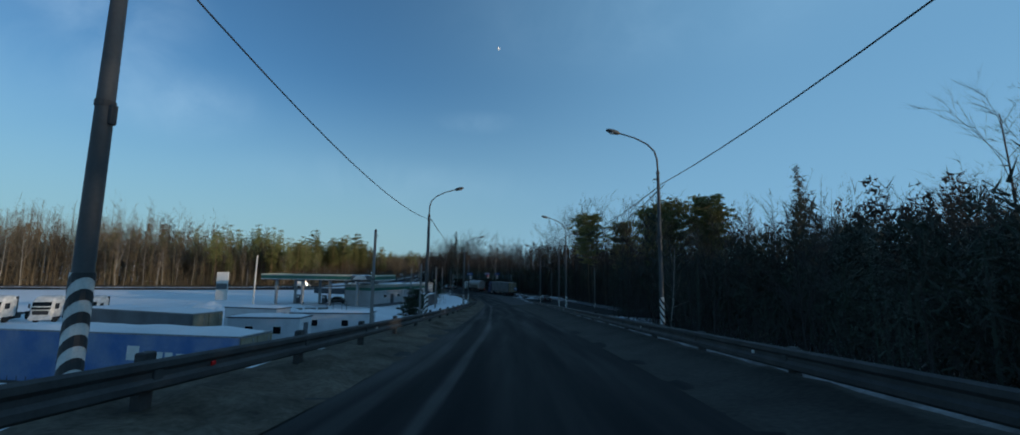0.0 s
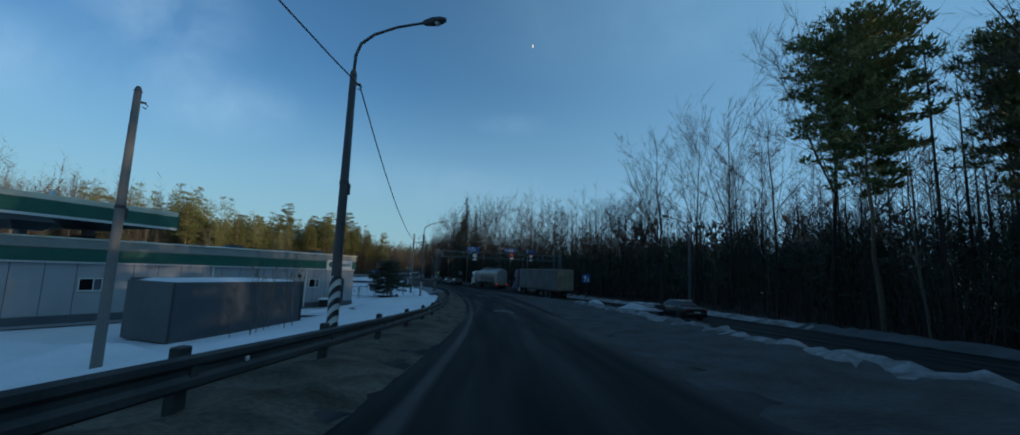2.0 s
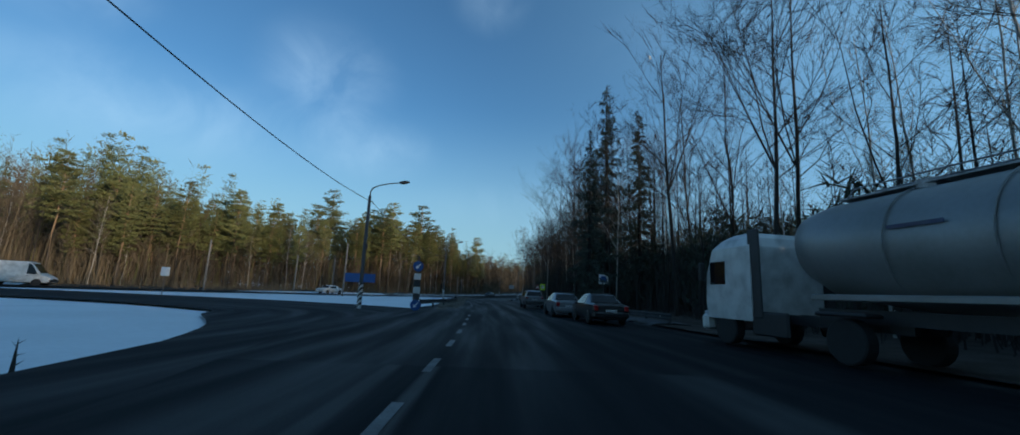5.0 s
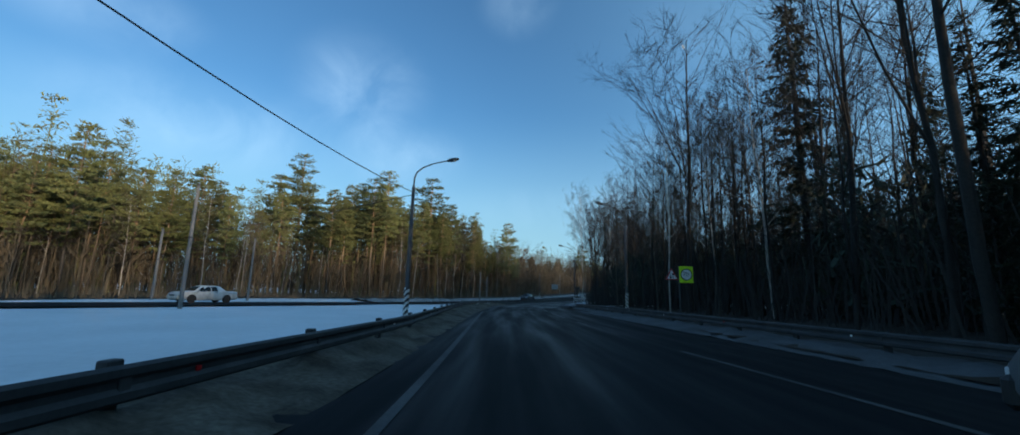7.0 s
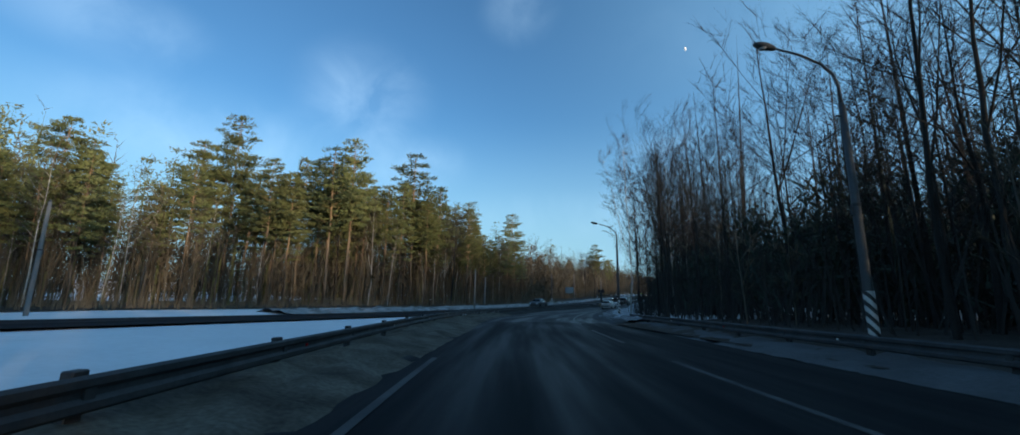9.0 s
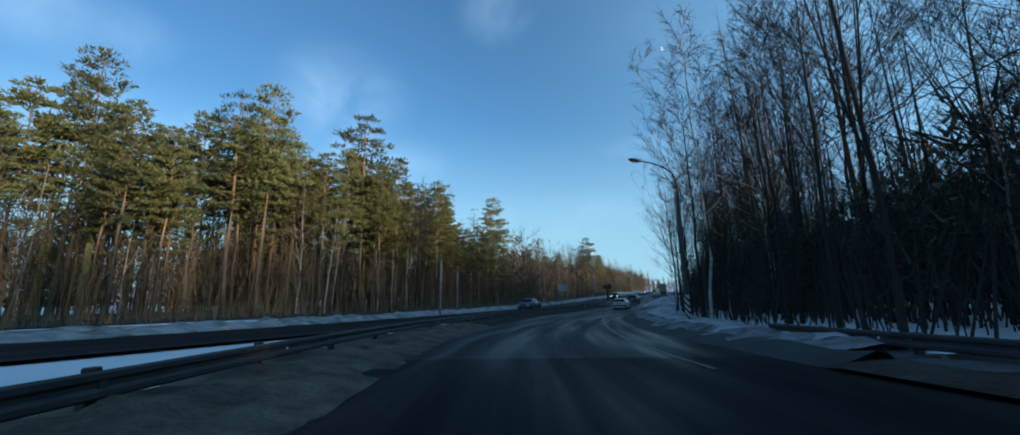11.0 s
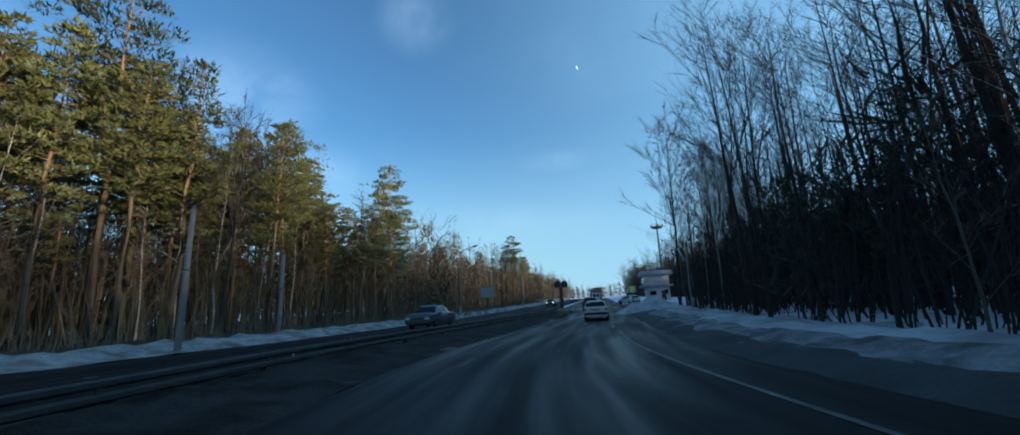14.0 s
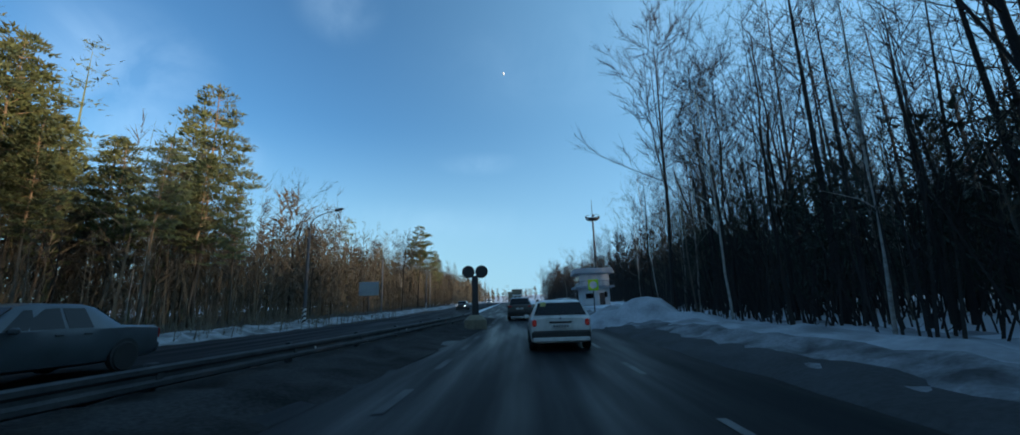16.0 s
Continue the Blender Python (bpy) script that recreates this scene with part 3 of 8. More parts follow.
def pine_parts(seed, h, bare=0.45, radius=2.6, spread=False, needle=1.0):
    """A Scots pine: a clear stem, uneven whorls of limbs, each carrying flat pads of needle tufts with gaps between."""
    rng = random.Random(seed)
    trunk, crown = Geo(), Geo()
    lean = Vector((rnd(rng, -0.03, 0.03), rnd(rng, -0.03, 0.03), 1))
    pts = [lean * (h * k / 8) + Vector((rnd(rng, -0.12, 0.12), rnd(rng, -0.12, 0.12), 0)) * (k > 0) for k in range(9)]
    pts[0] = Vector((0, 0, -0.4))
    trunk.tube(pts, [h * 0.0068 * (1.12 - k / 8) + 0.02 for k in range(9)], 7)

    def axis(z):
        k = min(7.999, max(0.0, z) / h * 8)
        i = int(k)
        return pts[i].lerp(pts[i + 1], k - i)

    def pad(q, d, size):
        """One flattened spray of needle tufts, denser towards its rim."""
        for b in range(int((22 * size + 7) / needle**1.8)):
            a = rnd(rng, 0, 6.28)
            r = size * 0.62 * math.sqrt(rng.random())
            o = q + Vector((math.cos(a) * r, math.sin(a) * r, rng.gauss(0.04, 0.11) * size))
            w = (Vector((math.cos(a), math.sin(a), 0)) * 0.75 + d * 0.35 + Vector((rng.gauss(0, 0.45), rng.gauss(0, 0.45), rnd(rng, -0.1, 0.95)))).normalized()
            e = w.orthogonal().normalized() * rnd(rng, 0.06, 0.105) * needle
            crown.add([o - e, o + e, o + w * rnd(rng, 0.28, 0.55) * needle**0.7], [(0, 1, 2)])

    for k in range(9):
        z = h * rnd(rng, 0.18, bare + 0.05)
        a = rnd(rng, 0, 6.28)
        p = axis(z)
        trunk.spike(p, p + Vector((math.cos(a), math.sin(a), rnd(rng, -0.15, 0.25))) * rnd(rng, 0.5, 2.0), 0.025)
    z = h * bare
    one_sided = rnd(rng, 0, 6.28)
    while z < h * 0.985:
        u = (z / h - bare) / (1 - bare)
        whorl = rng.randrange(3, 6) if u > 0.18 else rng.randrange(2, 4)
        turn = rnd(rng, 0, 6.28)
        for k in range(whorl):
            a = turn + 6.28 * k / whorl + rnd(rng, -0.45, 0.45)
            profile = (0.50 + 0.50 * min(1.0, u / 0.22)) * max(0.0, 1 - u) ** 0.70
            reach = (radius * profile * (1 + 0.18 * math.cos(a - one_sided)) + 0.28) * rnd(rng, 0.55, 1.2)
            if spread:
                reach = radius * (0.30 + 0.75 * math.sin(math.pi * min(1.0, 0.15 + 0.72 * u))) * rnd(rng, 0.5, 1.15)
            p = axis(min(h * 0.99, z + rnd(rng, -0.3, 0.3)))
            d = Vector((math.cos(a), math.sin(a), rnd(rng, -0.16, 0.16) + 0.55 * u))
            tip = p + d * reach
            mid = p.lerp(tip, 0.55) - Vector((0, 0, 0.06 * reach))
            trunk.spike(p, mid.lerp(tip, 0.5), 0.04)
            d.normalize()
            count = max(1, int(reach / 0.75))
            for c in range(count):
                q = p.lerp(tip, max(0.30, 1.0 - 0.30 * c)) + Vector((rng.gauss(0, 0.16), rng.gauss(0, 0.16), rnd(rng, 0.0, 0.14)))
                pad(q, d, min(1.25, 0.55 + 0.22 * reach) * rnd(rng, 0.75, 1.15))
                if reach > 1.4 and c < count - 1:
                    s = Vector((-d.y, d.x, 0)) * rnd(rng, 0.5, 0.9) * rng.choice((-1, 1))
                    trunk.spike(q - d * 0.4, q + s, 0.018)
                    pad(q + s, d, rnd(rng, 0.5, 0.8))
        z += rnd(rng, 0.5, 0.95) * (1.2 - 0.5 * u) * (0.62 if spread else 1.0) * min(1.0, h / 12)
    pad(axis(h * 0.985) + Vector((0, 0, 0.1)), Vector((0, 0, 1)), 0.5)
    return trunk, crown


def spruce_parts(seed, h, base=0.08, radius=2.6, dense=1.0):
    rng = random.Random(seed)
    trunk, crown = Geo(), Geo()
    trunk.tube([(0, 0, -0.4), (0, 0, h * 0.5), (0, 0, h)], [h * 0.012, h * 0.007, 0.015], 7)
    n = int(h * 8 * dense)
    for k in range(n):
        u = (k + rng.random()) / n
        z = h * (base + (0.99 - base) * u)
        reach = radius * (1 - u) ** 0.85 * rnd(rng, 0.45, 1.2) + 0.12
        a = rnd(rng, 0, 6.28)
        p = Vector((0, 0, z))
        sag = rnd(rng, -0.55, -0.05)
        tip = p + Vector((math.cos(a) * reach, math.sin(a) * reach, sag * reach + 0.3 * u))
        trunk.spike(p, tip, 0.022)
        side = Vector((-math.sin(a), math.cos(a), 0))
        for c in range(max(6, int(reach * 22))):
            v = rng.random()
            o = p.lerp(tip, 0.1 + 0.9 * v) + Vector((rng.gauss(0, 0.12), rng.gauss(0, 0.12), rng.gauss(-0.06, 0.08)))
            w = side * rng.gauss(0, 0.7) + Vector((math.cos(a), math.sin(a), 0)) * rnd(rng, 0.0, 0.9) + Vector((0, 0, rnd(rng, -0.9, 0.25)))
            w = w.normalized() * rnd(rng, 0.22, 0.6) * (1.15 - 0.4 * v)
            e = w.orthogonal().normalized() * rnd(rng, 0.03, 0.075)
            crown.add([o - e, o + e, o + w], [(0, 1, 2)])
    return trunk, crown


def bare_parts(seed, h, clear=0.3, spread=0.55, droop=0.0, limbs=17, lean=0.03, girth=0.0075, forks=2, rise=0.75):
    """A leafless tree: forked leaders, limbs that curve upwards, and sprays of very fine twigs."""
    rng = random.Random(seed)
    trunk, twigs = Geo(), Geo()
    sway = Vector((rnd(rng, -lean, lean), rnd(rng, -lean, lean), 1))
    pts = [Vector((0, 0, -0.4))]
    drift = Vector((0, 0, 0))
    for k in range(1, 10):
        drift += Vector((rng.gauss(0, 0.006 * h), rng.gauss(0, 0.006 * h), 0))
        pts.append(sway * (h * 0.97 * k / 9) + drift * 0.7)
    trunk.tube(pts, [h * girth * (1.1 - k / 9) + 0.01 for k in range(10)], 6, caps=False)
    stems = [(pts, 0.0, 1.0, limbs, h * girth)]
    for k in range(forks):
        u0 = rnd(rng, max(0.25, clear), 0.58)
        i = int(u0 * 9)
        p, a = pts[i], rnd(rng, 0, 6.28)
        d = Vector((math.cos(a) * 0.42, math.sin(a) * 0.42, 1)).normalized()
        ln = (h * rnd(rng, 0.86, 0.99) - p.z) / max(0.5, d.z)
        stem = [p]
        for c in range(4):
            d = (d + Vector((rng.gauss(0, 0.07), rng.gauss(0, 0.07), 0.10))).normalized()
            stem.append(stem[-1] + d * ln / 4)
        r = h * girth * 0.62 * (1.1 - u0)
        trunk.tube(stem, [r, r * 0.8, r * 0.58, r * 0.34, 0.008], 5, caps=False)
        stems.append((stem, 0.12, 1.0, max(5, limbs // 2), r))

    for stem, c0, c1, count, r_stem in stems:
        n = len(stem) - 1
        main = stem is pts
        first = clear if main else c0
        for k in range(count):
            u = first + (0.985 - first) * (k + rng.random() * 0.9) / count
            i = min(n - 1, int(u * n))
            p = stem[i].lerp(stem[i + 1], u * n - i)
            v = (u - first) / (1 - first)
            a = k * 2.4 + rnd(rng, -0.7, 0.7)
            up = rise * rnd(rng, 0.55, 1.35) + 0.8 * v * v
            d = Vector((math.cos(a), math.sin(a), up)).normalized()
            ln = h * spread * (0.16 + 0.40 * math.sin(math.pi * (0.22 + 0.70 * v))) * rnd(rng, 0.6, 1.15) * (1.0 if main else 0.72)
            limb = [p]
            for c in range(3):
                d = (d + Vector((rng.gauss(0, 0.17), rng.gauss(0, 0.17), rnd(rng, 0.0, 0.24) - droop * 0.25))).normalized()
                limb.append(limb[-1] + d * ln / 3)
            r0 = r_stem * 0.34 * (1.1 - u) + 0.010
            trunk.tube(limb, [r0, r0 * 0.68, r0 * 0.42, 0.005], 3, caps=False)
            for j in range(6):
                w = 0.25 + 0.75 * (j + rng.random() * 0.8) / 6
                i = min(2, int(w * 3))
                q = limb[i].lerp(limb[i + 1], w * 3 - i)
                t = (limb[i + 1] - limb[i]).normalized()
                e = (t + Vector((rng.gauss(0, 0.62), rng.gauss(0, 0.62), rng.gauss(0.12, 0.3) - droop * 0.3))).normalized()
                l2 = min(ln * rnd(rng, 0.25, 0.5) * (1.25 - 0.5 * w), 2.2)
                q2 = q + e * l2
                twigs.blade(q, q2, 0.013)
                for _ in range(12):
                    o = q.lerp(q2, rnd(rng, 0.15, 1.0))
                    x = (e * 0.9 + Vector((rng.gauss(0, 0.5), rng.gauss(0, 0.5), rng.gauss(0.18, 0.35) - droop))).normalized()
                    twigs.blade(o, o + x * (0.25 + l2 * rnd(rng, 0.25, 0.6)), 0.0085)
    return trunk, twigs


TREES = {}


def template(kind, seed, name, label, category, trunk, crown, bark, leaf, crown_name):
    top = thing(name, label, category)
    part("trunk", trunk, bark, top, smooth=True)
    leaves = part(crown_name, crown, leaf, top)
    if crown_name == "branch_work":
        leaves["kind"] = "stuff"
    TREES.setdefault(kind, []).append(top)


for k in range(6):
    template("pine", k, "pine_tree", "tall Scots pine with orange upper trunk and green needles", "pine tree", *pine_parts(10 + k, 22.5 + k * 0.7, 0.38 + 0.05 * (k % 3), 3.2 + 0.45 * (k % 3)), M["pine_bark"], M["needles"], "crown")
for k in range(2):
    template("old_pine", k, "pine_tree", "dark broad-crowned Scots pine at the wood's edge", "pine tree", *pine_parts(20 + k, 22.0, 0.46, 3.9, True), M["pine_bark"], M["needles"], "crown")
for k in range(3):
    template("spruce", k, "spruce_tree", "dark green spruce with drooping branches", "spruce tree", *spruce_parts(30 + k, 17.0 + 2 * k, 0.05 + 0.04 * k, 2.9), M["dark_bark"], M["spruce_needles"], "crown")
for k in range(6):
    template("bare", k, "bare_tree", "leafless tree with fine branches, bark darkened for shade", "tree", *bare_parts(50 + k, 16.5 + k * 0.8, 0.26 + 0.07 * (k % 3), 0.66 + 0.10 * (k % 2), forks=1 + k % 3, limbs=13, girth=0.0068), M["dark_bark"], M["twig"], "branch_work")
for k in range(4):
    template("birch", k, "birch_tree", "leafless white-barked birch with drooping twigs", "birch tree", *bare_parts(70 + k, 17.5 + k, 0.34, 0.46, droop=0.5, limbs=16, lean=0.06, girth=0.0043, forks=k % 2, rise=1.15), M["birch_bark"], M["birch_twig"], "branch_work")
for k in range(3):
    template("young", k, "bare_tree", "slender leafless brown young tree", "tree", *bare_parts(90 + k, 9.0 + 1.5 * k, 0.18, 0.44, limbs=9, girth=0.0055, forks=k % 2, rise=1.0), M["grey_bark"], M["warm_twig"], "branch_work")
template("scrub_pine", 0, "young_pine", "dense dark young pine standing in snow", "pine tree", *pine_parts(43, 4.4, 0.08, 1.55, False, 0.45), M["dark_bark"], M["young_needles"], "crown")
USED = set()


def plant(kind, x, y, rng, z=None, scale=1.0, which=None, wide=1.0, exact=False):
    src = TREES[kind][which if which is not None else rng.randrange(len(TREES[kind]))]
    z = land_at(x, y) if z is None else z
    k = scale * (1.0 if exact else rnd(rng, 0.88, 1.08))
    m = pose(x, y, z - 0.05, 0, 0, rnd(rng, 0, 360)) @ Matrix.Diagonal((k * wide, k * wide, k, 1))
    if src.name not in USED:
        USED.add(src.name)
        src.matrix_basis = m
        return src
    return copy_thing(src, m)


EDGE_LEFT = Line([(-300, 140, 0), (-230, 152, 0), (-165, 163, 0), (-120, 172, 0), (-97, 183, 0), (-94, 196, 0), (-99, 214, 0), (-101, 235, 0), (-98, 254, 0), (-93, 268, 0), (-89, 282, 0), (-86.5, 304, 0), (-85, 320, 0), (-84, 380, 0), (-84, 460, 0), (-83, 560, 0), (-82, 660, 0)])
EDGE_RIGHT = Line([MAIN.at(-60, 14), MAIN.at(-20, 15), MAIN.at(20, 16), MAIN.at(45, 15), MAIN.at(56, 15), MAIN.at(62, 17), MAIN.at(68, 22), MAIN.at(76, 23), MAIN.at(84, 23), MAIN.at(94, 23.2), MAIN.at(108, 24.5), MAIN.at(118, 24), MAIN.at(128, 20), MAIN.at(145, 15.5), MAIN.at(170, 13.0), MAIN.at(195, 12.2), MAIN.at(220, 12.2), MAIN.at(245, 10.4), MAIN.at(262, 8.8), MAIN.at(285, 8.4), MAIN.at(315, 10.5), MAIN.at(340, 19), MAIN.at(380, 18), MAIN.at(450, 15), MAIN.at(560, 14)])


def forest(line, side, s0, s1, rows, mix, seed, tall):
    """Single trees along a wood's edge: rows lists (depth, spacing)."""
    rng = random.Random(seed)
    kinds, weights = zip(*mix)
    for depth, gap in rows:
        s = s0 + rng.random() * gap
        while s < s1:
            p = line.at(s, side * (depth + rnd(rng, -1.2, 1.2)))
            kind = rng.choices(kinds, weights)[0]
            plant(kind, p.x, p.y, rng, scale=(tall(s) if callable(tall) else tall) * rnd(rng, 0.85, 1.1))
            s += gap * rnd(rng, 0.6, 1.4)


# wood beyond the oncoming carriageway: mixed edge, pines standing close behind it
PINE_TALL = lambda s: float(np.interp(s, [200, 235, 255, 285, 302, 313, 322, 330, 345], [0.74, 0.76, 0.94, 1.06, 1.08, 1.12, 1.02, 0.84, 0.78]))
forest(EDGE_LEFT, -1, 205, 340, [(1.0, 3.9), (4.0, 3.0)], [("pine", 5.0), ("birch", 2.4), ("bare", 0.6), ("young", 1.8)], 3, PINE_TALL)
forest(EDGE_LEFT, -1, 205, 342, [(7.5, 3.0), (11.0, 3.6)], [("pine", 6), ("birch", 1.2)], 4, PINE_TALL)
forest(EDGE_LEFT, -1, 340, 460, [(1.0, 7), (5.0, 7)], [("pine", 0.6), ("bare", 2.5), ("young", 2), ("birch", 1)], 5, 0.85)
forest(EDGE_LEFT, -1, 60, 205, [(1.0, 4.6), (5, 6.5)], [("pine", 0.3), ("bare", 2.4), ("birch", 1.8), ("young", 2)], 6, lambda s: float(np.interp(s, [60, 130, 165, 185, 205], [1.45, 1.38, 1.15, 0.95, 0.85])))
# wood on the shaded side
forest(EDGE_RIGHT, 1, 72, 150, [(1.0, 4.6), (5.0, 5)], [("bare", 3.4), ("young", 1.6), ("birch", 0.5), ("spruce", 0.2)], 8, lambda s: float(np.interp(s, [72, 92, 118, 130, 150], [0.66, 0.68, 0.74, 0.9, 0.95])))
forest(EDGE_RIGHT, 1, 150, 262, [(1.0, 5.2), (5.0, 5.5)], [("bare", 4.5), ("birch", 0.1), ("young", 1.0)], 9, lambda s: float(np.interp(s, [150, 165, 185, 205, 225, 245, 262], [1.15, 1.35, 1.3, 0.95, 0.85, 1.1, 1.15])))
forest(EDGE_RIGHT, 1, 262, 420, [(0.6, 3.2), (3.5, 3.6), (7.0, 4.6)], [("bare", 4.0), ("birch", 1.1), ("young", 2)], 10, lambda s: float(np.interp(s, [262, 290, 310, 350, 365, 420], [1.1, 1.0, 0.85, 0.85, 0.95, 0.9])))
forest(EDGE_RIGHT, 1, 420, 560, [(1.0, 7), (6.0, 8)], [("bare", 3), ("young", 2), ("birch", 1)], 11, 0.8)

# ---- far and deep woods, joined ----
def coarse_tree(rng, kind, h, fine=False, stout=1.0, clear=0.12):
    v, f = [], []

    def tri(a, b, c):
        n = len(v)
        v.extend([a, b, c])
        f.append((n, n + 1, n + 2))

    g = Geo()
    if kind == "pine":
        g.spike((0, 0, -0.5), (0, 0, h), h * 0.012)
        for k in range(34):
            u = rng.random() ** 0.9
            r = 2.7 * (0.35 + 0.65 * min(1.0, u / 0.2)) * (1 - u) ** 0.7 * rnd(rng, 0.3, 1.1)
            a = rng.random() * 6.28
            c = Vector((math.cos(a) * r, math.sin(a) * r, h * (0.44 + 0.55 * u)))
            for _ in range(8):
                o = c + Vector((rng.gauss(0, 0.5), rng.gauss(0, 0.5), rng.gauss(0, 0.14)))
                w = Vector((rng.gauss(0, 1), rng.gauss(0, 1), rng.gauss(0.45, 0.5))).normalized()
                e = w.orthogonal().normalized() * 0.10
                g.add([o - e, o + e, o + w * rnd(rng, 0.45, 0.8)], [(0, 1, 2)])
    elif kind == "dense":
        for k in range(int(21 * h / stout)):
            u = clear + (1 - clear) * rng.random()
            r, a = 2.4 * math.sqrt(rng.random()) * (1 - 0.6 * u), rng.random() * 6.28
            o = Vector((math.cos(a) * r, math.sin(a) * r, h * u))
            w = Vector((rng.gauss(0, 0.6), rng.gauss(0, 0.6), rng.gauss(0.8, 0.5))).normalized()
            e = w.orthogonal().normalized() * rnd(rng, 0.04, 0.09) * stout
            g.add([o - e, o + e, o + w * rnd(rng, 0.7, 1.7)], [(0, 1, 2)])
    elif kind == "spruce":
        g.spike((0, 0, -0.5), (0, 0, h), h * 0.012)
        for k in range(420 if fine else 290):
            u = rng.random() ** 1.3
            z = h * (0.03 + 0.96 * u)
            r = 2.4 * (1 - u) ** 0.85 * math.sqrt(rng.random()) + 0.1
            a = rng.random() * 6.28
            o = Vector((math.cos(a) * r, math.sin(a) * r, z))
            w = Vector((math.cos(a) + rng.gauss(0, 0.7), math.sin(a) + rng.gauss(0, 0.7), rng.gauss(-0.3, 0.3))).normalized()
            e = Vector((-w.y, w.x, 0)).normalized() * (0.045 if fine else 0.075)
            g.add([o - e, o + e, o + w * (rnd(rng, 0.25, 0.55) if fine else rnd(rng, 0.4, 0.75))], [(0, 1, 2)])
    else:
        g.spike((0, 0, -0.5), (rng.gauss(0, 0.5), rng.gauss(0, 0.5), h), h * 0.008)
        for k in range(34):
            u = 0.25 + 0.75 * rng.random()
            a = rng.random() * 6.28
            ln = h * 0.22 * (1.15 - u) + 0.5
            p = Vector((0, 0, h * u))
            q = p + Vector((math.cos(a), math.sin(a), rnd(rng, 0.5, 1.5))) * ln * rnd(rng, 0.5, 1.0)
            if fine:
                g.spike(p, q, 0.02)
            else:
                g.blade(p, q, 0.045 * stout)
            for _ in range(4 if fine else 1):
                o = p.lerp(q, rnd(rng, 0.3, 0.9))
                g.blade(o, o + Vector((rng.gauss(0, 1), rng.gauss(0, 1), rnd(rng, 0.0, 1.4))) * ln * 0.28, 0.009 if fine else 0.026 * stout)
    return np.array([tuple(p) for p in g.v]), np.array(g.f)


def joined_wood(name, places, kind, h, mat, label, seed, fine=False, stout=1.0, clear=0.12):
    rng = random.Random(seed)
    temps = [coarse_tree(rng, kind, h * (0.85 + 0.08 * k), fine, stout, clear) for k in range(5)]
    vs, fs, n = [], [], 0
    pl = np.array(places)
    zs = land(pl)
    for (x, y), z in zip(places, zs):
        v, f = rng.choice(temps)
        a, k = rng.random() * 6.28, rnd(rng, 0.8, 1.15)
        c, si = math.cos(a), math.sin(a)
        vs.append(np.c_[(v[:, 0] * c - v[:, 1] * si) * k + x, (v[:, 0] * si + v[:, 1] * c) * k + y, v[:, 2] * k + z])
        fs.append(f + n)
        n += len(v)
    g = Geo()
    g.v, g.f = np.concatenate(vs).tolist(), np.concatenate(fs).tolist()
    ob = part(name, g, mat)
    return tagged(ob, label, "woods", kind="stuff")


def scatter(line, side, s0, s1, d0, d1, gap, seed):
    rng = random.Random(seed)
    out = []
    n = int((s1 - s0) * (d1 - d0) / gap**2)
    for _ in range(n):
        p = line.at(rnd(rng, s0, s1), side * rnd(rng, d0, d1))
        out.append((p.x, p.y))
    return out


joined_wood("pine_wood", scatter(EDGE_LEFT, -1, 195, 340, 10, 40, 3.8, 21), "pine", 20.5, M["needles"], "deep pine wood behind the lit edge", 1)
joined_wood("pine_wood", scatter(EDGE_LEFT, -1, 120, 195, 10, 70, 7.5, 22), "pine", 20, M["needles"], "distant mixed wood with dark pine tops", 2)
joined_wood("pine_wood", scatter(EDGE_LEFT, -1, 345, 690, 8, 60, 11, 23), "pine", 17, M["needles"], "distant mixed wood with dark pine tops", 22)
joined_wood("bare_wood", scatter(EDGE_LEFT, -1, 0, 150, 2, 40, 3.5, 24), "bare", 26, M["warm_twig"], "tall brown leafless wood beyond the yard", 3)
joined_wood("bare_wood", scatter(EDGE_LEFT, -1, 150, 205, 2, 45, 3.4, 34), "bare", 20, M["warm_twig"], "brown leafless wood beyond the yard", 23)
joined_wood("bare_wood", scatter(EDGE_LEFT, -1, 205, 345, 2, 60, 3.2, 25), "bare", 13, M["warm_twig"], "leafless understorey among the pines", 4)
joined_wood("bare_wood", scatter(EDGE_LEFT, -1, 195, 350, 9, 70, 4.3, 36) + scatter(EDGE_LEFT, -1, 350, 480, 12, 50, 6.0, 57), "dense", 11, M["warm_twig"], "dim brown wood behind the pines", 19, stout=1.6)
joined_wood("bare_wood", scatter(EDGE_LEFT, -1, 0, 180, 5, 38, 4.8, 42), "dense", 16, M["warm_twig"], "close brown thicket inside the leafless wood", 43, stout=2.2)
joined_wood("bare_wood", scatter(EDGE_LEFT, -1, 0, 150, 40, 95, 5.6, 44), "bare", 33, M["warm_twig"], "brown leafless wood on the rise behind", 45, stout=1.6)
joined_wood("bare_wood", scatter(EDGE_LEFT, -1, 0, 150, 40, 95, 7.0, 46), "dense", 24, M["warm_twig"], "brown wood on the rise behind", 47, stout=3.0)
joined_wood("bare_wood", scatter(EDGE_LEFT, -1, 340, 690, 1, 36, 4.0, 26), "bare", 15, M["warm_twig"], "brown leafless wood along the far road", 5)
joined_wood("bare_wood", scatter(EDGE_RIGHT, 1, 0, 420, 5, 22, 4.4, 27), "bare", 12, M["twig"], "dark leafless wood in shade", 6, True)
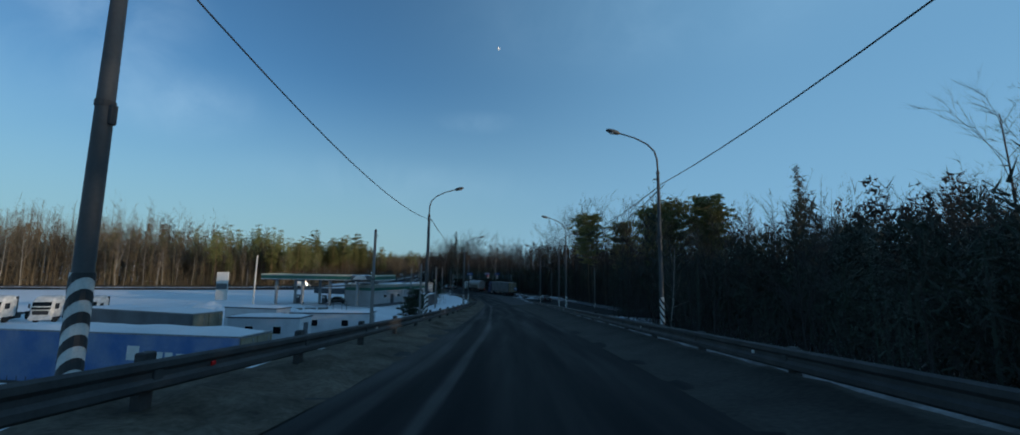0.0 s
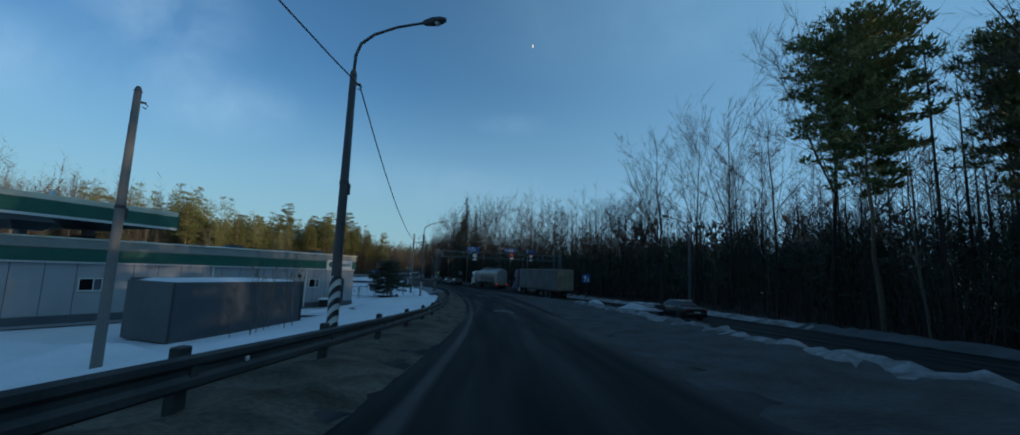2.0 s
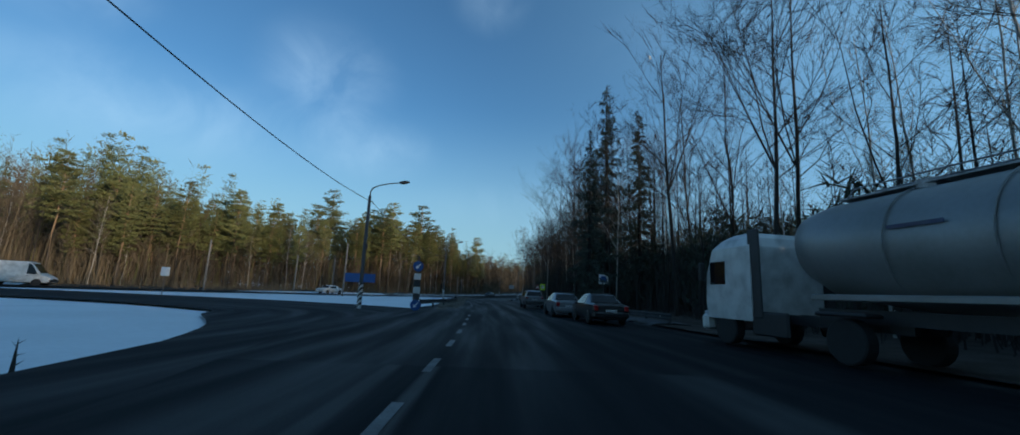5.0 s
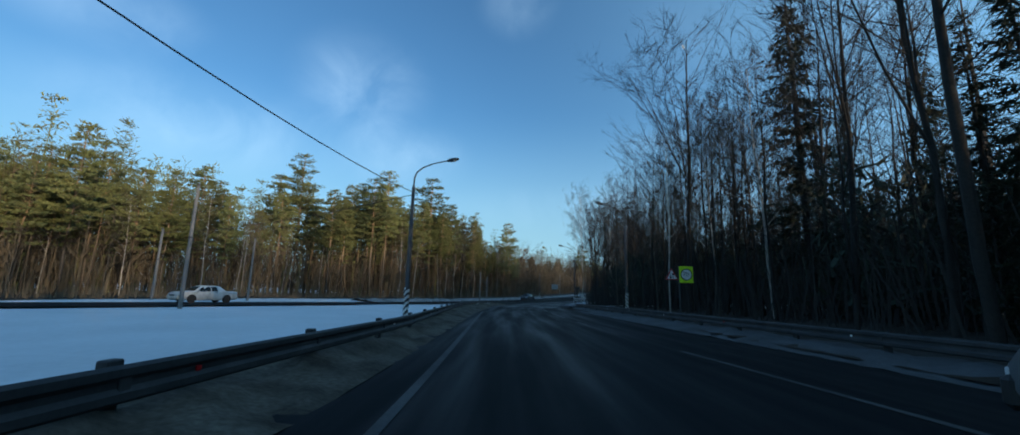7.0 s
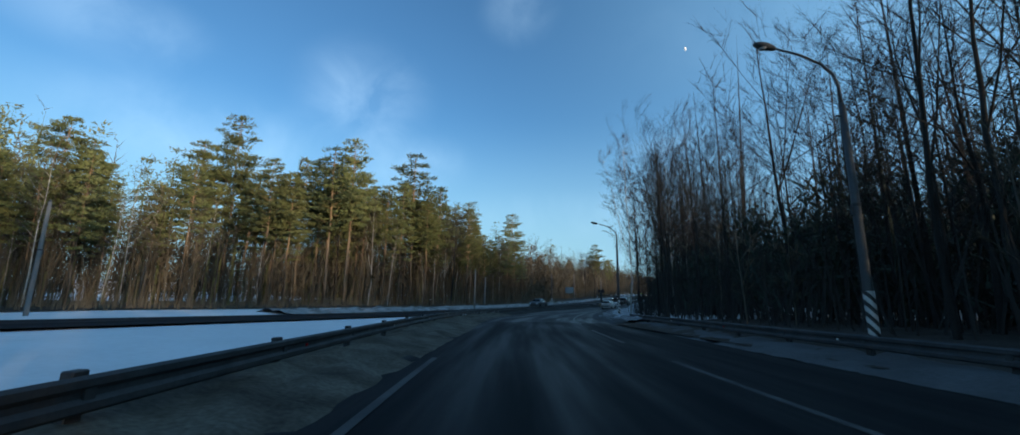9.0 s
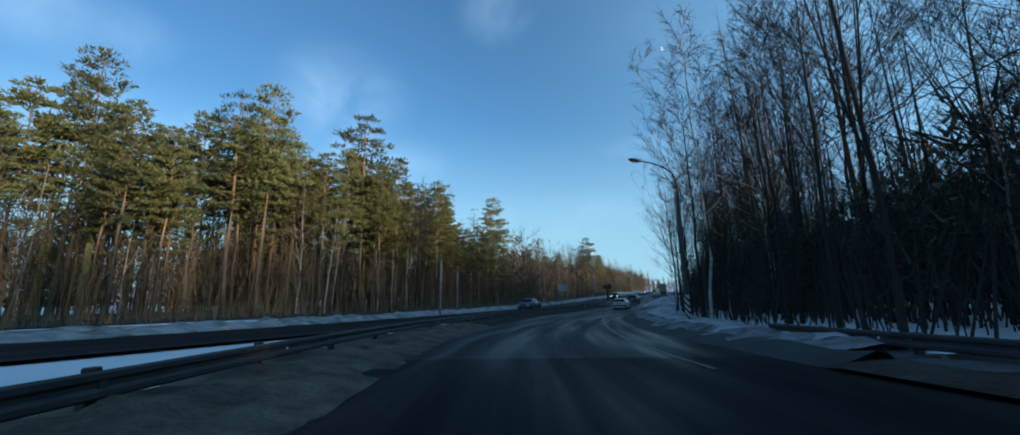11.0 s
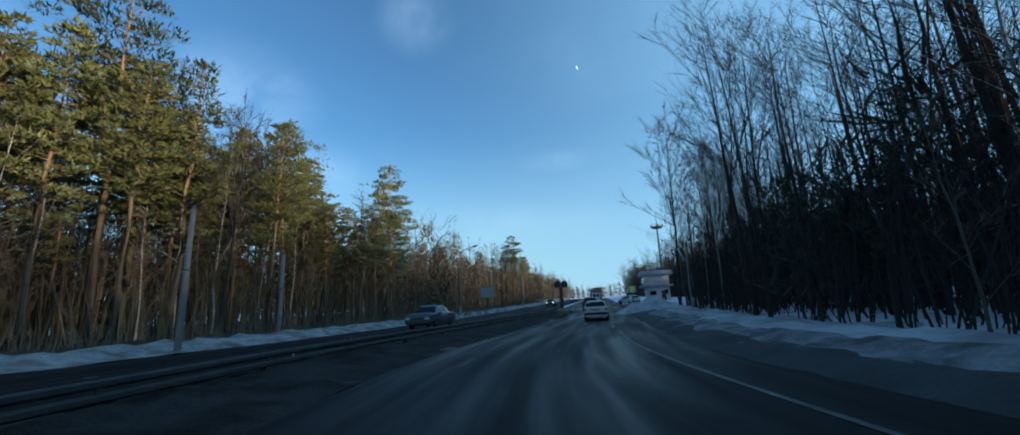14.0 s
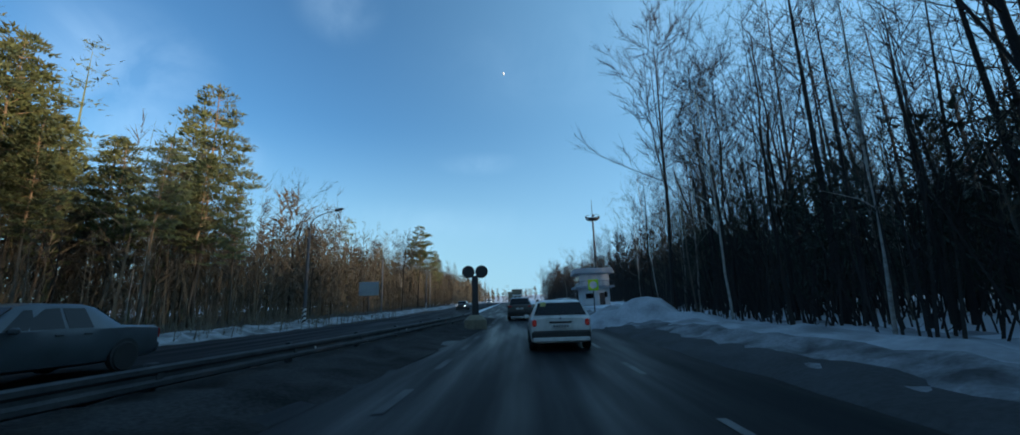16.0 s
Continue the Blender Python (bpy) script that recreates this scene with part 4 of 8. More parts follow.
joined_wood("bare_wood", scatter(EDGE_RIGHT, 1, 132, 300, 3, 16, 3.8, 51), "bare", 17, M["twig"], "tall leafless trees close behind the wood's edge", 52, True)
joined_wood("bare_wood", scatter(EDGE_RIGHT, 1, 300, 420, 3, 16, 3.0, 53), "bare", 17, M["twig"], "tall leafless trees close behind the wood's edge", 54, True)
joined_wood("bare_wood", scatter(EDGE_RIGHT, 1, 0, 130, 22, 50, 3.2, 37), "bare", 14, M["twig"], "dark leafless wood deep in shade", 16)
# spacing opens at 200-320 so the sun reaches the left wood
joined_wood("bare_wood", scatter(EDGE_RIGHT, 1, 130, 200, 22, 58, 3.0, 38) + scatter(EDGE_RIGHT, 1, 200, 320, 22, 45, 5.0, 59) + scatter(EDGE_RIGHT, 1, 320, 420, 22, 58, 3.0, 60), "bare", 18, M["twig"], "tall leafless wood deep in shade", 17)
# dark slivers packed into the wood stand in for its deep inner shade
joined_wood("spruce_wood", scatter(EDGE_RIGHT, 1, 80, 430, 3.0, 22, 3.3, 29), "dense", 6.5, M["spruce_needles"], "spruce understorey, thickened and dark to stand for the wood's shade", 8)
joined_wood("spruce_wood", scatter(EDGE_RIGHT, 1, 80, 440, 9, 46, 4.2, 41), "dense", 7.5, M["spruce_needles"], "spruce thicket deep in the wood, a dark fill for its shade", 28)
# next two: hidden behind the front trees, added only to block the low sun
joined_wood("bare_wood", scatter(EDGE_RIGHT, 1, 315, 440, 58, 150, 7.0, 58), "dense", 20, M["twig"], "hidden deep wood added to shade the trees across the road", 49, stout=4.0)
joined_wood("bare_wood", scatter(EDGE_RIGHT, 1, 0, 185, 58, 160, 7.0, 48), "dense", 25, M["twig"], "hidden tall wood added to keep the sun off the ramp", 61, stout=4.5)
joined_wood("spruce_wood", scatter(EDGE_RIGHT, 1, 0, 122, 5, 40, 3.5, 71), "dense", 10.5, M["spruce_needles"], "dark spruce wood with clear stems, thickened to shade the ramp", 72, stout=1.0, clear=0.27)
joined_wood("spruce_wood", scatter(EDGE_RIGHT, 1, 122, 195, 5, 26, 4.0, 73), "dense", 8.5, M["spruce_needles"], "spruce thicket among the pine trunks, a dark fill for shade", 74, stout=0.8)
joined_wood("bare_wood", scatter(EDGE_RIGHT, 1, 105, 225, 24, 58, 4.2, 75), "dense", 12.0, M["twig"], "dark brown fill added behind the pine trunks to close bright gaps", 76, stout=3.0)
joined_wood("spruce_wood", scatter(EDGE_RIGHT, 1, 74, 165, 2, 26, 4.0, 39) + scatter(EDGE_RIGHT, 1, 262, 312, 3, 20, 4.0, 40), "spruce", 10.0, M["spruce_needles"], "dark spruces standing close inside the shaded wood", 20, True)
joined_wood("bare_wood", scatter(EDGE_RIGHT, 1, 420, 580, 1, 45, 3.2, 28), "bare", 13, M["twig"], "dark leafless wood beside the far road", 7)


def far_wood():
    rng = random.Random(44)
    places = [(rnd(rng, -420, 260), rnd(rng, 690, 860)) for _ in range(420)]
    joined_wood("bare_wood", places, "bare", 15, M["warm_twig"], "distant brown wood closing the road's end", 18)
    joined_wood("bare_wood", places, "dense", 12, M["warm_twig"], "distant brown thicket closing the road's end", 66, stout=5.0)
    joined_wood("bare_wood", scatter(EDGE_LEFT, -1, 350, 690, 2, 30, 5.0, 67), "dense", 12, M["warm_twig"], "brown thicket along the far road", 68, stout=1.8)
    joined_wood("bare_wood", scatter(EDGE_RIGHT, 1, 420, 580, 1, 30, 5.0, 69), "dense", 10, M["twig"], "dark thicket beside the far road", 70, stout=1.8)


far_wood()


def thicket(name, line, side, s0, s1, d0, d1, count, h0, h1, mat, label, seed):
    rng = random.Random(seed)
    pts = [line.at(rnd(rng, s0, s1), side * rnd(rng, d0, d1)) for _ in range(count)]
    zs = land([(p.x, p.y) for p in pts])
    g = Geo()
    for p, z in zip(pts, zs):
        h = rnd(rng, h0, h1)
        g.spike((p.x, p.y, z - 0.2), (p.x + rng.gauss(0, 0.18) * h, p.y + rng.gauss(0, 0.18) * h, z + h), rnd(rng, 0.02, 0.055))
        for k in range(7):
            u = rnd(rng, 0.15, 0.95)
            o = Vector((p.x, p.y, z + h * u))
            g.blade(o, o + Vector((rng.gauss(0, 1), rng.gauss(0, 1), rnd(rng, 0.2, 1.5))).normalized() * h * rnd(rng, 0.15, 0.4), 0.012)
    ob = part(name, g, mat)
    return tagged(ob, label, "undergrowth", kind="stuff")


thicket("undergrowth", EDGE_LEFT, -1, 60, 470, 0, 24, 8500, 2.5, 9.0, M["warm_twig"], "brown leafless undergrowth along the wood's edge", 31)
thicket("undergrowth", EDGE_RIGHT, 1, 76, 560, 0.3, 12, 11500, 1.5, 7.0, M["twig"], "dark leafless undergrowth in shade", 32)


# ---- leaf litter under the lit wood, darkening sheets under the shaded one ----
def forest_floor(line, s0, s1, side, first=0.8, lift=0.07):
    across = (-12.5, -6, -0.6, 3, 7, 13, 20, 30, 45, 60) if side < 0 else (first, 2, 4, 7, 13, 20, 30, 45, 60)
    g = strip(line, s0, s1, 1.5, lambda s: [(side * u, 0.0) for u in across])
    pts = np.array([tuple(v) for v in g.v])
    pts[:, 2] = land(pts[:, :2]) + lift
    g.v = [tuple(v) for v in pts.tolist()]
    tagged(part("forest_floor", g, M["litter"], smooth=True), "brown leaf litter with thin snow, also used to darken shaded ground", "ground", kind="structure")


forest_floor(EDGE_LEFT, 40, 470, -1)
# on the right the brown sheet darkens snow that lies in shade
forest_floor(EDGE_RIGHT, 135, 212, 1, -2.6)
forest_floor(EDGE_RIGHT, 212, 316, 1, -4.7, 0.2)
thicket("weeds", MAIN, -1, 122, 162, 6.5, 24, 130, 0.2, 0.75, M["twig"], "dry brown weed stalks standing in snow", 33)
thicket("weeds", EDGE_LEFT, -1, 205, 345, -12.5, 0, 2600, 0.3, 1.6, M["warm_twig"], "dry grass stalks at the wood's edge", 35)


# ---- guard rails ----
WAVE = [(0.00, 0.00), (0.035, 0.03), (0.035, 0.09), (0.0, 0.13), (0.0, 0.18), (0.035, 0.22), (0.035, 0.28), (0.0, 0.31), (-0.012, 0.28), (0.02, 0.22), (-0.015, 0.18), (-0.015, 0.13), (0.02, 0.09), (-0.012, 0.03)]


def guard_rail(label, line, s0, s1, offset, face, gap=3.0, top=0.62, reflectors=True, over=0.0):
    """A W-beam rail: face is +1 when its waves point to the right of the line."""
    rail = thing("guard_rail", label, "guard rail", group="guard rails")
    g = Geo()
    rows = []
    for s in np.linspace(s0, s1, int((s1 - s0) / 2) + 2):
        d = offset(s)
        rows.append([line.at(s, d + face * a, top - 0.31 + z) for a, z in WAVE])
    g.loft(rows)
    part("beam", g, M["galvanised"], rail)
    s = s0 + 0.4
    post_mesh = Geo().box((0, 0, top / 2 - 0.25 + over / 2), (0.11, 0.16, top + 0.5 + over), bevel=0.012).box((0.10, 0, top - 0.16), (0.12, 0.12, 0.24), bevel=0.01).mesh("post", M["galvanised"])
    shine = Geo().box((0, 0, 0), (0.02, 0.07, 0.05), bevel=0.006).mesh("reflector", M["reflector"])
    shine_red = Geo().box((0, 0, 0), (0.02, 0.07, 0.05), bevel=0.006).mesh("reflector", M["red_reflector"])
    k = 0
    while s < s1:
        p = line.at(s, offset(s) - face * 0.14)
        ob = new("post", post_mesh)
        ob.parent = rail
        ob.matrix_basis = pose(p.x, p.y, p.z, 0, 0, line.yaw(s) + (0 if face > 0 else 180))
        if reflectors and k % 2 == 0:
            q = line.at(s + 0.8, offset(s + 0.8) + face * 0.012, top - 0.155)
            rf = new("reflector", shine_red if k % 8 == 4 else shine)
            rf.parent = rail
            rf.matrix_basis = pose(q.x, q.y, q.z, 0, 0, line.yaw(s))
        s += gap
        k += 1
    return rail


M["red_reflector"] = material("red_reflector", (0.55, 0.02, 0.02), 0.25, vary=0.05, bump=0)
M["reflector"] = material("reflector", (0.85, 0.84, 0.80), 0.25, vary=0.05, bump=0)
LEFT_RAIL = lambda s: float(np.interp(s, [-100, 12, 40, 60, 75, 88, 100, 112, 122, 138, 148, 153], [-3.6, -3.6, -3.3, -3.0, -2.75, -2.55, -2.55, -2.7, -2.9, -3.35, -3.9, -4.9]))
RIGHT_RAIL = lambda s: float(np.interp(s, [-100, 12, 26, 44, 62, 70], [3.9, 3.9, 4.1, 4.65, 5.55, 6.0]))
MEDIAN_RAIL = lambda s: float(np.interp(s, [178, 190, 205, 225, 240, 255, 271, 290, 305, 318], [-5.4, -3.3, -2.85, -3.7, -4.5, -5.4, -5.7, -5.1, -4.2, -3.4]))
VERGE_RAIL = lambda s: float(np.interp(s, [168, 200, 230, 250], [9.2, 8.6, 8.1, 7.8]))
guard_rail("grey galvanised guard rail beside the snowy lot", MAIN, -60, 152, LEFT_RAIL, 1, 3.2, over=0.06)
guard_rail("grey galvanised guard rail on the embankment edge", MAIN, -60, 67, RIGHT_RAIL, -1, 3.0)
guard_rail("grey galvanised guard rail along the snowy median", MAIN, 182, 316, MEDIAN_RAIL, 1, 3.4, over=0.03)
guard_rail("dark galvanised guard rail below the woods", MAIN, 172, 250, VERGE_RAIL, -1, 3.0)


# ---- verges of ploughed snow ----
def verge(name, line, s0, s1, section, mat, wobble, grain, label, step=0.6, seed=0.0):
    ob = part(name, strip(line, s0, s1, step, section, wobble, grain, seed), mat, smooth=True)
    return tagged(ob, label, "snow bank", kind="structure")


def bank(inner, outer, heights, rise=None):
    """A ploughed bank between two offsets; rise gives the stretch over which it grows from nothing."""
    def section(s):
        a, b = inner(s), outer(s)
        n = len(heights) - 1
        k1 = 1.0 if rise is None else min(1.0, max(0.0, (s - rise[0]) / (rise[1] - rise[0])))
        return [(a + (b - a) * (0.25 + 0.75 * k1) * k / n, h * k1 - 0.06 * (1 - k1)) for k, h in enumerate(heights)]

    return section


BANK_FOOT = lambda s: float(np.interp(s, [244, 262, 280, 300, 334], [6.4, 5.3, 4.4, 4.2, 4.2]))
verge("verge_corner", MAIN, 126, 152, bank(lambda s: float(np.interp(s, [126, 138, 146, 152], [-1.9, -2.0, -2.3, -3.1])), lambda s: LEFT_RAIL(s) - 2.2, [-0.02, 0.06, 0.10, 0.14, 0.15, 0.12, 0.05, -0.2]), M["soiled_bank"], 0.10, 1.2, "grey trodden snow round the end of the guard rail", seed=21.0)
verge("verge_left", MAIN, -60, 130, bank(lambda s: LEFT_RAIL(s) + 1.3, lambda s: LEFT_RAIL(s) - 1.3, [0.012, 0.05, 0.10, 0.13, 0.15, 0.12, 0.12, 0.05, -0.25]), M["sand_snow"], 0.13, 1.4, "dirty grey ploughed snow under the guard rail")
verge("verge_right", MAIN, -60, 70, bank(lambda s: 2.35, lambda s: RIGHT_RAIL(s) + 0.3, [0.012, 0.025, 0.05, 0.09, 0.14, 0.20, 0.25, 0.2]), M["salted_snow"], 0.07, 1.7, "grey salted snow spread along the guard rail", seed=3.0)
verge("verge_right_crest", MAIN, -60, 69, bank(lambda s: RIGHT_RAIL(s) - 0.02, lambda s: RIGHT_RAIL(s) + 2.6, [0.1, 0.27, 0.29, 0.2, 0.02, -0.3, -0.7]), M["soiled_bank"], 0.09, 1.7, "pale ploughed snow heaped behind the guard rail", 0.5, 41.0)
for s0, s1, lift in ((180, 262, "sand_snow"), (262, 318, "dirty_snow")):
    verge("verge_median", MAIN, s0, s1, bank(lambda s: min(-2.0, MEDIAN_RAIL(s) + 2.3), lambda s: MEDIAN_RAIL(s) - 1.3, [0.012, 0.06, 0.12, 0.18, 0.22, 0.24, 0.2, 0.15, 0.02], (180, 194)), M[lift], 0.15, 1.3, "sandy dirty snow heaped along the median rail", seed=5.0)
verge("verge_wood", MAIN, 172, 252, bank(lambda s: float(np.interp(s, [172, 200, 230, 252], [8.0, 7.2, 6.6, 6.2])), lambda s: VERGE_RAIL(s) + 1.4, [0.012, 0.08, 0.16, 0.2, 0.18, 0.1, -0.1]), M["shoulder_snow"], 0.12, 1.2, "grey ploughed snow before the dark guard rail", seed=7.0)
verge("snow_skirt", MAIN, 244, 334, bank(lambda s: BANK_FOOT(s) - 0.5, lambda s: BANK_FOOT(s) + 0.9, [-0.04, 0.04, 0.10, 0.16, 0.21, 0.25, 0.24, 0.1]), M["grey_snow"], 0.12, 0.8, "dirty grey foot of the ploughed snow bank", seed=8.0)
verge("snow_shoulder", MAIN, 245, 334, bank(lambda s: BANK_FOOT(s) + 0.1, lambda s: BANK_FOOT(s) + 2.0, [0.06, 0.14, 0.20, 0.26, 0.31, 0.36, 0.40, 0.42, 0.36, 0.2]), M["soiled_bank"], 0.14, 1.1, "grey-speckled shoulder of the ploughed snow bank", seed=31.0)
verge("snow_bank", MAIN, 246, 334, bank(lambda s: BANK_FOOT(s) + 0.9, lambda s: 12.5, [0.2, 0.34, 0.44, 0.46, 0.40, 0.32, 0.26, 0.22, 0.2, 0.2, 0.18, 0.05]), M["clean_bank"], 0.2, 0.8, "long white snow bank below the bare trees", seed=9.0)
verge("verge_far", ONCOMING, 318, 620, bank(lambda s: -4.0, lambda s: -9.5, [0.012, 0.18, 0.32, 0.36, 0.3, 0.2, 0.1, 0.0]), M["lumpy_bank"], 0.30, 0.9, "lumpy ploughed snow along the wood", 0.8, 11.0)
verge("verge_near_oncoming", ONCOMING, 60, 255, bank(lambda s: -4.0, lambda s: -7.5, [0.012, 0.15, 0.25, 0.2, 0.1, 0.0]), M["clean_bank"], 0.15, 0.9, "ploughed snow along the curve of the road", 1.0, 13.0)
CREST = lambda s: float(np.interp(s, [60, 70, 77, 82, 88, 97, 105, 112, 118, 128], [5.6, 6.0, 6.2, 6.7, 7.5, 8.3, 8.7, 8.9, 8.7, 8.0]))
SNOW_FOOT = lambda s: float(np.interp(s, [64, 70, 78, 84, 103, 115, 125, 132, 139], [2.35, 2.6, 3.0, 3.3, 4.3, 4.6, 4.9, 4.5, 3.3]))


def separator_section(s):
    """Grey snow that climbs from the lane to a crest and falls to the slip road."""
    a, c = SNOW_FOOT(s), max(SNOW_FOOT(s) + 0.5, CREST(s) - max(0.0, s - 120) * 0.18)
    top = float(np.interp(s, [64, 72, 90, 112, 126, 139], [0.2, 0.36, 0.34, 0.24, 0.15, 0.03]))
    fall = float(np.interp(s, [64, 75, 90, 105, 123, 139], [-0.95, -0.76, -0.52, -0.38, -0.16, -0.12]))
    end = max(c + 1.7, 0.4 + float(np.interp(s, [66, 75, 90, 105, 123, 139], [15.1, 12.8, 11.8, 10.8, 7.8, 4.0])))
    rise = [(a + (c - a) * k / 7, 0.012 + (top - 0.012) * (k / 7) ** 1.3) for k in range(8)]
    return rise + [(c + 0.5, top * 0.7), (c + 0.9, top * 0.3 + fall * 0.3), (c + 1.4, fall * 0.85), (end, fall), (end + 0.3, fall - 0.3)]


# its grey mixes ploughed dirt with the shade of the wood
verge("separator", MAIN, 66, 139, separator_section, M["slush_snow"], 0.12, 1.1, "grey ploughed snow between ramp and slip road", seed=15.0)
verge("separator_crest", MAIN, 68, 109, bank(lambda s: CREST(s) - 0.75, lambda s: CREST(s) + 0.6, [0.0, 0.24, 0.36, 0.40, 0.30, -0.05]), M["soiled_bank"], 0.26, 1.8, "pale lumps along the crest of the ploughed snow", 0.4, 16.0)
# this stretch is toned greyer than the next, for shade and dirt
verge("verge_slip_near", SLIP, 8, 46, bank(lambda s: SLIP_FAR(s), lambda s: SLIP_FAR(s) + 2.6, [-0.02, 0.14, 0.28, 0.3, 0.24, 0.1, -0.1]), M["shoulder_snow"], 0.2, 0.9, "dirty snow between slip road and wood, greyed for its shade", 0.6, 42.0)
verge("verge_slip", SLIP, 45, 90, bank(lambda s: SLIP_FAR(s), lambda s: SLIP_FAR(s) + 2.6, [-0.02, 0.12, 0.25, 0.27, 0.22, 0.1, -0.1]), M["lumpy_bank"], 0.16, 0.9, "ploughed snow between slip road and wood", 0.6, 17.0)


# ---- painted lines ----
def paint(name, line, s0, s1, d0, d1, label, lift=0.022, mat="line"):
    ob = part(name, strip(line, s0, s1, 1.0, lambda s: [(float(d0(s)), lift), (float(d1(s)), lift)]), M[mat])
    return tagged(ob, label, "road marking", kind="structure")


def dashes(line, s0, s1, length, gap, offset, width=0.12, mat="line"):
    s = s0
    while s < s1:
        paint("lane_dash", line, s, s + length, lambda q: offset(q) - width / 2, lambda q: offset(q) + width / 2, "worn white dashed lane marking", mat=mat)
        s += length + gap


dashes(MAIN, 131, 176, 1.4, 1.9, lambda s: -1.08, 0.14)
paint("edge_line", MAIN, 190, 226, lambda s: np.interp(s, [190, 226], [-1.15, -1.75]), lambda s: np.interp(s, [190, 226], [-1.02, -1.62]), "worn white edge line", mat="faded_line")
dashes(MAIN, 196, 232, 7.0, 4.5, lambda s: float(np.interp(s, [196, 210, 232], [4.7, 3.7, 3.6])), 0.14, "faded_line")
paint("edge_line", MAIN, 244, 282, lambda s: np.interp(s, [244, 262, 282], [3.75, 3.4, 2.3]), lambda s: np.interp(s, [244, 262, 282], [3.87, 3.52, 2.42]), "white edge line on wet asphalt")
dashes(MAIN, 285, 330, 1.6, 3.0, lambda s: 2.12)
dashes(MAIN, 272, 330, 1.6, 2.2, lambda s: -1.85, 0.16, "faded_line")


def turn_arrow(s, d):
    g = Geo()
    shape = [(0.27, -1.3), (0.40, -1.3), (0.40, 0.12), (-0.12, 0.62), (0.06, 1.0), (-0.75, 0.9), (-0.6, -0.05), (-0.36, 0.3), (0.27, -0.15)]
    top = [MAIN.at(s + y, d + x, 0.024) for x, y in shape]
    low = [MAIN.at(s + y, d + x, 0.004) for x, y in shape]
    g.loft([low, top])
    tagged(part("lane_arrow", g, M["line"]), "worn white turn arrow painted on asphalt", "road marking", kind="structure")


for s, d in ((72, 0.9), (97, 1.1), (124.6, 1.45)):
    turn_arrow(s, d)


# ---- lamp posts and poles ----
def stripes(parent, r, z0, z1, n=5):
    """Slanted black and white warning bands round a post's foot."""
    seg = 16
    white, black = Geo(), Geo()
    part("white_band", Geo().tube([(0, 0, z0), (0, 0, z1)], r + 0.006, seg, caps=False), M["white_paint"], parent)
    pitch = (z1 - z0) / n
    for k in range(n):
        za = z0 + pitch * k
        ring = []
        g = Geo()
        rows = []
        for i in range(seg + 1):
            a = 2 * math.pi * i / seg
            tilt = pitch * 0.55 * math.cos(a + 0.5)
            lo, hi = za + tilt + pitch * 0.25, za + tilt + pitch * 0.75
            x, y = (r + 0.011) * math.cos(a), (r + 0.011) * math.sin(a)
            rows.append([(x, y, max(z0, lo)), (x, y, min(z1, hi))])
        g.loft(rows, closed=False)
        part("black_band", g, M["black_paint"], parent)


def lamp_template(label, steel=True, banded=True, arm=True, h=7.1, clamp=True, rise=1.62, girth=1.0, band=1.55):
    post = thing("street_lamp" if arm else "utility_pole", label, "street lamp" if arm else "pole", group="lamp posts" if arm else "utility poles")
    mat = M["pole_steel"] if steel else M["concrete"]
    part("pole", Geo().tube([(0, 0, -1.2), (0, 0, 0), (0, 0, h * 0.5), (0, 0, h)], [0.14 * girth, 0.13 * girth, 0.115 * girth, 0.09 * girth], 14), mat, post, smooth=True)
    part("cap", Geo().tube([(0, 0, h - 0.03), (0, 0, h + 0.12)], [0.1, 0.055], 14), M["pole_steel"], post)
    if clamp:
        part("clamp", Geo().tube([(0, 0, h * 0.56), (0, 0, h * 0.56 + 0.09)], 0.125, 14).box((0.13, 0, h * 0.56 - 0.12), (0.07, 0.1, 0.3), bevel=0.012), M["galvanised"], post)
    if banded:
        stripes(post, 0.132 * girth, 0.0, band, 5 if band > 1.3 else 4)
    hook = Geo().tube([(0, 0, h - 0.35), (0.18, 0, h - 0.30), (0.26, 0, h - 0.36), (0.22, 0, h - 0.46), (0.15, 0, h - 0.43)], 0.014, 6)
    part("wire_hook", hook.box((0.13, 0, h - 0.3), (0.18, 0.06, 0.05), bevel=0.01), M["galvanised"], post)
    if arm:
        curve = [(0, 0, h), (0.02, 0, h + 0.34 * rise), (0.14, 0, h + 0.55 * rise), (0.48, 0, h + 0.73 * rise), (1.1, 0, h + 0.89 * rise), (1.85, 0, h + rise)]
        part("arm", Geo().tube(curve, [0.045, 0.045, 0.042, 0.04, 0.036, 0.034], 8), mat, post, smooth=True)
        head = Geo()
        rings = []
        for u, w, t in ((0, 0.05, 0.05), (0.12, 0.10, 0.10), (0.3, 0.15, 0.12), (0.5, 0.15, 0.10), (0.66, 0.08, 0.05)):
            c = Vector((1.80 + u, 0, h + rise - 0.005 + u * 0.12 * rise))
            rings.append([c + Vector((0, w * math.cos(a), t * math.sin(a))) for a in (2 * math.pi * i / 10 for i in range(10))])
        lamp = part("lamp_head", head.loft(rings), M["pole_steel"], post, "grey teardrop lamp head", smooth=True)
        part("lens", Geo().tube([(2.2, 0, h + rise), (2.2, 0, h + rise - 0.04)], [0.13, 0.08], 12), M["lens"], lamp)
    return post


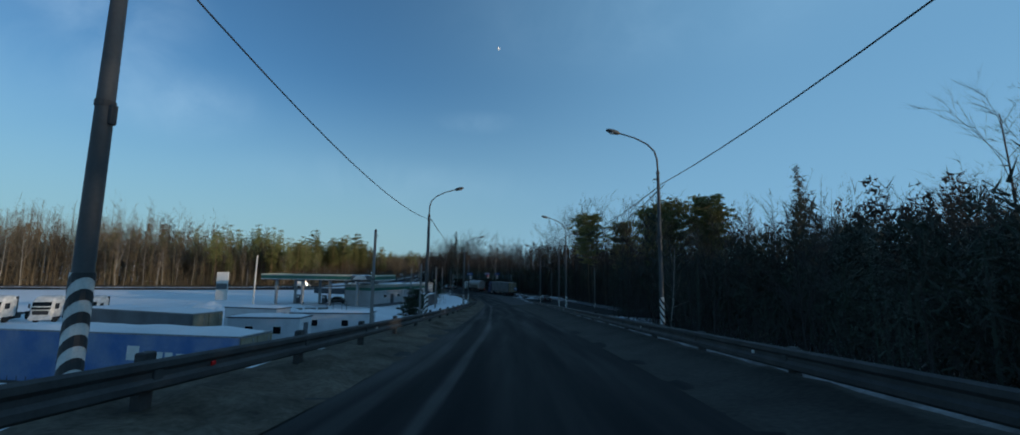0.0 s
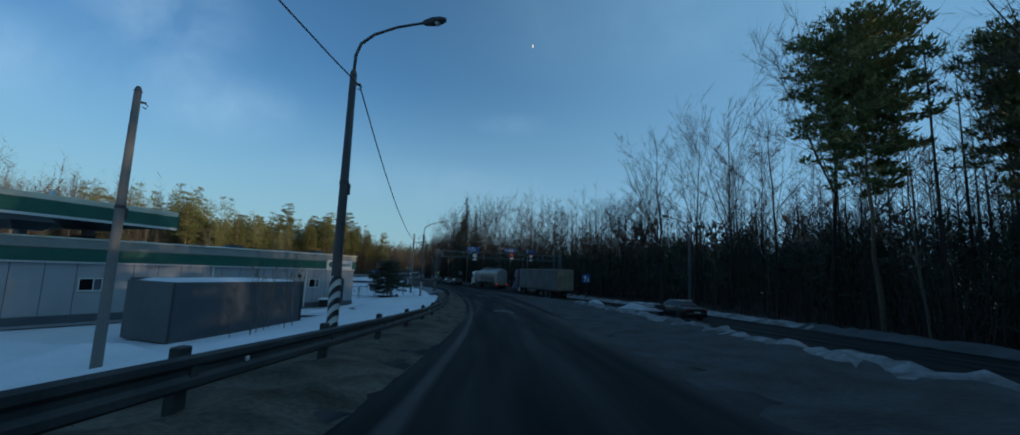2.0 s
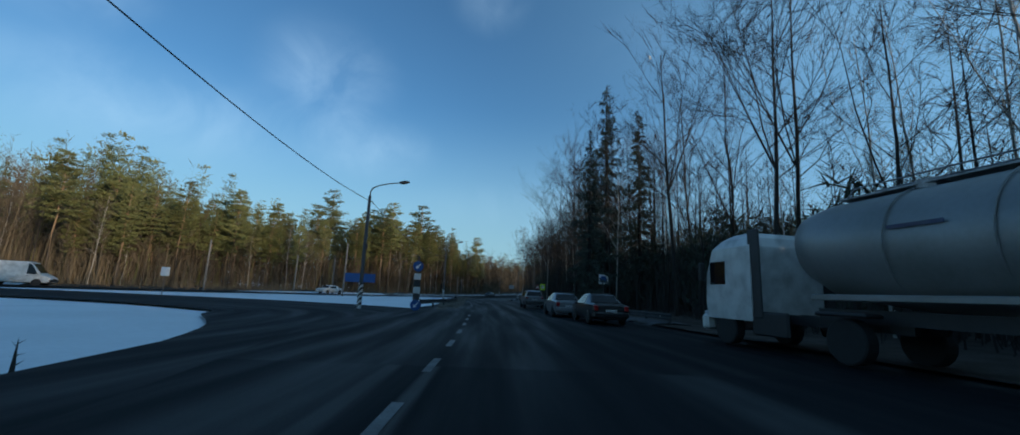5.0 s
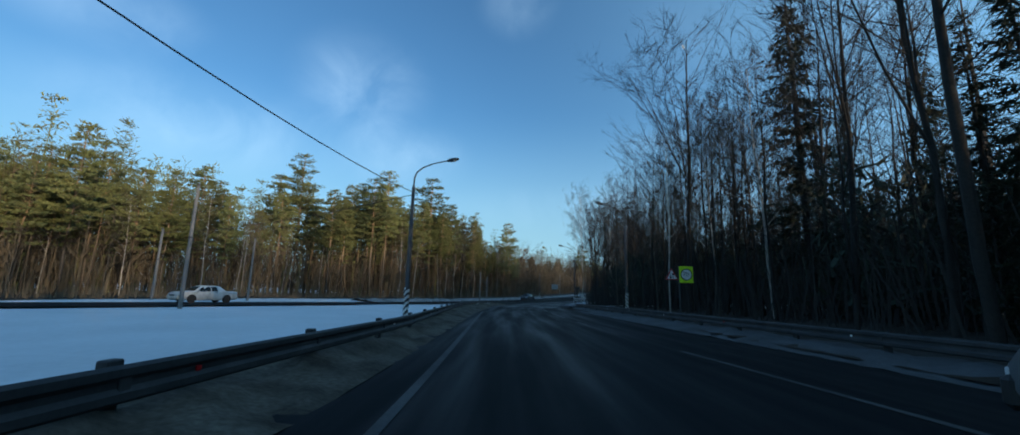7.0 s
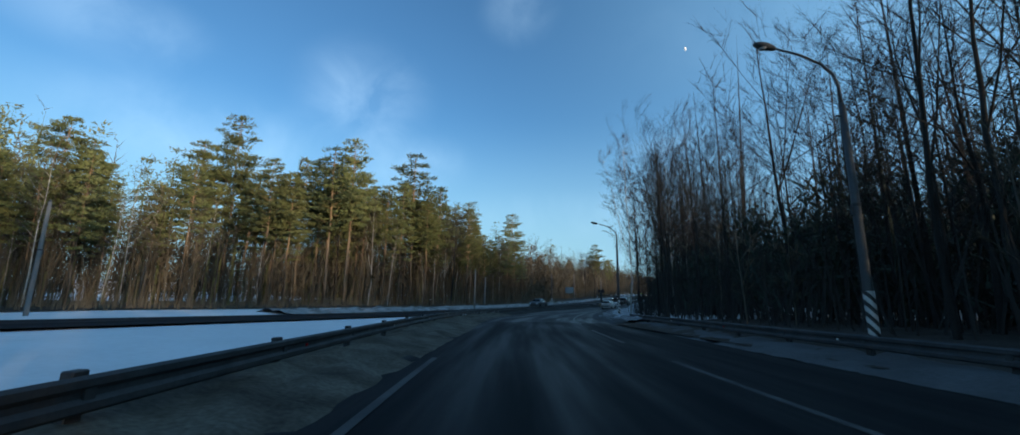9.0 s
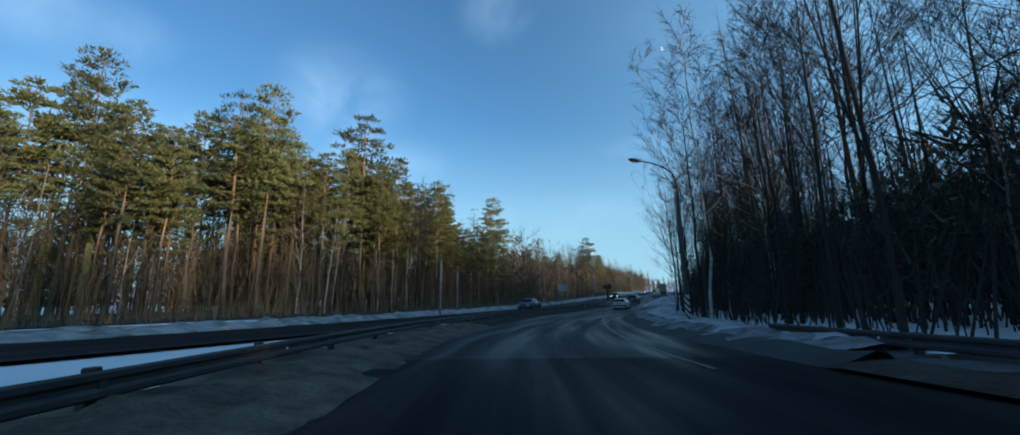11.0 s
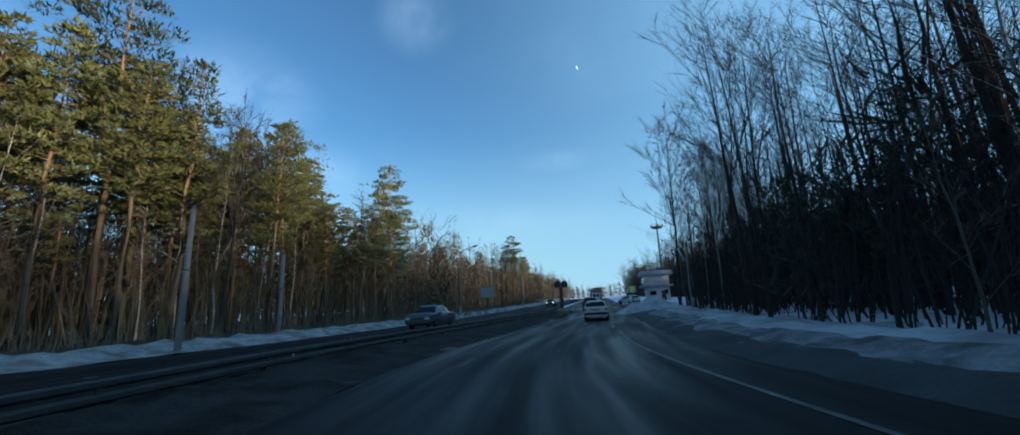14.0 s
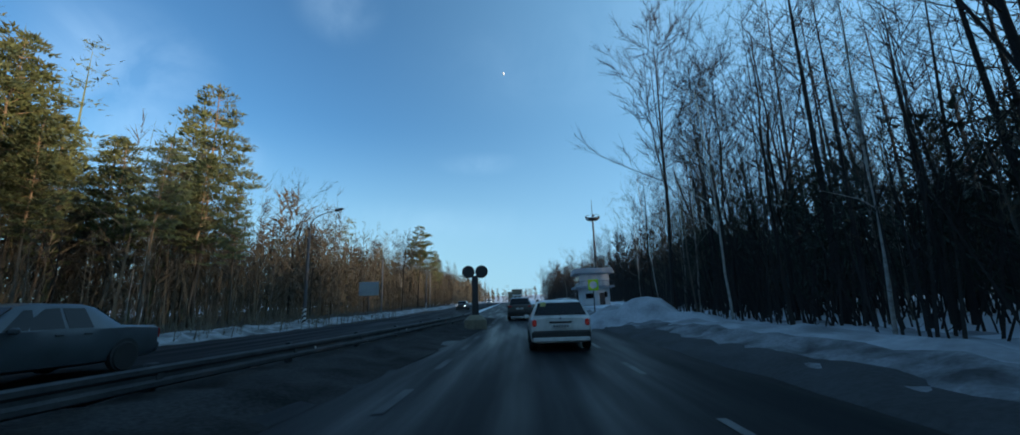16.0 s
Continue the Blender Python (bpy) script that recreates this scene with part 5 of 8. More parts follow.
M["lens"] = material("lens", (0.5, 0.5, 0.48), 0.2, vary=0.05, bump=0)
LAMP = lamp_template("grey street lamp with striped foot beside the guard rail")
CONCRETE_POLE = lamp_template("plain concrete utility pole without a lamp", steel=False, banded=False, arm=False, h=7.6)
FLAT_LAMP = lamp_template("grey street lamp with a low curved arm and striped foot", rise=1.05)
HIGH_LAMP = lamp_template("grey street lamp with a tall curved arm and striped foot", rise=1.95)
RAMP_LAMP = lamp_template("slim grey street lamp with striped foot behind the ramp's rail", rise=1.95, girth=0.75, band=1.22)
WOOD_POLE = lamp_template("plain pale pole with a short striped foot before the wood", steel=False, arm=False, h=7.6, clamp=False, girth=0.7, band=0.95)
for src in (LAMP, CONCRETE_POLE, FLAT_LAMP, HIGH_LAMP, RAMP_LAMP, WOOD_POLE):
    src.matrix_basis = pose(0, 0, -60)
placed = set()


def post_at(src, x, y, z, arm_to, lean=0.0, tall=1.0):
    m = pose(x, y, z, lean, 0, arm_to) @ Matrix.Diagonal((1, 1, tall, 1))
    if src.name in placed:
        return copy_thing(src, m)
    placed.add(src.name)
    src.matrix_basis = m
    return src


def lamp_by(s, d, dz=0.0, tall=1.0, src=None):
    p = MAIN.at(s, d)
    return post_at(src or LAMP, p.x, p.y, p.z + dz, MAIN.yaw(s) + (0 if d < 0 else 180), tall=tall)


LEFT_LAMPS = [(-19, -5.6), (6.0, -6.1), (31.2, -5.6), (54.8, -4.4), (82.1, -4.2), (123.3, -6.1), (152.2, -7.6), (178.2, -8.0), (215.8, -5.3)]
RIGHT_LAMPS = [(-8, 6.4), (20.0, 7.1), (42.7, 6.4), (67.5, 7.0), (228.4, 10.0), (259.7, 7.6)]
for s, d in LEFT_LAMPS:
    lamp_by(s, d, 0.0, src=FLAT_LAMP if 130 < s < 200 else HIGH_LAMP if s < 50 else LAMP)
for s, d in RIGHT_LAMPS:
    lamp_by(s, d, 0.15, src=RAMP_LAMP if s < 80 else HIGH_LAMP)
post_at(LAMP, 11.5, 107.6, land_at(11.5, 107.6), 190)
for x, y in ((16.6, 79.1), (19.8, 49.2)):
    post_at(WOOD_POLE, x, y, land_at(x, y), 190)


def wire(a, b, sag, r=0.019, label="black overhead wire between lamp posts"):
    a, b = Vector(a), Vector(b)
    pts = [a.lerp(b, k / 14) - Vector((0, 0, 4 * sag * (k / 14) * (1 - k / 14))) for k in range(15)]
    tagged(part("wire", Geo().tube(pts, r, 5), M["wire"], smooth=True), label, "cable", group="overhead wires")


for (s, d), (s2, d2) in zip(RIGHT_LAMPS[1:3], RIGHT_LAMPS[2:4]):
    wire(MAIN.at(s, d + 0.3, 6.7), MAIN.at(s2, d2 + 0.3, 6.7), 0.95)
for row in (LEFT_LAMPS, RIGHT_LAMPS[:4], RIGHT_LAMPS[4:]):
    for (s, d), (s2, d2) in zip(row, row[1:]):
        wire(MAIN.at(s, d + 0.2, 6.75), MAIN.at(s2, d2 + 0.2, 6.75), (0.76 if d < 0 and s < 150 else 0.5) * ((s2 - s) / 25) ** 2)


# ---- vehicle materials ----
def paint_mat(name, rgb, rough=0.32, dirt=(0.10, 0.095, 0.09), amount=0.45):
    return material(name, rgb, rough, vary=0.06, scale=2.2, fine=40.0, bump=0, second=dirt, amount=amount, coat=0.4)


M["car_white"] = paint_mat("car_white", (0.62, 0.62, 0.60))
M["car_black"] = paint_mat("car_black", (0.010, 0.011, 0.012), dirt=(0.022, 0.022, 0.022))
M["car_grey"] = paint_mat("car_grey", (0.14, 0.155, 0.17))
M["car_silver"] = paint_mat("car_silver", (0.055, 0.068, 0.078), rough=0.4, dirt=(0.03, 0.03, 0.03))
M["truck_blue"] = paint_mat("truck_blue", (0.0012, 0.020, 0.095), rough=0.5, dirt=(0.02, 0.022, 0.03))
M["truck_white"] = paint_mat("truck_white", (0.60, 0.60, 0.58))
M["skirt_grey"] = material("skirt_grey", (0.22, 0.22, 0.215), 0.6, vary=0.15, scale=1.5, fine=20.0, second=(0.10, 0.098, 0.09), amount=0.8)
M["glass"] = material("glass", (0.008, 0.009, 0.011), 0.08, vary=0.02, bump=0, spec=0.28)
M["rubber"] = material("rubber", (0.018, 0.018, 0.018), 0.85, vary=0.2, bump=0.1)
M["rim"] = material("rim", (0.30, 0.30, 0.31), 0.4, 0.8, vary=0.1, bump=0, second=(0.08, 0.075, 0.07), amount=0.7)
M["dark_rim"] = material("dark_rim", (0.02, 0.019, 0.018), 0.7, 0.2, vary=0.15, bump=0)
M["plastic"] = material("plastic", (0.022, 0.022, 0.023), 0.6, vary=0.15, bump=0.05)
M["plate"] = material("plate", (0.55, 0.55, 0.54), 0.5, vary=0.05, bump=0)
M["tail"] = material("tail", (0.28, 0.012, 0.012), 0.25, vary=0.05, bump=0)
M["tail_bright"] = material("tail_bright", (0.5, 0.02, 0.015), 0.25, vary=0.05, bump=0, emit=(1.0, 0.06, 0.03), strength=0.6)
M["tail_lit"] = material("tail_lit", (0.30, 0.012, 0.012), 0.25, vary=0.05, bump=0, emit=(1.0, 0.08, 0.05), strength=0.03)
M["head"] = material("head", (0.6, 0.62, 0.64), 0.12, vary=0.05, bump=0)
M["head_lit"] = material("head_lit", (0.8, 0.8, 0.8), 0.12, vary=0.05, bump=0, emit=(1.0, 0.95, 0.85), strength=3.0)
M["canvas"] = material("canvas", (0.105, 0.112, 0.12), 0.75, vary=0.1, scale=0.6, fine=8.0, bump=0.25, second=(0.06, 0.063, 0.066), amount=0.8)
M["tank_steel"] = material("tank_steel", (0.26, 0.26, 0.255), 0.42, 0.35, vary=0.06, scale=0.7, fine=9.0, bump=0.04, second=(0.17, 0.165, 0.15), amount=0.6)
M["dirty_door"] = material("dirty_door", (0.22, 0.19, 0.13), 0.8, vary=0.2, scale=0.8, fine=14.0, bump=0.1, second=(0.09, 0.08, 0.06), amount=0.8)
M["yellow"] = material("yellow", (0.62, 0.58, 0.22), 0.5, vary=0.05, bump=0)


def wheel(parent, x, y, r, w, name="wheel", rim_mat="rim"):
    side = 1 if x > 0 else -1
    tyre = Geo()
    rings = []
    for dx, rr in ((-w / 2, r * 0.66), (-w / 2, r * 0.93), (-w / 2 + 0.03, r), (w / 2 - 0.03, r), (w / 2, r * 0.93), (w / 2, r * 0.66)):
        rings.append([(x + dx, y + rr * math.cos(a), r + rr * math.sin(a)) for a in (2 * math.pi * i / 20 for i in range(20))])
    hub = part(name, tyre.loft(rings), M["rubber"], parent, smooth=False)
    rim = Geo().disc((x + side * (w / 2 - 0.06), y, r), (1, 0, 0), r * 0.66, 0.03, 18)
    face = x + side * (w / 2 - 0.03)
    rim.tube([(face, y + r * 0.60 * math.cos(a), r + r * 0.60 * math.sin(a)) for a in (2 * math.pi * k / 18 for k in range(19))], r * 0.055, 4, caps=False)
    rim.disc((face, y, r), (1, 0, 0), r * 0.17, 0.04, 10)
    for k in range(8):
        a = 2 * math.pi * k / 8
        d = Vector((0, math.cos(a), math.sin(a)))
        c = Vector((face, y, r))
        rim.tube([c + d * r * 0.15, c + d * r * 0.60], r * 0.04, 4, caps=False)
    part("rim", rim, M[rim_mat], hub)


def section_ring(st):
    """One cross-section of a car's shell: y, sill z, belt z, top z, half widths at sill, belt and top."""
    y, zl, zb, zt, ws, wb, wt = st
    zm = zl + (zb - zl) * 0.45
    r = min(0.07, (zt - zb) * 0.4)
    half = [(ws * 0.8, zl - 0.03), (ws, zl + 0.03), (wb + 0.015, zm), (wb, zb), (wt + (wb - wt) * 0.12, zt - r), (wt - r * 0.9, zt), (wt * 0.45, zt + 0.018)]
    return [(x, y, z) for x, z in half] + [(-x, y, z) for x, z in reversed(half)]


def car(label, stations, paint, at, side_windows, front_glass, rear_glass, wheels, r, width, name="car", tail="tail", head="head", rails=False, group="", lights=None, bumper_dark=True, tags=True, lamp_rows=None, handles=True, plate=True, badge=False, spoiler=False):
    """A car with +y ahead and the origin on the road under its rear bumper."""
    top = thing(name, label, name.replace("_", " "), at, group)
    rings = [section_ring(s) for s in stations]
    part("body", Geo().loft(rings), paint, top, smooth="auto")
    ys = [s[0] for s in stations]

    def at_y(y):
        return [float(np.interp(y, ys, [s[k] for s in stations])) for k in range(7)]

    def side_point(y, u, sgn, out=0.008):
        _, zl, zb, zt, ws, wb, wt = at_y(y)
        rr = min(0.07, (zt - zb) * 0.4)
        x0, z0, x1, z1 = wb, zb, wt + (wb - wt) * 0.12, zt - rr
        return Vector((sgn * (x0 + (x1 - x0) * u + out), y, z0 + (z1 - z0) * u))

    for sgn in (1, -1):
        for a, b, a2, b2 in side_windows:
            g = Geo()
            q = [side_point(a, 0.08, sgn), side_point(b, 0.08, sgn), side_point(b2, 0.97, sgn), side_point(a2, 0.97, sgn)]
            g.loft([[p for p in q], [p - Vector((sgn * 0.012, 0, 0)) for p in q]])
            part("side_window", g, M["glass"], top)
        if handles:
            for a, b, *_ in side_windows[:2]:
                p = side_point(a + 0.12, 0, sgn, 0.02)
                part("door_handle", Geo().box((p.x, p.y, p.z - 0.09), (0.03, 0.16, 0.03), bevel=0.008), M["plastic"], top)
    for nm, (ya, yb, inset) in (("windscreen", front_glass), ("rear_window", rear_glass)):
        _, _, _, za, _, _, wa = at_y(ya)
        _, _, _, zb_, _, _, wb_ = at_y(yb)
        n = Vector((0, -(zb_ - za), yb - ya)).normalized()
        if n.z < 0:
            n = -n
        low, high = Vector((0, ya, za)), Vector((0, yb, zb_))
        a, b = low.lerp(high, 0.06), low.lerp(high, 0.94)
        q = [a + Vector((-wa + inset, 0, 0)), a + Vector((wa - inset, 0, 0)), b + Vector((wb_ - inset, 0, 0)), b + Vector((-wb_ + inset, 0, 0))]
        part(nm, Geo().loft([[p + n * 0.010 for p in q], [p + n * 0.030 for p in q]]), M["glass"], top)
    for wy in wheels:
        for sgn in (1, -1):
            x = sgn * (width / 2 - 0.09)
            arch = Geo().disc((sgn * (width / 2 - 0.02), wy, r + 0.03), (1, 0, 0), r * 1.16, 0.07, 22)
            part("wheel_arch", arch, M["plastic"], top)
            wheel(top, sgn * (width / 2 - 0.06), wy, r, 0.21)
    L = ys[-1]
    zb0, zb1 = at_y(0.03)[1], at_y(L - 0.03)[1]
    bm = M["plastic"] if bumper_dark else paint
    part("rear_bumper", Geo().box((0, 0.02, zb0 + 0.16), (width - 0.06, 0.16, 0.26), bevel=0.05), bm, top)
    part("front_bumper", Geo().box((0, L - 0.02, zb1 + 0.16), (width - 0.10, 0.16, 0.28), bevel=0.05), bm, top)
    for sgn in (1, -1):
        for (lx, lz, lw, lh) in lamp_rows or [(width / 2 - 0.16, at_y(0.05)[2] - 0.1, 0.2, 0.24)]:
            part("tail_light", Geo().box((sgn * lx, -0.01, lz), (lw, 0.10, lh), bevel=0.03), M[tail], top)
        part("headlight", Geo().box((sgn * (width / 2 - 0.24), L - 0.01, at_y(L - 0.05)[2] - 0.09), (0.30, 0.10, 0.14), bevel=0.04), M[head], top)
        p = side_point(front_glass[0] - 0.28, 0.12, sgn, 0.09)
        part("mirror", Geo().box(p, (0.18, 0.10, 0.13), bevel=0.035), paint, top)
    if plate:
        pl = part("number_plate", Geo().box((0, -0.045, at_y(0.05)[2] - 0.22), (0.52, 0.02, 0.112), bevel=0.006), M["plate"], top)
        for k in range(6):
            part("plate_bar", Geo().box((-0.18 + 0.072 * k, -0.057, at_y(0.05)[2] - 0.22), (0.04, 0.006, 0.06)), M["black_paint"], pl)
        part("grille", Geo().box((0, L + 0.03, zb1 + 0.30), (0.8, 0.06, 0.12), bevel=0.02), M["plastic"], top)
    if rails:
        for sgn in (1, -1):
            a, b = side_point(0.55, 1.0, sgn, -0.06), side_point(front_glass[1] - 0.25, 1.0, sgn, -0.06)
            up = Vector((0, 0, 0.12))
            part("roof_rail", Geo().tube([a, a + up * 0.9 + Vector((0, 0.12, 0)), b + up * 0.9 - Vector((0, 0.12, 0)), b], 0.02, 6), M["plastic"], top)
    return top


WAGON = [(0.0, 0.30, 0.86, 0.90, 0.70, 0.78, 0.70), (0.06, 0.26, 0.92, 0.97, 0.76, 0.82, 0.74), (0.34, 0.24, 0.93, 1.36, 0.80, 0.83, 0.62), (0.55, 0.22, 0.93, 1.43, 0.81, 0.835, 0.60), (2.2, 0.20, 0.92, 1.45, 0.82, 0.84, 0.60), (2.75, 0.20, 0.92, 1.38, 0.82, 0.84, 0.60), (3.35, 0.20, 0.92, 0.96, 0.82, 0.83, 0.72), (4.05, 0.22, 0.80, 0.84, 0.80, 0.80, 0.68), (4.30, 0.28, 0.66, 0.70, 0.72, 0.74, 0.62)]
SUV = [(0.0, 0.42, 1.02, 1.06, 0.74, 0.84, 0.74), (0.08, 0.36, 1.06, 1.12, 0.82, 0.90, 0.78), (0.45, 0.33, 1.08, 1.58, 0.85, 0.91, 0.66), (0.75, 0.32, 1.08, 1.66, 0.86, 0.915, 0.66), (2.4, 0.32, 1.05, 1.68, 0.86, 0.92, 0.66), (2.95, 0.32, 1.05, 1.58, 0.86, 0.92, 0.66), (3.65, 0.32, 1.05, 1.10, 0.86, 0.91, 0.78), (4.40, 0.34, 0.95, 1.00, 0.84, 0.88, 0.74), (4.62, 0.40, 0.74, 0.78, 0.76, 0.80, 0.68)]
SEDAN = [(0.0, 0.32, 0.84, 0.88, 0.70, 0.80, 0.70), (0.08, 0.28, 0.90, 0.96, 0.78, 0.86, 0.76), (0.95, 0.24, 0.93, 0.99, 0.82, 0.88, 0.74), (1.50, 0.22, 0.93, 1.38, 0.82, 0.88, 0.62), (1.80, 0.22, 0.93, 1.44, 0.82, 0.88, 0.61), (2.70, 0.22, 0.92, 1.44, 0.82, 0.88, 0.61), (3.00, 0.22, 0.92, 1.38, 0.82, 0.88, 0.62), (3.55, 0.22, 0.92, 0.97, 0.82, 0.87, 0.74), (4.60, 0.24, 0.83, 0.88, 0.80, 0.85, 0.72), (4.80, 0.32, 0.66, 0.70, 0.74, 0.80, 0.68)]
VAN = [(0.0, 0.40, 1.15, 2.38, 0.86, 0.96, 0.84), (0.10, 0.36, 1.15, 2.50, 0.90, 0.98, 0.86), (3.6, 0.34, 1.15, 2.52, 0.90, 0.98, 0.86), (3.9, 0.34, 1.15, 2.40, 0.90, 0.98, 0.85), (4.75, 0.34, 1.15, 1.30, 0.90, 0.97, 0.86), (5.40, 0.36, 0.95, 1.02, 0.88, 0.94, 0.80), (5.60, 0.44, 0.72, 0.78, 0.80, 0.86, 0.72)]


def road_pose(line, s, d, h=0.03, back=False):
    p = line.at(s, d, h)
    return pose(p.x, p.y, p.z, 0, 0, line.yaw(s) + (180 if back else 0))


def wagon(label, at, paint, tail="tail_lit"):
    top = car(label, WAGON, paint, at, [(1.45, 2.25, 1.5, 2.2), (2.32, 3.2, 2.3, 2.72), (0.62, 1.36, 0.72, 1.38)], (3.35, 2.78, 0.06), (0.06, 0.34, 0.03), (0.78, 3.38), 0.29, 1.66, tail=tail, rails=True, lamp_rows=[(0.72, 0.79, 0.12, 0.19)], bumper_dark=True)
    part("bumper_skirt", Geo().box((0, 0.0, 0.33), (1.56, 0.15, 0.16), bevel=0.04), paint, top)
    part("tailgate_handle", Geo().box((0, 0.0, 0.80), (0.62, 0.10, 0.05), bevel=0.015), M["plastic"], top)
    part("badge", Geo().disc((0, 0.02, 0.90), (0, 1, 0), 0.035, 0.05, 12), M["rim"], top)
    part("rear_wiper", Geo().tube([(0, 0.03, 0.99), (0.12, 0.10, 1.10)], 0.01, 5), M["plastic"], top)
    part("warning_sticker", Geo().box((-0.45, 0.235, 1.30), (0.15, 0.012, 0.15), bevel=0.003), M["yellow"], top, "square yellow sticker on the rear window")
    return top


def suv(label, at, paint, tail="tail"):
    return car(label, SUV, paint, at, [(1.55, 2.45, 1.6, 2.4), (2.52, 3.5, 2.5, 2.92), (0.8, 1.46, 0.95, 1.5)], (3.65, 2.98, 0.08), (0.08, 0.45, 0.05), (0.85, 3.65), 0.36, 1.82, tail=tail, rails=True, lamp_rows=[(0.72, 1.0, 0.26, 0.14)])


def sedan(label, at, paint, head="head", tail="tail"):
    return car(label, SEDAN, paint, at, [(1.75, 2.25, 1.80, 2.25), (2.33, 3.4, 2.31, 2.95)], (3.55, 3.02, 0.06), (0.95, 1.48, 0.06), (0.95, 3.75), 0.31, 1.76, head=head, tail=tail, bumper_dark=False)


def minibus(label, at, paint, glazed=True, name="van"):
    sides = [(3.7, 4.6, 3.7, 4.05)] + ([(0.4, 1.35, 0.4, 1.35), (1.5, 2.45, 1.5, 2.45), (2.6, 3.5, 2.6, 3.5)] if glazed else [])
    top = car(label, VAN, paint, at, sides, (4.75, 3.92, 0.1), (0.0, 0.10, 0.2), (1.0, 4.55), 0.34, 1.95, name=name, lamp_rows=[(0.84, 1.2, 0.12, 0.5)])
    for sgn in (1, -1):
        part("rear_door_window", Geo().box((sgn * 0.40, -0.01, 1.72), (0.62, 0.06, 0.72), bevel=0.03), M["glass"], top)
    return top


def chassis_wheels(top, ys, x=1.0, r=0.5):
    for y in ys:
        for sgn in (1, -1):
            wheel(top, sgn * x, y, r, 0.32, rim_mat="dark_rim")


def tractor(label, at, paint, name="truck_tractor", mark=False, tall=3.7):
    """A European cab-over tractor: origin under its rear end, +y ahead, 6 m long."""
    top = thing(name, label, "truck", at)
    cab = Geo()
    rings = []
    for z, y0, y1, w in ((0.75, 3.75, 6.0, 1.20), (1.2, 3.72, 6.06, 1.23), (2.1, 3.72, 6.0, 1.23), (2.9, 3.74, 5.72, 1.20), (tall - 0.15, 3.80, 5.3, 1.12), (tall, 3.95, 4.9, 0.95)):
        rings.append([(-w, y0, z), (w, y0, z), (w, y1 - 0.25, z), (w - 0.22, y1, z), (-w + 0.22, y1, z), (-w, y1 - 0.25, z)])
    part("cab", cab.loft(rings), paint, top)
    part("windscreen", Geo().loft([[(-1.0, 6.04, 1.75), (1.0, 6.04, 1.75), (1.0, 5.82, 2.72), (-1.0, 5.82, 2.72)], [(-1.0, 6.07, 1.75), (1.0, 6.07, 1.75), (1.0, 5.85, 2.72), (-1.0, 5.85, 2.72)]]), M["glass"], top)
    for sgn in (1, -1):
        part("side_window", Geo().box((sgn * 1.225, 5.2, 2.15), (0.03, 0.75, 0.72), bevel=0.01), M["glass"], top)
        part("mirror", Geo().box((sgn * 1.42, 5.75, 2.2), (0.18, 0.12, 0.6), bevel=0.03), M["plastic"], top)
        part("side_skirt", Geo().box((sgn * 1.1, 3.2, 0.7), (0.12, 1.3, 0.65), bevel=0.05), M["skirt_grey"] if mark else M["plastic"], top)
        part("headlight", Geo().box((sgn * 0.95, 6.03, 0.85), (0.4, 0.1, 0.22), bevel=0.03), M["head"], top)
        part("mudguard", Geo().box((sgn * 1.05, 1.0, 1.08), (0.5, 1.25, 0.10), bevel=0.04), M["plastic"], top)
        part("air_deflector", Geo().box((sgn * 1.16, 3.62, 2.1), (0.06, 0.45, 2.5), bevel=0.02), M["black_paint"], top)
    part("grille", Geo().box((0, 6.05, 1.35), (1.7, 0.06, 0.55), bevel=0.02), M["plastic"], top)
    part("bumper", Geo().box((0, 6.0, 0.6), (2.45, 0.3, 0.5), bevel=0.08), paint, top)
    part("frame", Geo().box((-0.4, 2.6, 0.85), (0.12, 5.0, 0.25)).box((0.4, 2.6, 0.85), (0.12, 5.0, 0.25)).box((0, 0.5, 0.85), (0.8, 0.12, 0.2)), M["plastic"], top)
    part("fuel_tank", Geo().tube([(1.0, 2.3, 0.72), (1.0, 3.5, 0.72)], 0.32, 14), M["rim"], top)
    chassis_wheels(top, (1.0, 5.0))
    if mark:
        # a plain pale swoosh and ball, standing in for the fleet's emblem
        for sgn in (1, -1):
            part("emblem", Geo().disc((sgn * 1.235, 4.75, 1.55), (1, 0, 0), 0.22, 0.012, 18), M["canvas"], top, "pale round emblem on the cab door")
            part("emblem", Geo().loft([[(sgn * 1.24, 4.65, 1.65), (sgn * 1.24, 4.3, 1.75), (sgn * 1.24, 3.9, 2.25), (sgn * 1.24, 4.35, 1.95)], [(sgn * 1.25, 4.65, 1.65), (sgn * 1.25, 4.3, 1.75), (sgn * 1.25, 3.9, 2.25), (sgn * 1.25, 4.35, 1.95)]]), M["canvas"], top, "pale swoosh on the cab door")
            part("roof_mark", Geo().box((sgn * 1.215, 4.5, 2.85), (0.012, 0.62, 0.10)), M["canvas"], top)
    return top


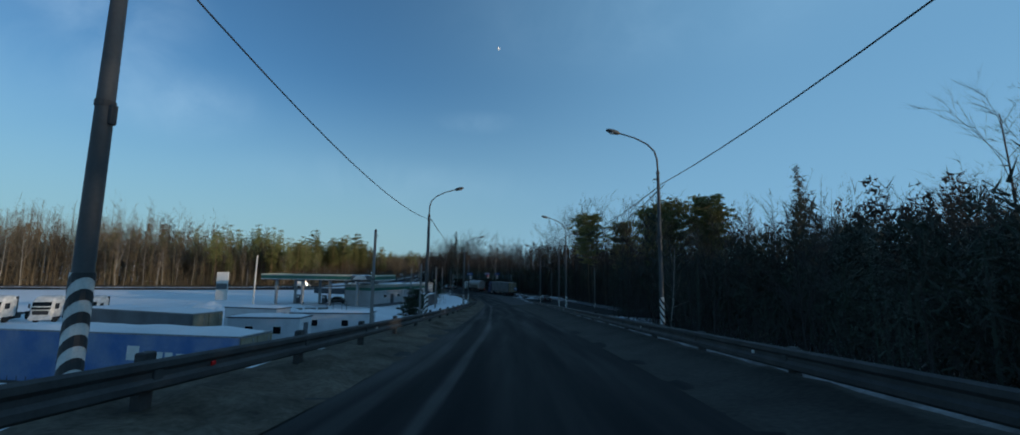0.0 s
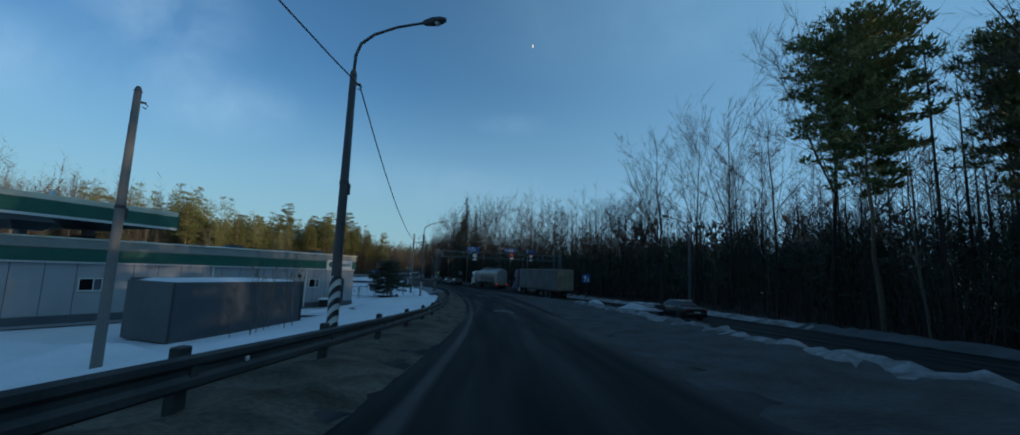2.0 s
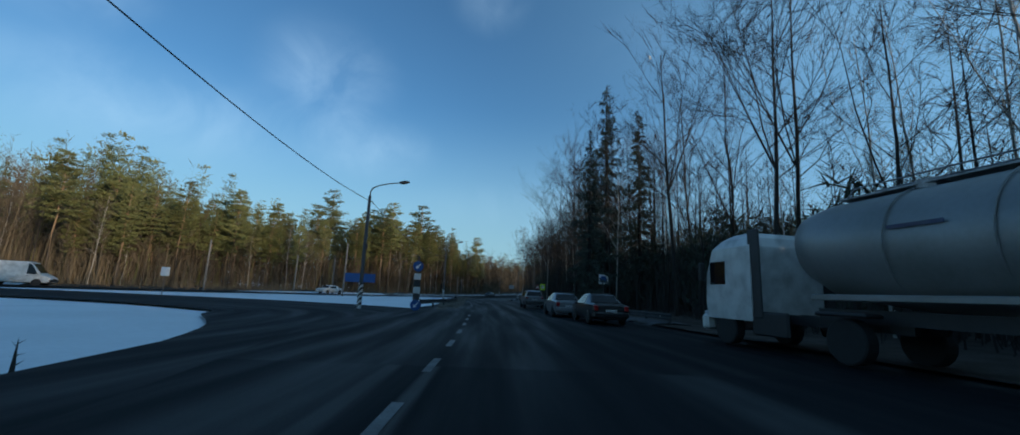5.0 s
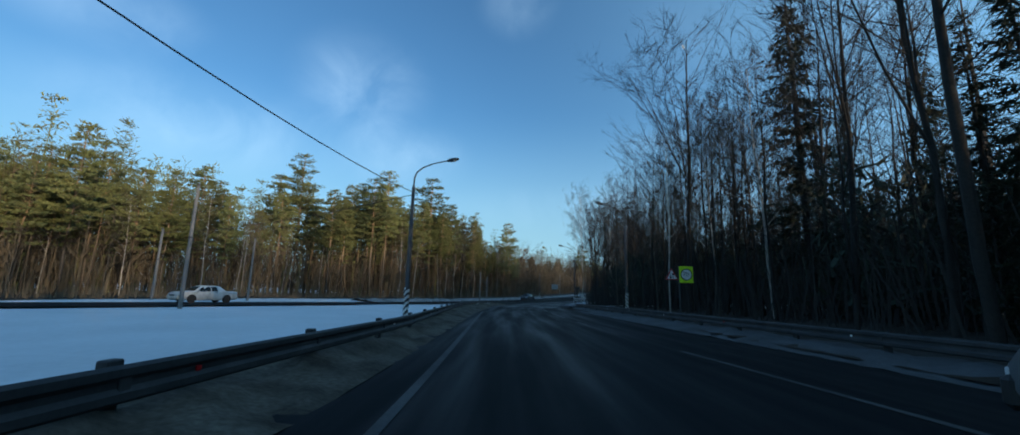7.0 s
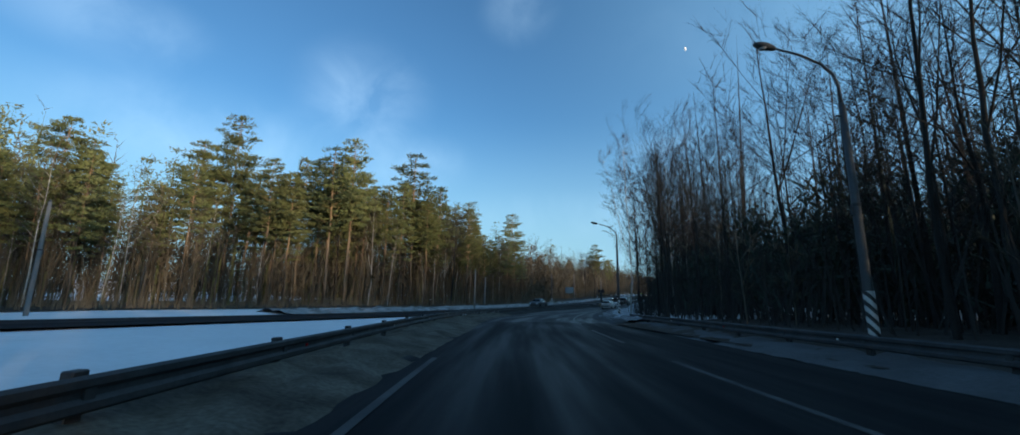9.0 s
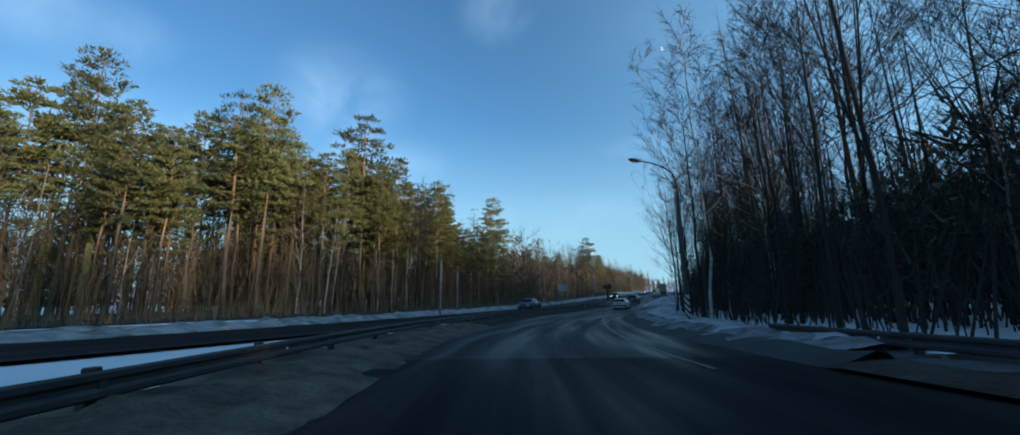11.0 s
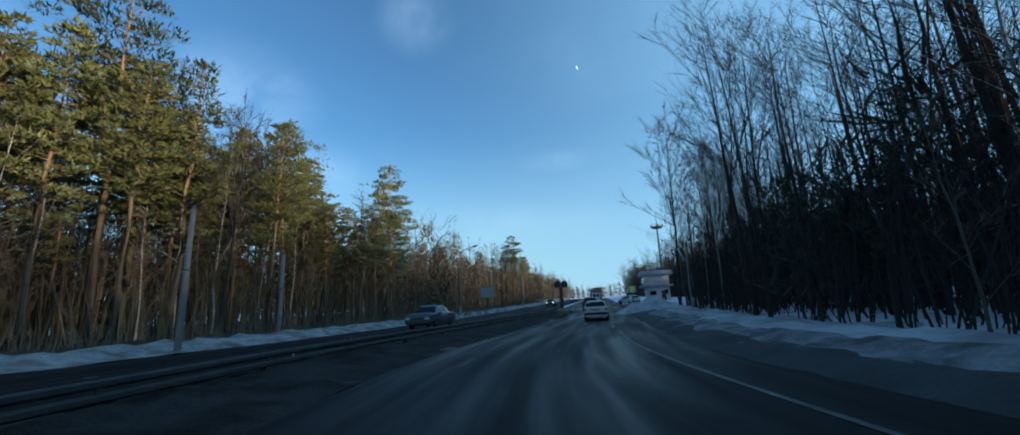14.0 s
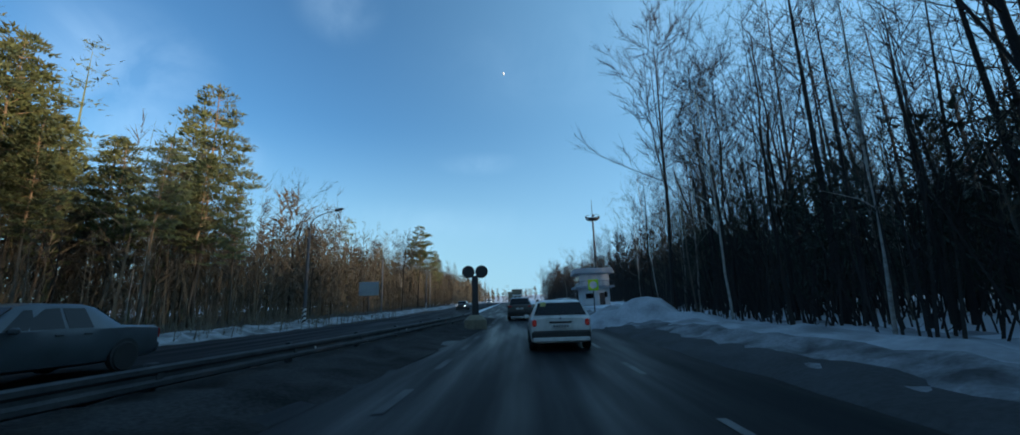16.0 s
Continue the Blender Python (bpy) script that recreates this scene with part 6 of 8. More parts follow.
def curtain_trailer(label, at, side, length=13.6, name="semi_trailer", roof_snow=False, bars=None, doors="dirty_door"):
    top = thing(name, label, "trailer", at)
    part("curtain_side", Geo().box((0, length / 2, 2.5), (2.5, length - 0.1, 2.75), bevel=0.03), side, top, smooth=False)
    for k in range(2):
        part("rear_door", Geo().box((0.62 * (2 * k - 1), -0.01, 2.5), (1.2, 0.08, 2.68), bevel=0.015), M[doors], top, "grimy brown rear door")
        part("door_bar", Geo().tube([(0.62 * (2 * k - 1) + 0.25, -0.08, 1.25), (0.62 * (2 * k - 1) + 0.25, -0.08, 3.75)], 0.02, 6), M["rim"], top)
        part("tail_light", Geo().box((1.0 * (2 * k - 1), -0.05, 0.98), (0.4, 0.08, 0.14), bevel=0.02), M["tail"], top)
    for k in range(int(length / 0.62)):
        for sgn in (1, -1):
            part("strap", Geo().box((sgn * 1.258, 0.5 + 0.62 * k, 1.22), (0.012, 0.045, 0.34)), M["plastic"], top)
    part("roof_frame", Geo().box((0, length / 2, 3.9), (2.54, length, 0.08), bevel=0.02), M["rim"], top)
    part("floor_frame", Geo().box((0, length / 2, 1.08), (2.52, length, 0.16), bevel=0.02).box((0.45, length / 2, 0.9), (0.12, length - 1, 0.3)).box((-0.45, length / 2, 0.9), (0.12, length - 1, 0.3)), M["plastic"], top)
    part("underrun_bar", Geo().box((0, 0.1, 0.55), (2.4, 0.1, 0.14), bevel=0.02), M["plastic"], top)
    for sgn in (1, -1):
        part("side_guard", Geo().box((sgn * 1.2, length * 0.62, 0.65), (0.04, 3.6, 0.12)).box((sgn * 1.2, length * 0.62, 0.9), (0.04, 3.6, 0.12)), M["rim"], top)
        part("landing_leg", Geo().box((sgn * 0.8, length - 3.4, 0.55), (0.14, 0.14, 1.0)), M["plastic"], top)
        if bars:
            for k, (y, z, ln, hh) in enumerate(bars):
                part("lettering_bar", Geo().box((sgn * 1.262, y, z), (0.012, ln, hh)), M["white_paint"], top)
    chassis_wheels(top, (2.2, 3.5, 4.8), 1.02)
    if roof_snow:
        snow_cap(top, (0, length / 2, 3.95), (2.4, length - 0.2), 0.22, 7)
    return top


def snow_cap(parent, c, size, depth, seed, name="snow_cover", rz=0.0):
    """A rounded, uneven layer of lying snow on a flat top."""
    nx, ny = max(6, int(size[0] / 0.4)), max(6, int(size[1] / 0.4))
    g = Geo()
    rows = []
    co, si = math.cos(rz), math.sin(rz)
    for j in range(ny + 1):
        row = []
        for i in range(nx + 1):
            u, v = i / nx * 2 - 1, j / ny * 2 - 1
            e = max(0.0, 1 - max(abs(u), abs(v)) ** 6)
            x, y = u * size[0] / 2, v * size[1] / 2
            h = depth * e * (0.85 + 0.4 * noise.noise(Vector((x * 0.6 + seed, y * 0.6, seed))))
            row.append((c[0] + x * co - y * si, c[1] + x * si + y * co, c[2] + h - (0.02 if e < 0.01 else 0)))
        rows.append(row)
    g.loft(rows, closed=False)
    return part(name, g, M["snow"], parent, "thick lying snow" if parent else "", smooth=True)


def tanker_trailer(label, at):
    top = thing("tank_trailer", label, "trailer", at)
    tank = Geo()
    rings = []
    n = 28
    for y, r, zc in ((0.0, 0.25, 2.85), (0.12, 0.72, 2.80), (0.4, 1.05, 2.72), (0.9, 1.20, 2.62), (1.6, 1.25, 2.56), (3.8, 1.25, 2.50), (7.5, 1.22, 2.55), (9.4, 1.10, 2.68), (10.1, 0.85, 2.80), (10.4, 0.4, 2.90)):
        rings.append([(r * math.cos(a), y, zc + r * math.sin(a) * (1.0 if math.sin(a) > 0 else 1.12)) for a in (2 * math.pi * k / n for k in range(n))])
    part("tank", tank.loft(rings), M["tank_steel"], top, smooth=True)
    # the rear shroud: an arched shell closing the tank's end down to the bumper
    shell = []
    for y, r, w, zl in ((1.35, 1.24, 1.16, 1.5), (0.7, 1.22, 1.14, 1.15), (0.05, 1.16, 1.08, 0.95), (-0.12, 1.06, 1.0, 0.98), (-0.14, 0.5, 0.5, 1.4)):
        shell.append([(r * math.cos(math.pi * k / 12), y, 2.62 + r * math.sin(math.pi * k / 12)) for k in range(13)] + [(-w, y, zl), (w, y, zl)])
    part("rear_shroud", Geo().loft(shell), M["tank_steel"], top, "pale arched rear shroud", smooth="auto")
    for y in (1.6, 3.8, 5.7, 7.5):
        ring = [(1.262 * math.cos(a), y, 2.53 + 1.262 * math.sin(a)) for a in (2 * math.pi * k / n for k in range(n + 1))]
        part("band", Geo().tube(ring, 0.02, 5, caps=False), M["tank_steel"], top)
    part("catwalk", Geo().box((0, 5.2, 3.86), (0.5, 8.2, 0.05), bevel=0.01), M["rim"], top)
    for sgn in (1, -1):
        part("handrail", Geo().tube([(sgn * 0.3, 1.2, 3.85), (sgn * 0.3, 1.25, 4.05), (sgn * 0.3, 8.8, 4.05), (sgn * 0.3, 9.0, 3.85)], 0.02, 6), M["rim"], top)
        part("side_beam", Geo().box((sgn * 1.1, 4.8, 1.45), (0.12, 9.2, 0.14), bevel=0.02), M["tank_steel"], top)
        part("tail_light", Geo().box((sgn * 1.08, -0.14, 0.86), (0.26, 0.08, 0.15), bevel=0.02), M["tail_bright"], top)
        part("ladder_rail", Geo().tube([(sgn * 0.2 + 0.75, -0.2, 1.2), (sgn * 0.2 + 0.75, -0.2, 3.2), (sgn * 0.2 + 0.7, 0.9, 3.88)], 0.02, 6), M["rim"], top)
        for k, (y, ln) in enumerate(((6.9, 1.0), (3.2, 1.6))):
            part("lettering_bar", Geo().box((sgn * 1.238, y, 2.85), (0.012, ln, 0.08)), M["truck_blue"], top)
    for k in range(3):
        part("manhole", Geo().tube([(0, 2.6 + 2.4 * k, 3.75), (0, 2.6 + 2.4 * k, 3.95)], 0.26, 14), M["rim"], top)
    part("hopper", Geo().box((0, 2.9, 1.35), (1.2, 1.4, 0.9), bevel=0.2, taper=(1.5, 1.4)), M["tank_steel"], top)
    part("frame", Geo().box((0.5, 4.8, 1.05), (0.12, 10.0, 0.3)).box((-0.5, 4.8, 1.05), (0.12, 10.0, 0.3)).box((0, 0.0, 0.75), (2.4, 0.14, 0.5), bevel=0.02), M["plastic"], top)
    part("rear_plate", Geo().box((0, -0.17, 0.95), (1.8, 0.04, 0.26), bevel=0.01), M["dirty_door"], top)
    chassis_wheels(top, (1.2, 2.5, 3.8), 1.0)
    return top


# ---- vehicles on the road ----
wagon("dirty white estate car with lit tail lights on wet asphalt", road_pose(MAIN, 293.6, 1.02) @ Matrix.Diagonal((1, 1, 0.95, 1)), M["car_white"])
suv("dark grey SUV on the wet highway", road_pose(MAIN, 314.0, 0.0), M["car_black"])
minibus("white minibus among the traffic", road_pose(MAIN, 368, 0.3), M["truck_white"])
for s, d, text in ((392, 0.6, "dark canvas lorry trailer far ahead in the traffic"), (425, -0.8, "grey box lorry trailer far ahead in the traffic")):
    curtain_trailer(text, road_pose(MAIN, s, d), M["canvas"], name="lorry_trailer")
sedan("dull silver old sedan on the oncoming carriageway", road_pose(ONCOMING, float(ONCOMING.near([(-71, 280.2)])[0][0]), 0.6, back=True), M["car_silver"])
sedan("black sedan with lit headlights on the oncoming carriageway", road_pose(ONCOMING, float(ONCOMING.near([(-71, 345)])[0][0]), 1.2, back=True), M["car_black"], head="head_lit")
sedan("white sedan with lit headlights far down the oncoming lane", road_pose(ONCOMING, float(ONCOMING.near([(-71, 420)])[0][0]), 1.2, back=True), M["car_white"], head="head_lit")
suv("dark grey SUV in the inner lane beside the snowy verge", road_pose(MAIN, 191.3, 4.75), M["car_grey"])
sedan("white sedan on the far carriageway before the pines", road_pose(ONCOMING, float(ONCOMING.near([(-74, 211.5)])[0][0]), -1.8, back=True), M["car_white"])
sedan("black sedan on the slip road", road_pose(SLIP, float(SLIP.near([MAIN.at(101.5, 14.5)[:2]])[0][0]), 1.2), M["car_black"])
minibus("white panel van on the main road", road_pose(ONCOMING, float(ONCOMING.near([(-84, 171)])[0][0]), 0.8), M["truck_white"], glazed=False)
for s, d, paint, text in ((170.5, 5.6, "car_black", "black sedan in the queue by the woods"), (176.5, 4.9, "car_grey", "grey sedan in the queue by the woods")):
    sedan(text, road_pose(MAIN, s, d), M[paint], tail="tail")
# the two parked lorries wait on the slip road's inner lane
r1 = Vector((1.95, 127.1, -4.9))
yaw1 = 24.0
curtain_trailer("grey curtain-sided semi-trailer with grimy rear doors", pose(r1.x, r1.y, r1.z + 0.02, 0, 0, yaw1), M["canvas"])
ahead = Matrix.Rotation(radians(yaw1), 3, "Z") @ Vector((0, 1, 0))
q1 = r1 + ahead * 10.6
tractor("blue cab-over lorry tractor with a pale emblem", pose(q1.x, q1.y, q1.z + 0.02, 0, 0, yaw1), M["truck_blue"], mark=True, tall=3.85)
r2 = MAIN.at(151.6, 9.9)
yaw2 = MAIN.yaw(160) + 7
tanker_trailer("pale steel silo tank trailer with lit tail lights", pose(r2.x, r2.y, r2.z + 0.02, 0, 0, yaw2))
ahead = Matrix.Rotation(radians(yaw2), 3, "Z") @ Vector((0, 1, 0))
q2 = r2 + ahead * 7.6
tractor("white cab-over lorry tractor pulling a tank", pose(q2.x, q2.y, q2.z + 0.02, 0, 0, yaw2), M["truck_white"], tall=3.3)


# ---- gantry ----
M["gantry_paint"] = material("gantry_paint", (0.035, 0.085, 0.105), 0.5, 0.3, vary=0.1, scale=1.0, fine=20.0, bump=0.05)
M["gantry_leg"] = material("gantry_leg", (0.085, 0.105, 0.115), 0.55, 0.3, vary=0.12, scale=1.0, fine=16.0, bump=0.05, second=(0.05, 0.065, 0.075), amount=0.7)
M["sign_blue"] = material("sign_blue", (0.004, 0.055, 0.21), 0.45, vary=0.06, scale=1.0, fine=20.0, bump=0, second=(0.006, 0.055, 0.16), amount=0.4)
M["cream"] = material("cream", (0.62, 0.58, 0.44), 0.6, vary=0.08, scale=0.8, fine=12.0)
M["booth_grey"] = material("booth_grey", (0.30, 0.32, 0.33), 0.6, vary=0.1, scale=0.8, fine=12.0)
M["sign_white"] = material("sign_white", (0.70, 0.71, 0.72), 0.45, vary=0.04, bump=0)
M["sign_red"] = material("sign_red", (0.42, 0.02, 0.025), 0.45, vary=0.05, bump=0)
M["sign_lime"] = material("sign_lime", (0.52, 0.80, 0.015), 0.45, vary=0.03, bump=0, emit=(0.6, 0.9, 0.02), strength=0.0)


def lettering(parent, text, size, at, mat, name="lettering"):
    cu = bpy.data.curves.new(name, "FONT")
    cu.body, cu.size, cu.extrude, cu.align_x, cu.align_y = text, size, 0.004, "LEFT", "CENTER"
    ob = new(name, cu)
    dg = bpy.context.evaluated_depsgraph_get()
    me = bpy.data.meshes.new_from_object(ob.evaluated_get(dg))
    bpy.data.objects.remove(ob)
    me.materials.clear()
    me.materials.append(mat)
    ob = new(name, me)
    ob.parent = parent
    ob.matrix_basis = at
    return ob


FACE = pose(0, 0, 0, 90, 0, 0)  # text standing upright, read from -y


def arrow_geo(x, z, k, turn):
    shape = [(-0.06, -0.5), (0.06, -0.5), (0.06, 0.12), (0.22, 0.0), (0.22, 0.18), (0.0, 0.5), (-0.22, 0.18), (-0.22, 0.0), (-0.06, 0.12)]
    c, s = math.cos(turn), math.sin(turn)
    pts = [(x + k * (a * c - b * s), z + k * (a * s + b * c)) for a, b in shape]
    return Geo().loft([[(a, -0.028, b) for a, b in pts], [(a, -0.022, b) for a, b in pts]])


def direction_board(parent, x, z, w, h, lines, arrows, split=False):
    board = part("direction_board", Geo().box((x, 0, z), (w, 0.04, h), bevel=0.01), M["sign_blue"], parent, "blue direction board")
    if split:
        part("divider", Geo().box((x, -0.024, z), (w * 0.96, 0.008, 0.012)), M["sign_white"], board)
    for ax, az, k, turn in arrows:
        part("arrow", arrow_geo(x + ax, z + az, k, turn), M["sign_white"], board)
    for text, lx, lz, size in lines:
        if text:
            lettering(board, text, size, pose(x + lx, -0.024, z + lz) @ FACE, M["sign_white"])
        else:
            part("lettering_bar", Geo().box((x + lx + 0.3, -0.024, z + lz), (0.6, 0.008, size * 0.55)), M["canvas"], board)
    return board


def build_gantry():
    a, b = MAIN.at(132.35, -4.25), MAIN.at(133.1, 14.2)
    span = math.hypot(b.x - a.x, b.y - a.y)
    g = thing("sign_gantry", "dark blue-green steel truss gantry over the road", "gantry", pose(a.x, a.y, a.z, 0, 0, math.degrees(math.atan2(b.y - a.y, b.x - a.x))))
    lo, hi = 5.03, 5.80
    for nm, x in (("post", 0.0), ("post", span)):
        for dx in (-0.14, 0.14):
            part(nm, Geo().tube([(x + dx, 0, -0.4), (x + dx, 0, 6.05)], 0.085, 12), M["gantry_leg"], g, smooth="auto")
        part("base_plate", Geo().box((x, 0, 0.08), (0.7, 0.5, 0.12), bevel=0.02), M["gantry_paint"], g)
    for z in (lo, hi):
        part("chord", Geo().box((span / 2, 0, z), (span, 0.14, 0.13), bevel=0.015), M["gantry_paint"], g)
    n = 22
    for k in range(n):
        x0, x1 = span * k / n, span * (k + 1) / n
        za, zb = (lo, hi) if k % 2 else (hi, lo)
        part("brace", Geo().tube([(x0 + 0.05, 0, za), (x1 - 0.05, 0, zb)], 0.035, 5), M["gantry_paint"], g)
        part("gusset", Geo().box((x1, 0, zb), (0.36, 0.15, 0.17), bevel=0.02), M["gantry_paint"], g)
    for k in range(1, 5):
        x = 0.75 if k == 1 else span * (k - 1) / 3.6 + 0.4
        part("splice", Geo().box((x, 0, (lo + hi) / 2), (0.30, 0.22, 1.02), bevel=0.02), M["gantry_paint"], g)
    direction_board(g, 5.15, 6.05, 1.75, 0.98, [("ОРЕЛ", -0.45, 0.34, 0.20), ("МОСКВА", -0.45, 0.13, 0.20), ("БРЯНСК", -0.45, -0.13, 0.20), ("СМОЛЕНСК", -0.45, -0.34, 0.20)], [(-0.66, 0.24, 0.36, 0.0), (-0.66, -0.24, 0.36, 0.7)], split=True)
    direction_board(g, 10.65, 6.30, 1.8, 0.5, [("БРЯНСК", -0.42, 0.12, 0.20), ("СМОЛЕНСК", -0.42, -0.11, 0.20)], [(-0.62, 0.0, 0.36, 0.7)])
    direction_board(g, 13.8, 6.27, 1.6, 0.5, [("", -0.3, 0.12, 0.2), ("", -0.3, -0.11, 0.2)], [(-0.52, 0.0, 0.36, 0.0)])
    for x in (5.15, 10.65, 13.8):
        for dx in (-0.4, 0.4):
            part("bracket", Geo().box((x + dx, 0.09, 5.95), (0.06, 0.10, 0.8)), M["gantry_paint"], g)
    dia = part("priority_sign", Geo().loft([[(5.4, y, 5.65), (5.75, y, 5.3), (5.4, y, 4.95), (5.05, y, 5.3)] for y in (-0.16, -0.13)]), M["sign_white"], g, "white diamond sign with a cream centre")
    part("sign_centre", Geo().loft([[(5.4, y, 5.50), (5.6, y, 5.3), (5.4, y, 5.10), (5.2, y, 5.3)] for y in (-0.175, -0.165)]), M["cream"], dia)
    lane = part("lane_plate", Geo().box((5.4, -0.14, 4.76), (0.52, 0.03, 0.26), bevel=0.01), M["sign_white"], g)
    part("arrow", arrow_geo(5.4, 4.76, 0.24, math.pi), M["black_paint"], lane, at=pose(0, -0.14, 0))
    octa = [(10.85 + 0.36 * math.cos(math.pi / 8 + k * math.pi / 4), 5.62 + 0.36 * math.sin(math.pi / 8 + k * math.pi / 4)) for k in range(8)]
    stop = part("stop_sign", Geo().loft([[(x, y, z) for x, z in octa] for y in (-0.18, -0.15)]), M["sign_red"], g, "red stop sign")
    lettering(stop, "STOP", 0.20, pose(10.59, -0.185, 5.62) @ FACE, M["sign_white"])
    part("lane_plate", Geo().box((10.9, -0.14, 5.12), (0.42, 0.03, 0.24), bevel=0.01), M["sign_white"], g)
    tri = [(13.8, 5.13), (14.2, 5.78), (13.4, 5.78)]
    giveway = part("give_way_sign", Geo().loft([[(x, y, z) for x, z in tri] for y in (-0.18, -0.15)]), M["sign_red"], g, "give way triangle")
    tri2 = [(13.8, 5.25), (14.08, 5.71), (13.52, 5.71)]
    part("sign_centre", Geo().loft([[(x, y, z) for x, z in tri2] for y in (-0.195, -0.185)]), M["sign_white"], giveway)
    part("lane_plate", Geo().box((13.8, -0.14, 4.98), (0.44, 0.03, 0.22), bevel=0.01), M["sign_white"], g)


build_gantry()


# ---- roadside signs ----
def build_limit_sign():
    p = MAIN.at(214.7, 9.05)
    g = thing("road_sign", "lime-yellow speed limit sign and warning triangle on a post", "road sign", pose(p.x, p.y, p.z, 0, 0, MAIN.yaw(213) + 2))
    part("post", Geo().tube([(0, 0.05, -0.3), (0, 0.05, 3.0)], 0.035, 10), M["pole_steel"], g)
    panel = part("panel", Geo().box((0.36, 0, 2.55), (0.74, 0.03, 0.86), bevel=0.01), M["sign_lime"], g, "fluorescent lime panel")
    part("ring", Geo().disc((0.36, -0.022, 2.55), (0, 1, 0), 0.31, 0.012, 32), M["black_paint"], panel)
    part("disc", Geo().disc((0.36, -0.030, 2.55), (0, 1, 0), 0.26, 0.012, 32), M["sign_white"], panel)
    lettering(panel, "70", 0.34, pose(0.16, -0.038, 2.55) @ FACE, M["black_paint"], "numeral")
    tri = [(-0.42, 2.86), (-0.08, 2.27), (-0.76, 2.27)]
    tr = part("triangle", Geo().loft([[(x, y, z) for x, z in tri] for y in (-0.015, 0.015)]), M["sign_red"], g, "red-edged two-way traffic triangle")
    tri = [(-0.42, 2.76), (-0.16, 2.32), (-0.68, 2.32)]
    part("triangle_centre", Geo().loft([[(x, y, z) for x, z in tri] for y in (-0.026, -0.02)]), M["sign_white"], tr)
    part("arrow", arrow_geo(-0.36, 2.48, 0.30, 0.0), M["black_paint"], tr, at=pose(0, -0.006, 0))
    part("arrow", arrow_geo(-0.48, 2.46, 0.30, math.pi), M["black_paint"], tr, at=pose(0, -0.006, 0))
    part("bracket", Geo().box((-0.02, 0.03, 2.5), (0.9, 0.03, 0.05)), M["pole_steel"], g)


build_limit_sign()


def small_sign(label, x, y, z, yaw, w, h, mat, top, square=True, centre=None):
    g = thing("road_sign", label, "road sign", pose(x, y, z, 0, 0, yaw))
    part("post", Geo().tube([(0, 0.04, -0.5), (0, 0.04, top)], 0.035, 8), M["pole_steel"], g)
    pn = part("panel", Geo().box((0, 0, top - h / 2), (w, 0.03, h), bevel=0.01), M[mat], g)
    if centre:
        part("disc", Geo().disc((0, -0.022, top - h / 2), (0, 1, 0), min(w, h) * 0.36, 0.012, 24), M[centre], pn)
    return g


small_sign("yellow-backed road sign beside the snow bank", *MAIN.at(308.7, 4.6), 0, 0.64, 0.68, "sign_lime", 2.6, centre="sign_white")
lane_sign = small_sign("blue lane sign with a white arrow on the snowy separator", *MAIN.at(107, 8.9), MAIN.yaw(107), 0.72, 0.72, "sign_blue", 2.75)
part("arrow", arrow_geo(-0.08, 2.38, 0.55, 0.0), M["sign_white"], lane_sign.children[1])
part("stroke", Geo().box((0.18, -0.022, 2.3), (0.07, 0.008, 0.34)), M["sign_white"], lane_sign.children[1])
small_sign("pale road sign near the far bend", *MAIN.at(182, 8.6), 20, 0.7, 0.7, "sign_white", 3.0, centre="sign_blue")
small_sign("blue direction board on two posts across the road", -44.0, 180.0, -4.95, 30, 2.7, 0.8, "sign_blue", 2.6)
small_sign("grey back of a large board beside the far snow bank", -77.0, 317.0, -4.2, 0, 2.2, 1.5, "booth_grey", 3.9)
small_sign("white give way sign across the road", -60.5, 173.5, -4.95, 20, 0.8, 0.8, "sign_white", 2.4)


def build_chevron():
    p = MAIN.at(178.0, -4.5)
    g = thing("traffic_bollard", "black and white striped island bollard with blue arrows", "bollard", pose(p.x, p.y, p.z, 0, 0, MAIN.yaw(178)))
    part("post", Geo().tube([(0, 0, -0.3), (0, 0, 3.4)], 0.05, 10), M["pole_steel"], g)
    for k in range(4):
        part("striped_panel", Geo().box((0, -0.06, 0.85 + 0.42 * k), (0.42, 0.03, 0.38), bevel=0.01), M["white_paint" if k % 2 else "black_paint"], g)
    for z in (0.35, 2.75):
        d = part("arrow_disc", Geo().disc((0, -0.07, z), (0, 1, 0), 0.33, 0.03, 24), M["sign_blue"], g, "round blue arrow sign")
        part("arrow", arrow_geo(0, z, 0.42, 2.4), M["sign_white"], d, at=pose(0, -0.065, 0))


build_chevron()


